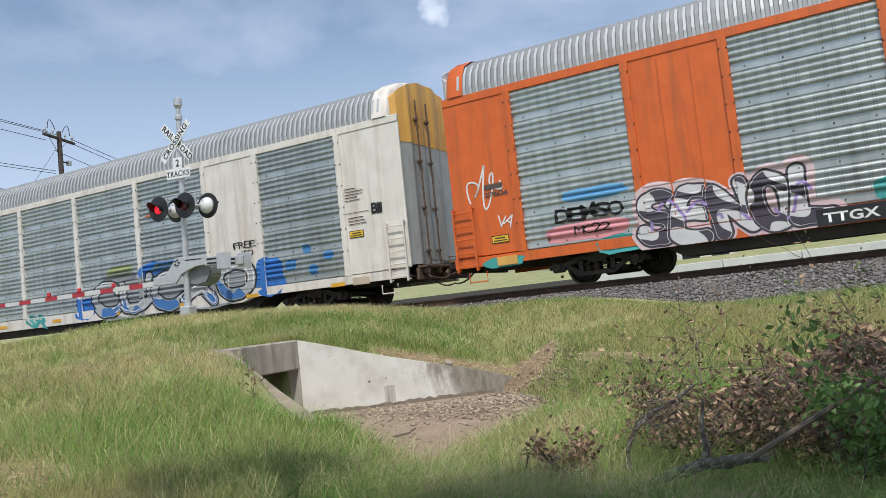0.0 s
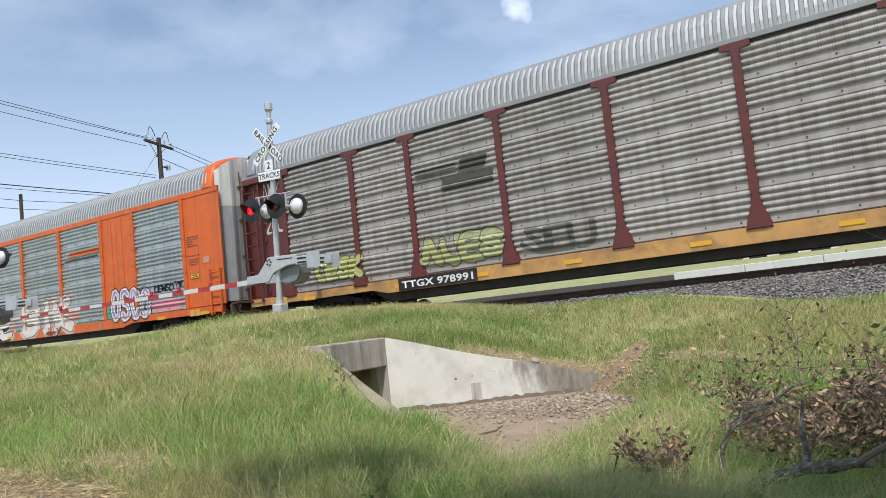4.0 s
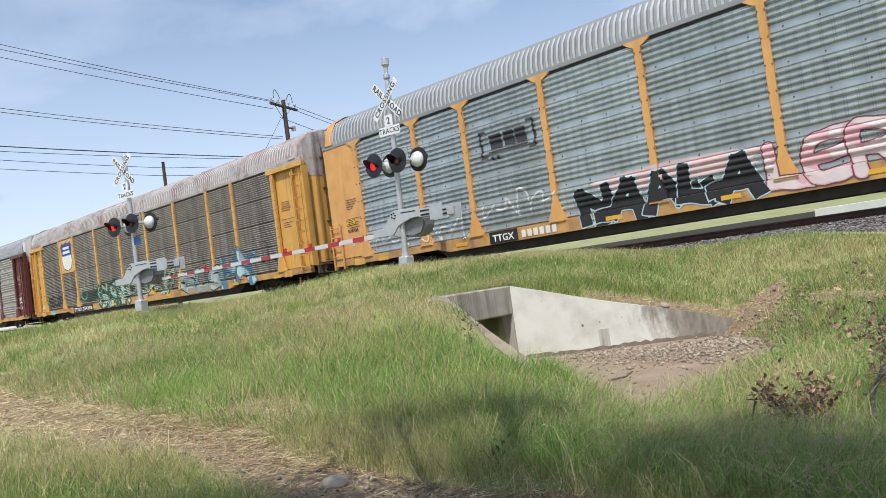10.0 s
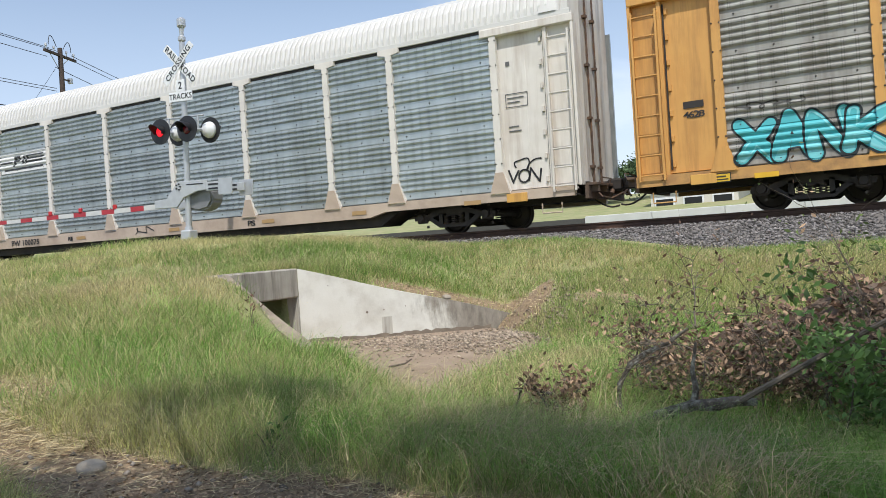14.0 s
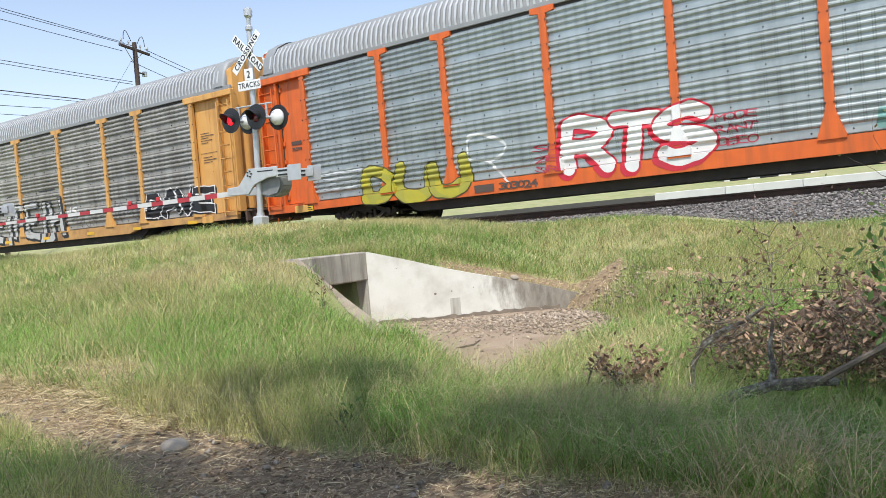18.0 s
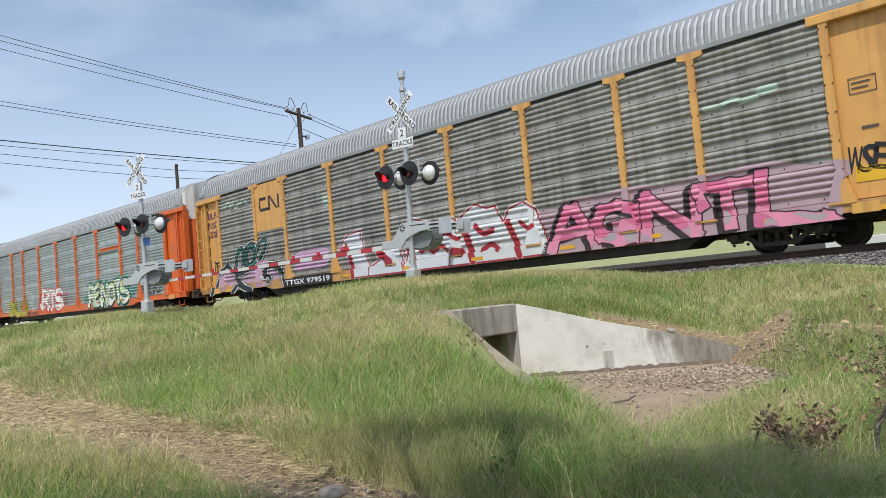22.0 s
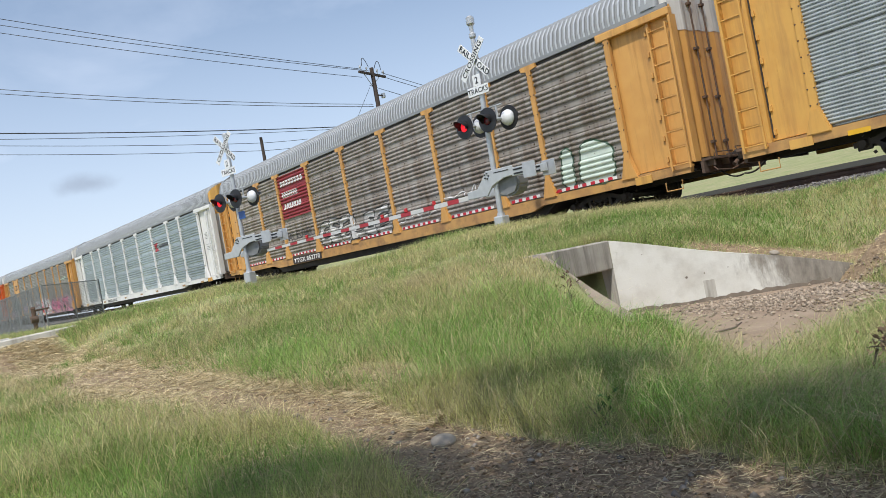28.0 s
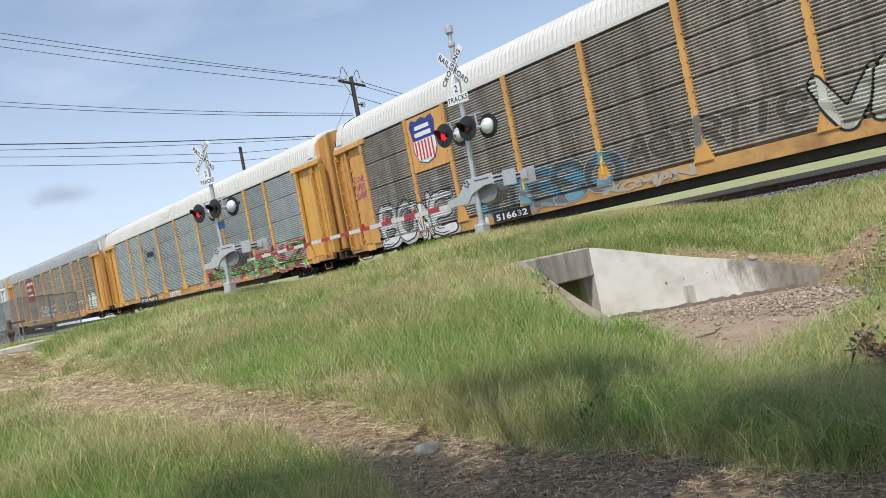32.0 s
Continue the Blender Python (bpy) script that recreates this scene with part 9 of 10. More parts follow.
    pts = np.stack([x, y, ground_z(x, y) + rng.uniform(0.004, 0.05, len(x))], 1)
    straws("thatch", pts, rng.uniform(0.06, 0.2, len(x)), 0.0011 + 0.0003 * r, M["straw"], "yellow straw lying along the path", 33, 0.5)
    # thin grass all round behind the eye
    x, y = scatter(24000, 0.8, 9.0, 12, 262, rng)
    k = path_mask(x, y) < 0.3
    x, y = x[k], y[k]
    pts = np.stack([x, y, ground_z(x, y) - 0.01], 1)
    blades("grass", pts, rng.uniform(0.06, 0.18, len(x)), np.full(len(x), 0.0035), rng.uniform(0.2, 1.1, len(x)), M["grass"], "short green grass under the trees", 9)
    # long arching blades on the near bank
    x, y = scatter(44000, 3.4, 9.5, -84, -4, rng)
    k = ~in_channel(x, y) & (path_mask(x, y) < 0.15) & (bare_mask(x, y) < 0.35) & (y > 3.2) & (noise2(x, y, 1.0, 61) + 0.35 * rng.rand(len(x)) > 0.5) & (rng.rand(len(x)) < 1 - 0.8 * np.exp(-(((x + 3.6) / 1.0) ** 2 + ((y - 5.9) / 0.8) ** 2)))
    x, y = x[k], y[k]
    pts = np.stack([x, y, ground_z(x, y) - 0.01], 1)
    wing = np.exp(-((y - HEAD_Y0 + 0.2 * (x - HEAD_X)) / 0.4) ** 2) * ss(-0.6, 0.0, x - HEAD_X) * ss(2.4, 1.6, x - HEAD_X)
    blades("grass", pts, rng.uniform(0.14, 0.40, len(x)) * (1 - 0.7 * wing), 0.0011 + 0.0002 * np.hypot(x, y), rng.uniform(0.5, 1.7, len(x)), M["grass_lush"], "lush green blades arching on the near bank", 71)
    # close grass on the bank under the track
    x, y = rng.uniform(-11.0, 2.0, 90000), rng.uniform(9.3, 14.5, 90000)
    k = ~in_channel(x, y) & (bare_mask(x, y) < 0.35 + 0.3 * rng.rand(len(x)))
    x, y = x[k], y[k]
    pts = np.stack([x, y, ground_z(x, y) - 0.01], 1)
    dry = rng.rand(len(x)) < np.clip(0.22 + 0.9 * (noise2(x, y, 0.9, 81) - 0.45), 0.05, 0.8)
    h, w, lean = rng.uniform(0.05, 0.17, len(x)), np.full(len(x), 0.0034), rng.uniform(0.3, 1.4, len(x))
    blades("grass", pts[~dry], h[~dry], w[~dry], lean[~dry], M["grass_deep"], "close green grass on the bank", 74)
    blades("dry_grass", pts[dry], h[dry] * 1.25, w[dry], lean[dry], M["grass_dry"], "straw-coloured grass on the bank", 75)
    # dry stalks before the dead bush
    x, y = rng.normal(-1.9, 0.65, 2600), rng.normal(4.2, 0.45, 2600)
    k = (path_mask(x, y) < 0.2) & ~in_channel(x, y)
    x, y = x[k], y[k]
    pts = np.stack([x, y, ground_z(x, y) - 0.01], 1)
    blades("seed_stems", pts, rng.uniform(0.16, 0.46, len(x)), np.full(len(x), 0.0021), rng.uniform(0.5, 2.1, len(x)), M["drystalk"], "thin brown dead stalks in front of the brush", 76)
    # tall fine grass in front of the brush
    x, y = rng.uniform(-3.2, 2.4, 26000), rng.uniform(3.55, 5.0, 26000)
    k = (path_mask(x, y) < 0.2) & ~in_channel(x, y) & (noise2(x, y, 1.4, 91) + 0.3 * rng.rand(len(x)) > 0.5 - 0.25 * ss(-1.2, 0.2, x))
    x, y = x[k], y[k]
    pts = np.stack([x, y, ground_z(x, y) - 0.01], 1)
    blades("grass", pts, rng.uniform(0.16, 0.42, len(x)) * (1 + 0.25 * ss(-1.0, 0.5, x)), np.full(len(x), 0.0019), rng.uniform(0.4, 1.8, len(x)), M["grass_lush"], "tall fine green grass before the brush", 77)
    x, y = rng.normal(-0.75, 0.22, 700), rng.normal(3.85, 0.14, 700)
    pts = np.stack([x, y, ground_z(x, y) - 0.01], 1)
    blades("seed_stems", pts, rng.uniform(0.3, 0.6, len(x)), np.full(len(x), 0.0018), rng.uniform(0.6, 2.0, len(x)), M["drystalk"], "tuft of bent straw-coloured stalks", 78)
    # thick verge along the road's edge
    y = rng.uniform(3.5, 14.6, 30000)
    x = road_x(y) + 4.62 + np.abs(rng.normal(0, 1.1, len(y)))
    pts = np.stack([x, y, ground_z(x, y) - 0.01], 1)
    dry = rng.rand(len(x)) < 0.42
    h = rng.uniform(0.10, 0.30, len(x))
    w = np.full(len(x), 0.0052)
    lean = rng.uniform(0.3, 1.3, len(x))
    blades("grass", pts[~dry], h[~dry], w[~dry], lean[~dry], M["grass"], "green grass along the road's edge", 72)
    blades("dry_grass", pts[dry], h[dry], w[dry], lean[dry], M["grass_dry"], "dry grass along the road's edge", 73)
    # tall seed stems
    n = 9000
    x, y = scatter(n, 3.2, 15, -95, 2, rng)
    k = ~in_channel(x, y) & (path_mask(x, y) < 0.3) & (y < 13.5) & (np.abs(x - road_x(y)) > 5) & (noise2(x, y, 1.3, 33) > 0.42)
    x, y = x[k], y[k]
    pts = np.stack([x, y, ground_z(x, y)], 1)
    blades("seed_stems", pts, rng.uniform(0.22, 0.46, len(x)), np.full(len(x), 0.002), rng.uniform(0.4, 1.5, len(x)), M["straw"], "pale seed stems standing over the grass", 3)
    # slender pale stalks that catch the light
    x, y = scatter(16000, 3.0, 9.5, -95, 2, rng)
    k = ~in_channel(x, y) & (path_mask(x, y) < 0.2) & (noise2(x, y, 1.1, 37) > 0.38)
    x, y = x[k], y[k]
    pts = np.stack([x, y, ground_z(x, y)], 1)
    blades("seed_stems", pts, rng.uniform(0.22, 0.55, len(x)), np.full(len(x), 0.0022), rng.uniform(0.7, 2.0, len(x)), M["grass_dry"], "slender bent stalks over the green grass", 8)
    # thatch on the path and between the blades
    n = 330000
    x, y = scatter(n, 1.5, 24, -100, 20, rng, 0.75)
    pk = path_mask(x, y)
    pm = np.maximum(pk * (1 - 0.45 * ss(0.7, 1.0, pk) * ss(-9, -6, x)) * (0.65 + 0.35 * noise2(x, y, 1.6, 41)), bare_mask(x, y))
    edge = np.exp(-((np.abs(y - 2.72 + 0.035 * np.clip(-x - 6, 0, 40)) - 0.6) / 0.35) ** 2) * (x < 1)
    k = (rng.rand(len(x)) < np.maximum(np.maximum(pm, 0.95 * edge), 0.06)) & ~in_channel(x, y) & (y < 14)
    x, y = x[k], y[k]
    r = np.hypot(x, y)
    pts = np.stack([x, y, ground_z(x, y) + rng.uniform(0.002, 0.028, len(x))], 1)
    straws("thatch", pts, rng.uniform(0.03, 0.12, len(x)) * (1 + 0.03 * r), 0.0011 + 0.0003 * r, M["straw"], "cut straw and dead grass lying on the path", 4)
    x, y = scatter(170000, 1.5, 8.5, -100, 20, rng, 0.75)
    pk = path_mask(x, y)
    k = rng.rand(len(x)) < pk * (1 - 0.7 * ss(0.7, 1.0, pk)) * (0.6 + 0.4 * noise2(x, y, 1.6, 41)) + 0.5 * np.exp(-((np.abs(y - 2.75) - 0.8) / 0.3) ** 2)
    x, y = x[k], y[k]
    r = np.hypot(x, y)
    pts = np.stack([x, y, ground_z(x, y) + rng.uniform(0.002, 0.03, len(x))], 1)
    straws("thatch", pts, rng.uniform(0.02, 0.075, len(x)) * (1 + 0.1 * np.clip(r - 4, 0, 5)), 0.0009 + 0.00028 * r, M["straw"], "pale straw strewn over the trodden path", 14)
    # brown leaf crumbs on the trodden dirt
    n = 95000
    x, y = scatter(n, 1.5, 11, -100, 20, rng, 0.7)
    k = path_mask(x, y) > 0.35
    x, y = x[k], y[k]
    pts = np.stack([x, y, ground_z(x, y) + rng.uniform(0.002, 0.012, len(x))], 1)
    straws("leaf_litter", pts, rng.uniform(0.012, 0.045, len(x)), rng.uniform(0.003, 0.008, len(x)), M["litter"], "brown leaf crumbs and chips on the dirt path", 5)


    # broken leaves and chips close to the eye
    x, y = scatter(60000, 1.5, 5.2, -80, 20, rng, 0.7)
    k = (path_mask(x, y) > 0.15 + 0.3 * rng.rand(len(x))) & (noise2(x, y, 2.2, 95) + 0.6 * rng.rand(len(x)) > 0.62)
    x, y = x[k], y[k]
    pts = np.stack([x, y, ground_z(x, y) + rng.uniform(0.003, 0.02, len(x))], 1)
    straws("leaf_litter", pts, rng.uniform(0.01, 0.036, len(x)), rng.uniform(0.003, 0.009, len(x)), M["litter"], "broken brown leaves strewn over the path", 15)


M["drystalk"] = leafy(mat("dead_stalk", (0.64, 0.52, 0.34), 0.9, 0.0, (0.50, 0.38, 0.23), 4.0, 0.6, island=0.4), 0.3)
M["litter"] = mat("leaf_litter", (0.40, 0.29, 0.185), 0.95, 0.0, (0.23, 0.16, 0.105), 5.0, 0.7, island=0.55)
build_grass()


# ---- brush, weeds, trees ----
def leaves(name_, centres, size, rng, lie=0.0, long_=1.7):
    """Folded leaf blades, two triangles each side; returns vertices and triangles."""
    n = len(centres)
    a = rng.uniform(0, 2 * np.pi, n)
    tilt = rng.uniform(-1.1, 1.1, n) * (1 - lie)
    d = np.stack([np.cos(a) * np.cos(tilt), np.sin(a) * np.cos(tilt), np.sin(tilt)], 1)
    r = rng.normal(0, 1, (n, 3))
    s = np.cross(d, r); s /= np.linalg.norm(s, axis=1)[:, None] + 1e-9
    nn = np.cross(d, s)
    L_ = (size * rng.uniform(0.6, 1.3, n))[:, None]
    W_ = L_ / long_ / 2
    p0 = centres
    p1 = centres + d * L_ * 0.5 + s * W_ + nn * W_ * 0.3
    p2 = centres + d * L_ * 0.5 - s * W_ + nn * W_ * 0.3
    p3 = centres + d * L_ + nn * L_ * 0.1
    V = np.stack([p0, p1, p3, p2], 1).reshape(-1, 3)
    T = (np.array([(0, 1, 2), (0, 2, 3)])[None] + 4 * np.arange(n)[:, None, None]).reshape(-1, 3)
    return V, T


def twig(rng, p, d, length, bend, n=7):
    pts = [Vector(p)]
    d = Vector(d).normalized()
    for _ in range(n):
        d = (d + Vector((rng.uniform(-bend, bend), rng.uniform(-bend, bend), rng.uniform(-bend, bend)))).normalized()
        pts.append(pts[-1] + d * (length / n))
    return pts


def plant(name, label, base, stems, leaf_sets, seed, bark="bark"):
    """stems: (start, direction, length, radius, bend, children); leaf_sets: (material, count, size, spread, least height)."""
    rng = random.Random(seed)
    nrng = np.random.RandomState(seed)
    ob = new(name)
    ob.matrix_basis = pose(*base)
    tips = []
    for start, d, ln, r, bend, kids in stems:
        pts = twig(rng, start, d, ln, bend, 9)
        bm = tube(bmesh.new(), pts, [r * (1 - 0.8 * i / 9) for i in range(10)], 7)
        part("branch", bm, M[bark], ob)
        tips += pts[4:]
        bm = bmesh.new()
        for _ in range(kids):
            q = rng.choice(pts[2:])
            k = twig(rng, q, (rng.uniform(-1, 1), rng.uniform(-1, 1), rng.uniform(-0.4, 0.9)), ln * rng.uniform(0.25, 0.6), 0.35, 6)
            tube(bm, k, [r * 0.26 * (1 - 0.75 * i / 6) for i in range(7)], 4)
            tips += k[2:]
        if kids:
            tagged(part("twig", bm, M[bark], ob), kind="stuff")
    for i, (material, count, size, spread, low) in enumerate(leaf_sets):
        t = np.array([tuple(v) for v in tips if v.z > low])
        c = t[nrng.randint(0, len(t), count)] + nrng.normal(0, spread, (count, 3))
        c[:, 2] = np.maximum(c[:, 2], 0.01)
        V, T = leaves("leaves", c, size, nrng, 0.0, 2.3)
        tagged(part("leaves", tri_mesh("leaves", V, T, M[material]), None, ob, "many small leaves"), kind="stuff")
    return tagged(ob, label, "bush" if "bush" in name or "brush" in name else "plant")


def gz(x, y):
    return float(ground_z(x, y))


M["lichen"] = mat("lichened_bark", (0.16, 0.132, 0.10), 0.95, 0.0, (0.06, 0.047, 0.036), 20.0, 0.95, bump=0.9, bump_scale=60, stain=(0.50, 0.50, 0.43), stain_scale=22.0, stain_amt=0.75)
M["sprig"] = leafy(mat("young_leaf", (0.16, 0.22, 0.06), 0.6, 0.0, (0.10, 0.15, 0.045), 5.0, 0.6, island=0.4), 0.3)
M["brownleaf"] = leafy(mat("dry_curled_leaf", (0.46, 0.31, 0.195), 0.85, 0.0, (0.30, 0.20, 0.13), 5.0, 0.6, island=0.5), 0.15)

# heap of dead branches over a mound of fallen leaves
def stems_in(seed, n, x0, x1, y0, y1, l0, l1, r, kids, bend=0.25, lean=0.45):
    rg = random.Random(seed)
    return [((rg.uniform(x0, x1), rg.uniform(y0, y1), 0.0), (rg.uniform(-lean, lean), rg.uniform(-0.2, 0.2), 1.0), rg.uniform(l0, l1),
             r * rg.uniform(0.7, 1.2), bend, kids) for _ in range(n)]


bx, by = -0.55, 6.3
M["mound"] = mat("rotting_leaves", (0.19, 0.135, 0.095), 0.95, 0.0, (0.10, 0.07, 0.05), 7.0, 0.8, bump=0.9, bump_scale=20)
heap = plant("brush_heap", "heap of dead branches with curled brown leaves", (bx, by, gz(bx, by)),
             stems_in(3, 13, -0.75, 2.1, -0.5, 0.7, 0.75, 1.25, 0.014, 34, 0.34, 0.7) + stems_in(14, 18, -1.05, 0.6, -0.7, 0.3, 0.5, 0.95, 0.011, 44, 0.4, 0.8) + stems_in(4, 7, 0.3, 2.2, -0.2, 0.5, 1.2, 1.6, 0.010, 12, 0.2, 0.35),
             [("brownleaf", 3400, 0.058, 0.024, 0.12), ("deadleaf", 2500, 0.055, 0.026, 0.06), ("sprig", 2600, 0.04, 0.06, 0.05)], 21)
bm = bmesh.new()
bmesh.ops.create_icosphere(bm, subdivisions=4, radius=1.0)
for v in bm.verts:
    k = 1 + 0.22 * noise.noise(v.co * 2.3) + 0.10 * noise.noise(v.co * 7)
    v.co = Vector((0.75 + v.co.x * 1.55 * k, 0.45 + v.co.y * 0.75 * k, max(v.co.z, -0.1) * 0.80 * k))
me = bpy.data.meshes.new("leaf_mound")
bm.to_mesh(me)
tops = np.array([tuple(v.co) for v in bm.verts if v.co.z > 0.0])
bm.free()
part("leaf_mound", me, M["mound"], heap, "mound of dead brown leaves", smooth=True)
nr = np.random.RandomState(9)
V, T = leaves("leaves", tops[nr.randint(0, len(tops), 6500)] + nr.normal(0, 0.035, (6500, 3)), 0.07, nr, 0.3)
k = np.random.RandomState(1).rand(6500) < 0.5
for sel, mn in ((k, "brownleaf"), (~k, "deadleaf")):
    tt = T.reshape(-1, 2, 3)[sel].reshape(-1, 3)
    tagged(part("fallen_leaves", tri_mesh("fallen_leaves", V, tt, M[mn]), None, heap, "curled dead leaves"), kind="stuff")
M["sapling"] = leafy(mat("sapling_leaf", (0.165, 0.28, 0.075), 0.6, 0.0, (0.11, 0.20, 0.055), 5.0, 0.6, island=0.45), 0.25)
plant("sapling", "leafy green sapling growing through dead brush", (0.0, 5.2, gz(0.0, 5.2)),
      stems_in(6, 20, -0.35, 1.6, -0.4, 0.3, 0.45, 1.0, 0.008, 9, 0.25, 0.5),
      [("sapling", 7500, 0.07, 0.06, 0.05), ("deadleaf", 700, 0.05, 0.08, 0.05)], 5)
plant("weed", "thin upright weed with small pale green leaves", (0.35, 6.2, gz(0.35, 6.2)),
      [((0, 0, 0), (0.05, 0, 1), 1.75, 0.008, 0.14, 12), ((0.15, 0, 0), (-0.1, 0, 1), 1.5, 0.007, 0.14, 10), ((-0.4, 0.2, 0), (-0.1, 0, 1), 1.45, 0.007, 0.16, 10), ((0.6, 0.2, 0), (0.1, 0, 1), 1.6, 0.007, 0.14, 10)],
      [("sprig", 520, 0.05, 0.03, 0.5)], 8)
plant("dead_bush", "small broken bush with dry brown leaves", (-2.1, 5.2, gz(-2.1, 5.2)),
      [((0, 0, 0), (-0.2, 0, 1), 0.36, 0.014, 0.3, 14), ((0.05, 0, 0), (0.5, 0.1, 0.8), 0.36, 0.012, 0.3, 14), ((0, 0, 0.2), (-0.95, -0.1, 0.25), 0.3, 0.014, 0.2, 4), ((0.1, 0, 0), (0.2, 0.3, 0.9), 0.33, 0.011, 0.3, 14), ((-0.24, 0, 0.22), (-0.4, 0, -0.9), 0.2, 0.01, 0.15, 1)],
      [("brownleaf", 600, 0.05, 0.03, 0.08), ("deadleaf", 160, 0.045, 0.03, 0.05)], 12, "lichen")
# arched branch and fallen limb
fx, fy = -1.65, 5.4
arch = new("fallen_branch")
arch.matrix_basis = pose(fx, fy, gz(fx, fy))
part("limb", tube(bmesh.new(), [(0.03, 0, -0.03), (-0.03, 0, 0.1), (-0.01, 0, 0.24), (0.07, 0.02, 0.38), (0.18, 0.05, 0.46), (0.32, 0.1, 0.52), (0.46, 0.14, 0.62)], [0.024, 0.026, 0.021, 0.024, 0.019, 0.017, 0.009], 8), M["lichen"], arch)
rg = random.Random(31)
bm = bmesh.new()
for k in range(26):
    q = Vector((0.1 + 0.3 * rg.random(), 0.06, 0.36 + 0.22 * rg.random()))
    tube(bm, twig(rg, q, (rg.uniform(-0.6, 0.8), rg.uniform(-0.5, 0.5), rg.uniform(-1, 0.6)), rg.uniform(0.15, 0.35), 0.4, 5), [0.005, 0.004, 0.004, 0.003, 0.003, 0.002], 4)
tagged(part("twig", bm, M["bark"], arch), kind="stuff")
V, T = leaves("leaves", np.random.RandomState(4).normal(0, 1, (150, 3)) * np.array([0.13, 0.06, 0.11]) + np.array([0.24, 0.08, 0.42]), 0.05, np.random.RandomState(5), 0.0, 2.2)
tagged(part("leaves", tri_mesh("leaves", V, T, M["brownleaf"]), None, arch, "dry hanging leaves"), kind="stuff")
tagged(arch, "dark arched branch rising from the grass", "branch")
lg = new("fallen_branch")
lg.matrix_basis = pose(-1.5, 5.05, gz(-1.5, 5.05) + 0.03)
part("limb", tube(bmesh.new(), [(-0.08, 0, -0.05), (0.03, 0.03, 0.03), (0.14, 0.02, 0.08), (0.27, 0.06, 0.11), (0.4, 0.06, 0.16), (0.53, 0.1, 0.16), (0.66, 0.1, 0.19), (0.78, 0.14, 0.18)], [0.018, 0.028, 0.033, 0.043, 0.036, 0.042, 0.034, 0.022], 11), M["lichen"], lg)
part("side_limb", tube(bmesh.new(), [(0.4, 0.08, 0.14), (0.42, 0.1, 0.26), (0.4, 0.12, 0.38), (0.43, 0.13, 0.56)], [0.026, 0.022, 0.016, 0.009], 7), M["lichen"], lg)
part("side_limb", tube(bmesh.new(), [(0.68, 0.1, 0.19), (0.95, 0.05, 0.36), (1.3, 0.0, 0.58), (1.6, -0.03, 0.76), (2.0, -0.05, 0.97)], [0.02, 0.018, 0.017, 0.014, 0.009], 7), M["bark"], lg)
tagged(lg, "fallen lichen-covered branch lying in the grass", "branch")
st = part("stick", tube(bmesh.new(), [(0, 0, 0.012), (0.08, 0.02, 0.02), (0.2, 0.06, 0.04), (0.27, 0.1, 0.09)], [0.008, 0.013, 0.013, 0.008], 6), M["bark"], None, m=pose(-4.95, 7.35, FLOOR_Z))
tagged(st, "short brown stick lying in the channel", "stick")
for i, (x, y, h) in enumerate(((-6.5, 6.85, 0.42), (-3.3, 3.55, 0.2))):
    plant("weed", "small dark weed with brown-green leaves", (x, y, gz(x, y)),
          [((0, 0, 0), (0.1, 0, 1), h, 0.006, 0.25, 4), ((0.03, 0, 0), (-0.3, 0.2, 0.9), h * 0.8, 0.005, 0.25, 4), ((0, 0.02, 0), (0.3, -0.2, 0.9), h * 0.8, 0.005, 0.25, 4)],
          [("deadleaf" if i == 0 else "leaf", 60 if i == 0 else 26, 0.05, 0.02, 0.05)], 30 + i)
bm = bmesh.new()
bmesh.ops.create_icosphere(bm, subdivisions=3, radius=0.085)
for v in bm.verts:
    v.co *= 1 + 0.3 * noise.noise(v.co * 9)
    v.co.z *= 0.45
tagged(part("rock", bm, M["stone"], None, smooth=True, m=pose(-4.05, 2.87, gz(-4.05, 2.87) + 0.02, 4, 3, 20)), "flat pale stone beside the dirt path", "rock")
M["pebble"] = mat("path_pebble", (0.30, 0.26, 0.215), 0.9, 0.0, (0.19, 0.165, 0.14), 9.0, 0.7, island=0.5)
rng_ = np.random.RandomState(41)
sx, sy = scatter(2600, 2.2, 7, -80, 14, rng_, 0.7)
kk = path_mask(sx, sy) > 0.3
rock_cloud("path_gravel", np.stack([sx, sy, ground_z(sx, sy) + 0.008], 1)[kk], (0.004 + 0.03 * rng_.rand(kk.sum()) ** 3), M["pebble"], "scattered grey pebbles on the dirt path", "gravel", 6)


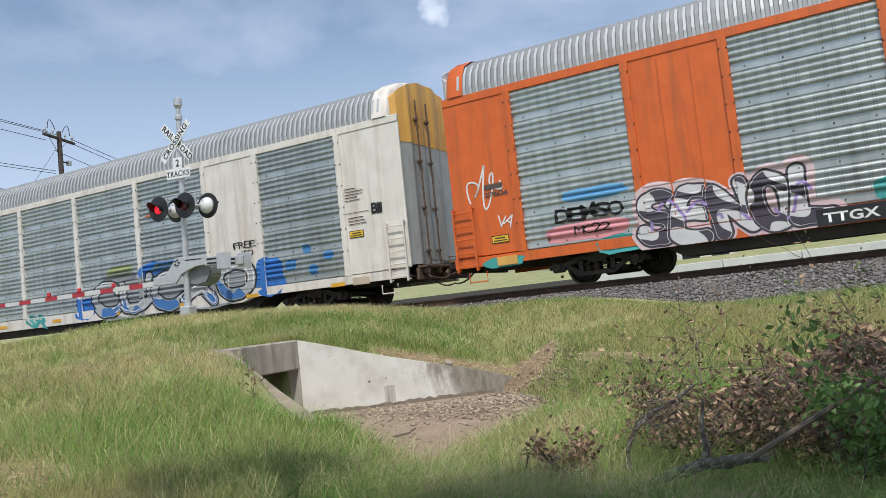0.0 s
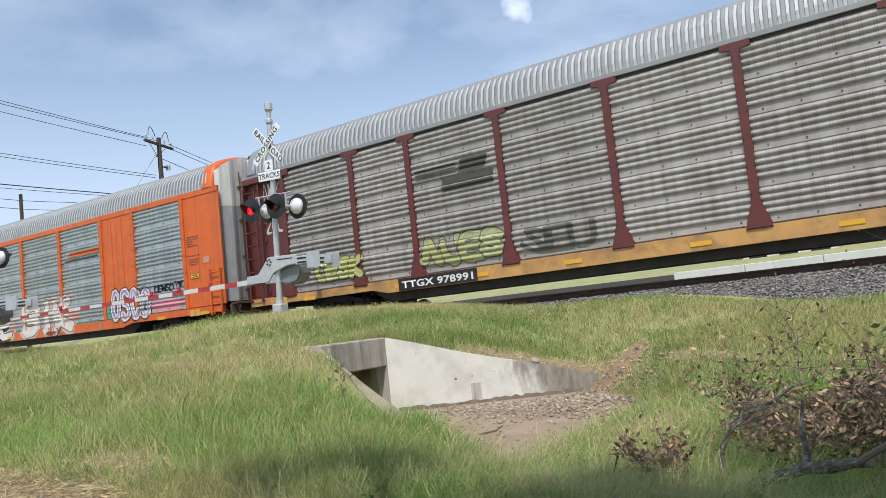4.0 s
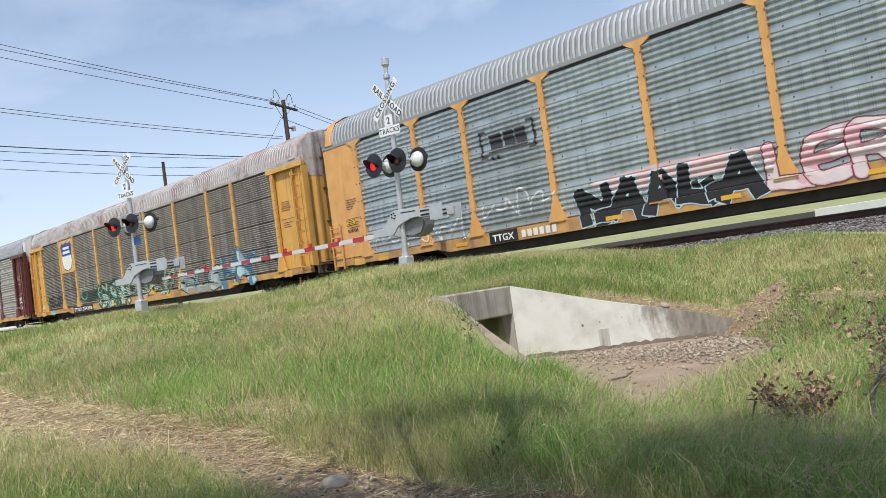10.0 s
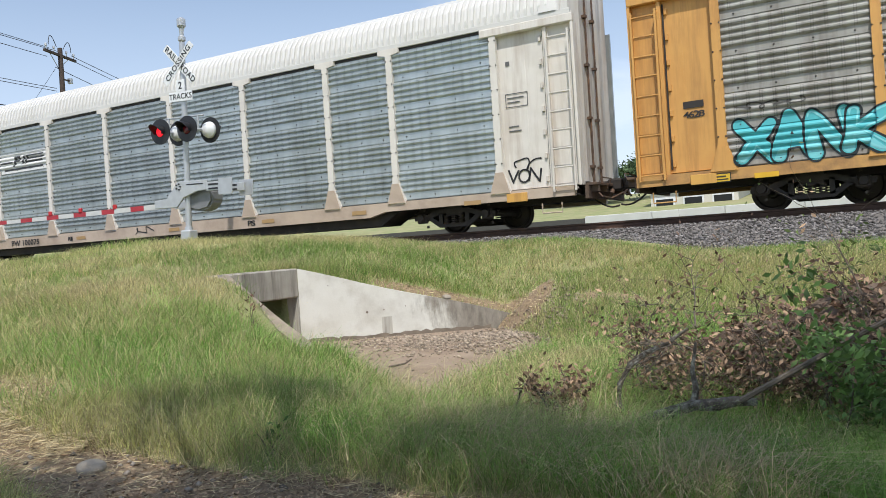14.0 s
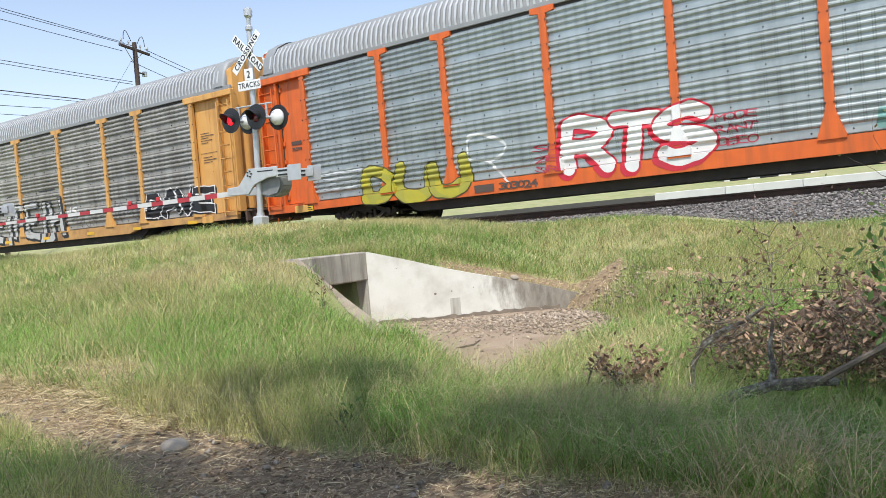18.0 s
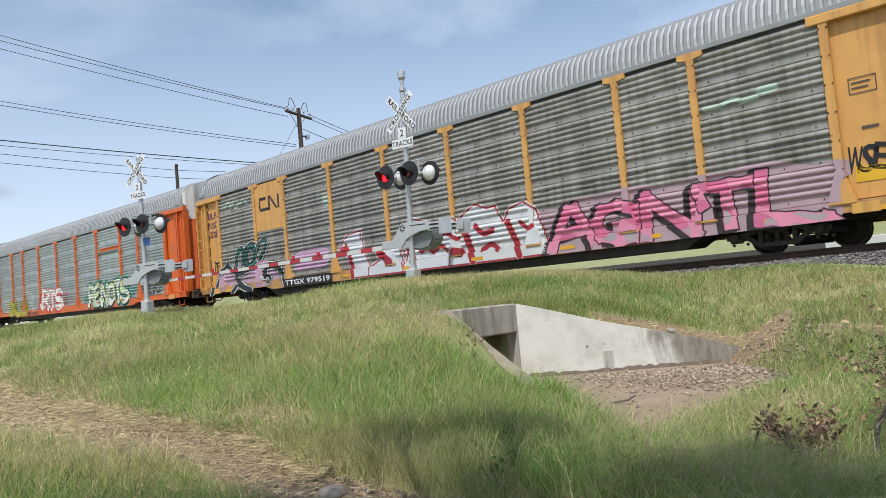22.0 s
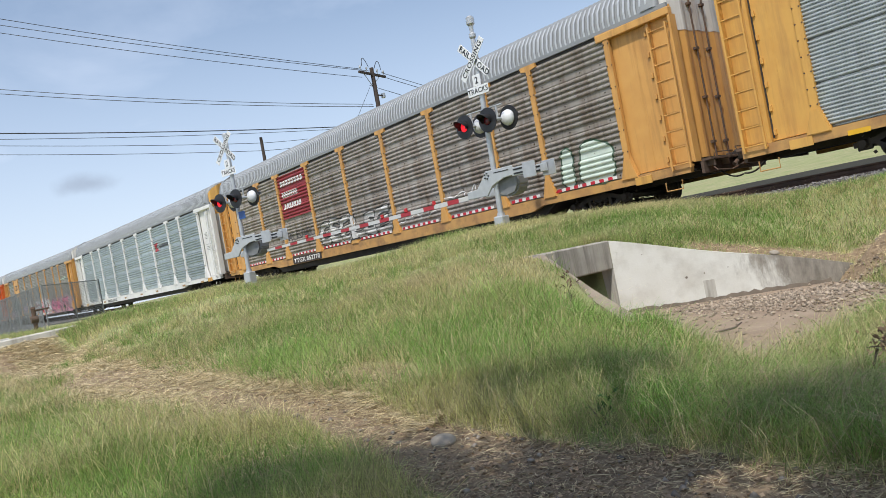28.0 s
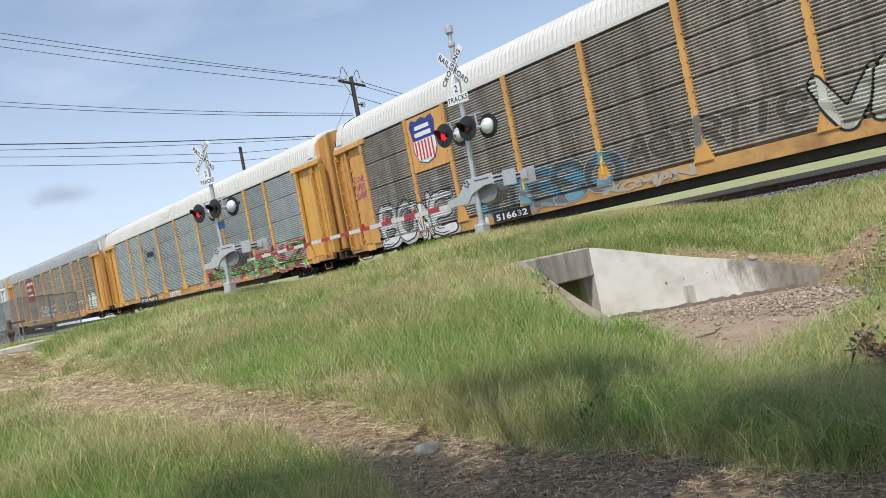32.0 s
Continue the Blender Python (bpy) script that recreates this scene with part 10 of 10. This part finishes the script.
def tree(name, label, base, trunk_h, crown, count, leaf, material, seed, clumps=14):
    """Tapered trunk, limbs and a crown of leaf clumps with gaps; crown: centre height and radii."""
    rng = random.Random(seed)
    nrng = np.random.RandomState(seed)
    t = new(name)
    t.matrix_basis = pose(*base)
    r0 = trunk_h * 0.045
    part("trunk", tube(bmesh.new(), [(0, 0, -0.2), (0.05, 0.03, trunk_h * 0.4), (0.0, -0.05, trunk_h * 0.75), (0.08, 0, trunk_h)], [r0, r0 * 0.8, r0 * 0.65, r0 * 0.5], 9), M["bark"], t)
    zc, rx, ry, rz = crown
    cs = []
    for k in range(clumps):
        a = 2.4 * k + rng.uniform(-0.4, 0.4)
        q = math.sqrt((k + 0.5) / clumps)
        c = Vector((rx * q * math.cos(a), ry * q * math.sin(a), zc + rz * rng.uniform(-0.7, 0.9) * (1.15 - q * 0.6)))
        cs.append(c)
        s = Vector((0.0, 0.0, trunk_h * rng.uniform(0.6, 0.98)))
        mid = s.lerp(c, 0.5) + Vector((rng.uniform(-.2, .2), rng.uniform(-.2, .2), 0.25))
        part("limb", tube(bmesh.new(), [s, mid, c], [r0 * 0.35, r0 * 0.25, r0 * 0.1], 5), M["bark"], t)
    idx = nrng.randint(0, clumps, count)
    cc = np.array([tuple(c) for c in cs])[idx]
    g_ = nrng.normal(0, 1, (count, 3))
    g_ /= np.linalg.norm(g_, axis=1)[:, None]
    sp = 1.35 * math.sqrt(rx * ry / clumps)
    pts = cc + g_ * np.clip(np.abs(nrng.normal(0, 0.62, count)), 0, 1.7)[:, None] * np.array([sp, sp, sp * 0.6])
    V, T = leaves("leaves", pts, leaf, nrng)
    tagged(part("crown", tri_mesh("crown", V, T, M[material]), None, t, "crown of many small leaves"), kind="stuff")
    return tagged(t, label, "tree")


# trees behind the eye, whose shade falls on the foreground
tree("tree", "leafy tree standing beside the dirt path", (-1.35, -0.1, 0.0), 4.6, (6.2, 2.1, 2.1, 0.9), 18500, 0.085, "leaf", 3, 16)
tree("tree", "broad leafy tree standing over the dirt path", (0.9, -1.5, 0.0), 4.6, (6.2, 3.2, 2.8, 1.1), 42000, 0.088, "leaf", 7, 20)
tree("tree", "broad leafy tree beside the path", (2.4, 0.8, 0.0), 4.4, (6.0, 2.6, 2.5, 1.0), 27000, 0.088, "leaf", 4, 16)
# far trees beyond the track
for i, (x, y, h) in enumerate(((-3.0, 66, 4.6), (1.5, 70, 5.2), (5.5, 66, 4.8), (10.0, 72, 5.6), (15.0, 68, 5.0), (21.0, 75, 6.0))):
    tree("far_tree", "green tree far beyond the track", (x, y, gz(x, y) - 2.2), h * 0.5, (h * 0.62, 2.9, 2.6, h * 0.28), 1500, 0.55, "farleaf", 50 + i, 9)
for i, (az, el, d) in enumerate(((-17.5, 4.9, 58), (-12.0, 5.9, 60), (-7.6, 6.9, 57), (-4.4, 5.6, 62), (-1.0, 6.3, 60), (3.0, 6.0, 63))):
    q = polar(az, el, d)
    h = (q.z - gz(q.x, q.y)) * 1.22
    tree("far_tree", "broad dark green tree behind the far road", (q.x, q.y, gz(q.x, q.y) - 0.2), h * 0.4, (h * 0.52, 3.6, 2.8, h * 0.36), 17000, 0.24, "farleaf", 80 + i, 26)
for i, (x, y, h) in enumerate(((-150, 26, 7.5), (-162, 22, 7.0), (-175, 30, 8.5))):
    tree("far_tree", "dark tree far down the line", (x, y, 1.5), h * 0.5, (h * 0.62, 3.2, 3.0, h * 0.28), 900, 0.8, "farleaf", 60 + i, 9)


# ---- fence far along the road ----
M["fencewire"] = mat("dull_fence_wire", (0.24, 0.25, 0.255), 0.6, 0.3, (0.18, 0.185, 0.19), 5.0, 0.6)


def fence(x0, y0, x1, y1, n, label):
    """Posts, a top rail and diamond mesh between two points."""
    f = new("chain_link_fence")
    z0, top = 1.75, 2.05
    L_ = math.hypot(x1 - x0, y1 - y0)

    def at(a, z):
        return (x0 + (x1 - x0) * a / L_, y0 + (y1 - y0) * a / L_, z0 + z)

    for k in range(n + 1):
        part("post", cyl(bmesh.new(), at(L_ * k / n, -0.5), at(L_ * k / n, top + 0.05), 0.035, seg=6), M["fencewire"], f)
    part("top_rail", cyl(bmesh.new(), at(0, top), at(L_, top), 0.025, seg=6), M["fencewire"], f)
    part("bottom_rail", cyl(bmesh.new(), at(0, 0.06), at(L_, 0.06), 0.02, seg=6), M["fencewire"], f)
    bm = bmesh.new()
    for k in range(-int(top / 0.11) - 1, int(L_ / 0.11)):
        for s in (0, 1):
            a = k * 0.11
            a2, b2 = max(a, 0.0), min(a + top, L_)
            if b2 <= a2:
                continue
            za, zb = a2 - a, b2 - a
            if s:
                za, zb = top - za, top - zb
            cyl(bm, at(a2, za), at(b2, zb), 0.007, seg=3, caps=False)
    tagged(part("wire_mesh", bm, M["fencewire"], f, "diamond wire mesh"), kind="stuff")
    tagged(f, label, "fence", group="chain-link fences")


fence(-45.3, 11.3, -42.3, 7.9, 2, "short grey chain-link fence across the verge")
fence(-42.4, 7.75, -58.0, 7.2, 6, "grey chain-link fence along the far lot")
sp = new("standpipe")
sp.matrix_basis = pose(-37.4, 6.5, float(ground_z(-37.4, 6.5)))
part("pipe", cyl(bmesh.new(), (0, 0, -0.1), (0, 0, 1.1), 0.09, seg=10), M["rustgear"], sp)
part("valve", cyl(bmesh.new(), (0, -0.14, 0.62), (0, 0.14, 0.62), 0.16, seg=12), M["rustgear"], sp)
part("cap", cyl(bmesh.new(), (0, 0, 1.08), (0, 0, 1.16), 0.12, 0.07, seg=10), M["rustgear"], sp)
part("arm", cyl(bmesh.new(), (0, 0.05, 1.0), (0.12, 0.62, 1.02), 0.04, seg=8), M["rustgear"], sp)
tagged(sp, "dark standpipe with a valve beside the fence", "standpipe")


# ---- what moves ----
def run(t):
    """Metres that the train has gone after t seconds."""
    return 0.02357 * t * t + 9.574 * t - 0.032


def motions():
    def on_line(x):
        return pose(x, TRACK_Y + line_y(x), RAIL_Z + line_z(x), 0,
                    -math.degrees(math.atan((line_z(x + 5) - line_z(x - 5)) / 10)), math.degrees(math.atan((line_y(x + 5) - line_y(x - 5)) / 10)))

    for k, (car, spec) in CARS.items():
        walk(car, [(2.0 * i, on_line(LEAD + PITCH * (k - 2) + HALF - run(2.0 * i))) for i in range(17)])

    # wheels roll on the rail: eighteen short turns a second
    n = 32 * 18
    for k, w in enumerate(WHEELS):
        home = w.matrix_basis.copy()
        x, z = home.translation.x, home.translation.z
        walk(w, [(32.0 * i / n, pose(x, 0, z, 0, -math.degrees(run(32.0 * i / n) / 0.42), 0)) for i in range(n + 1)])


motions()
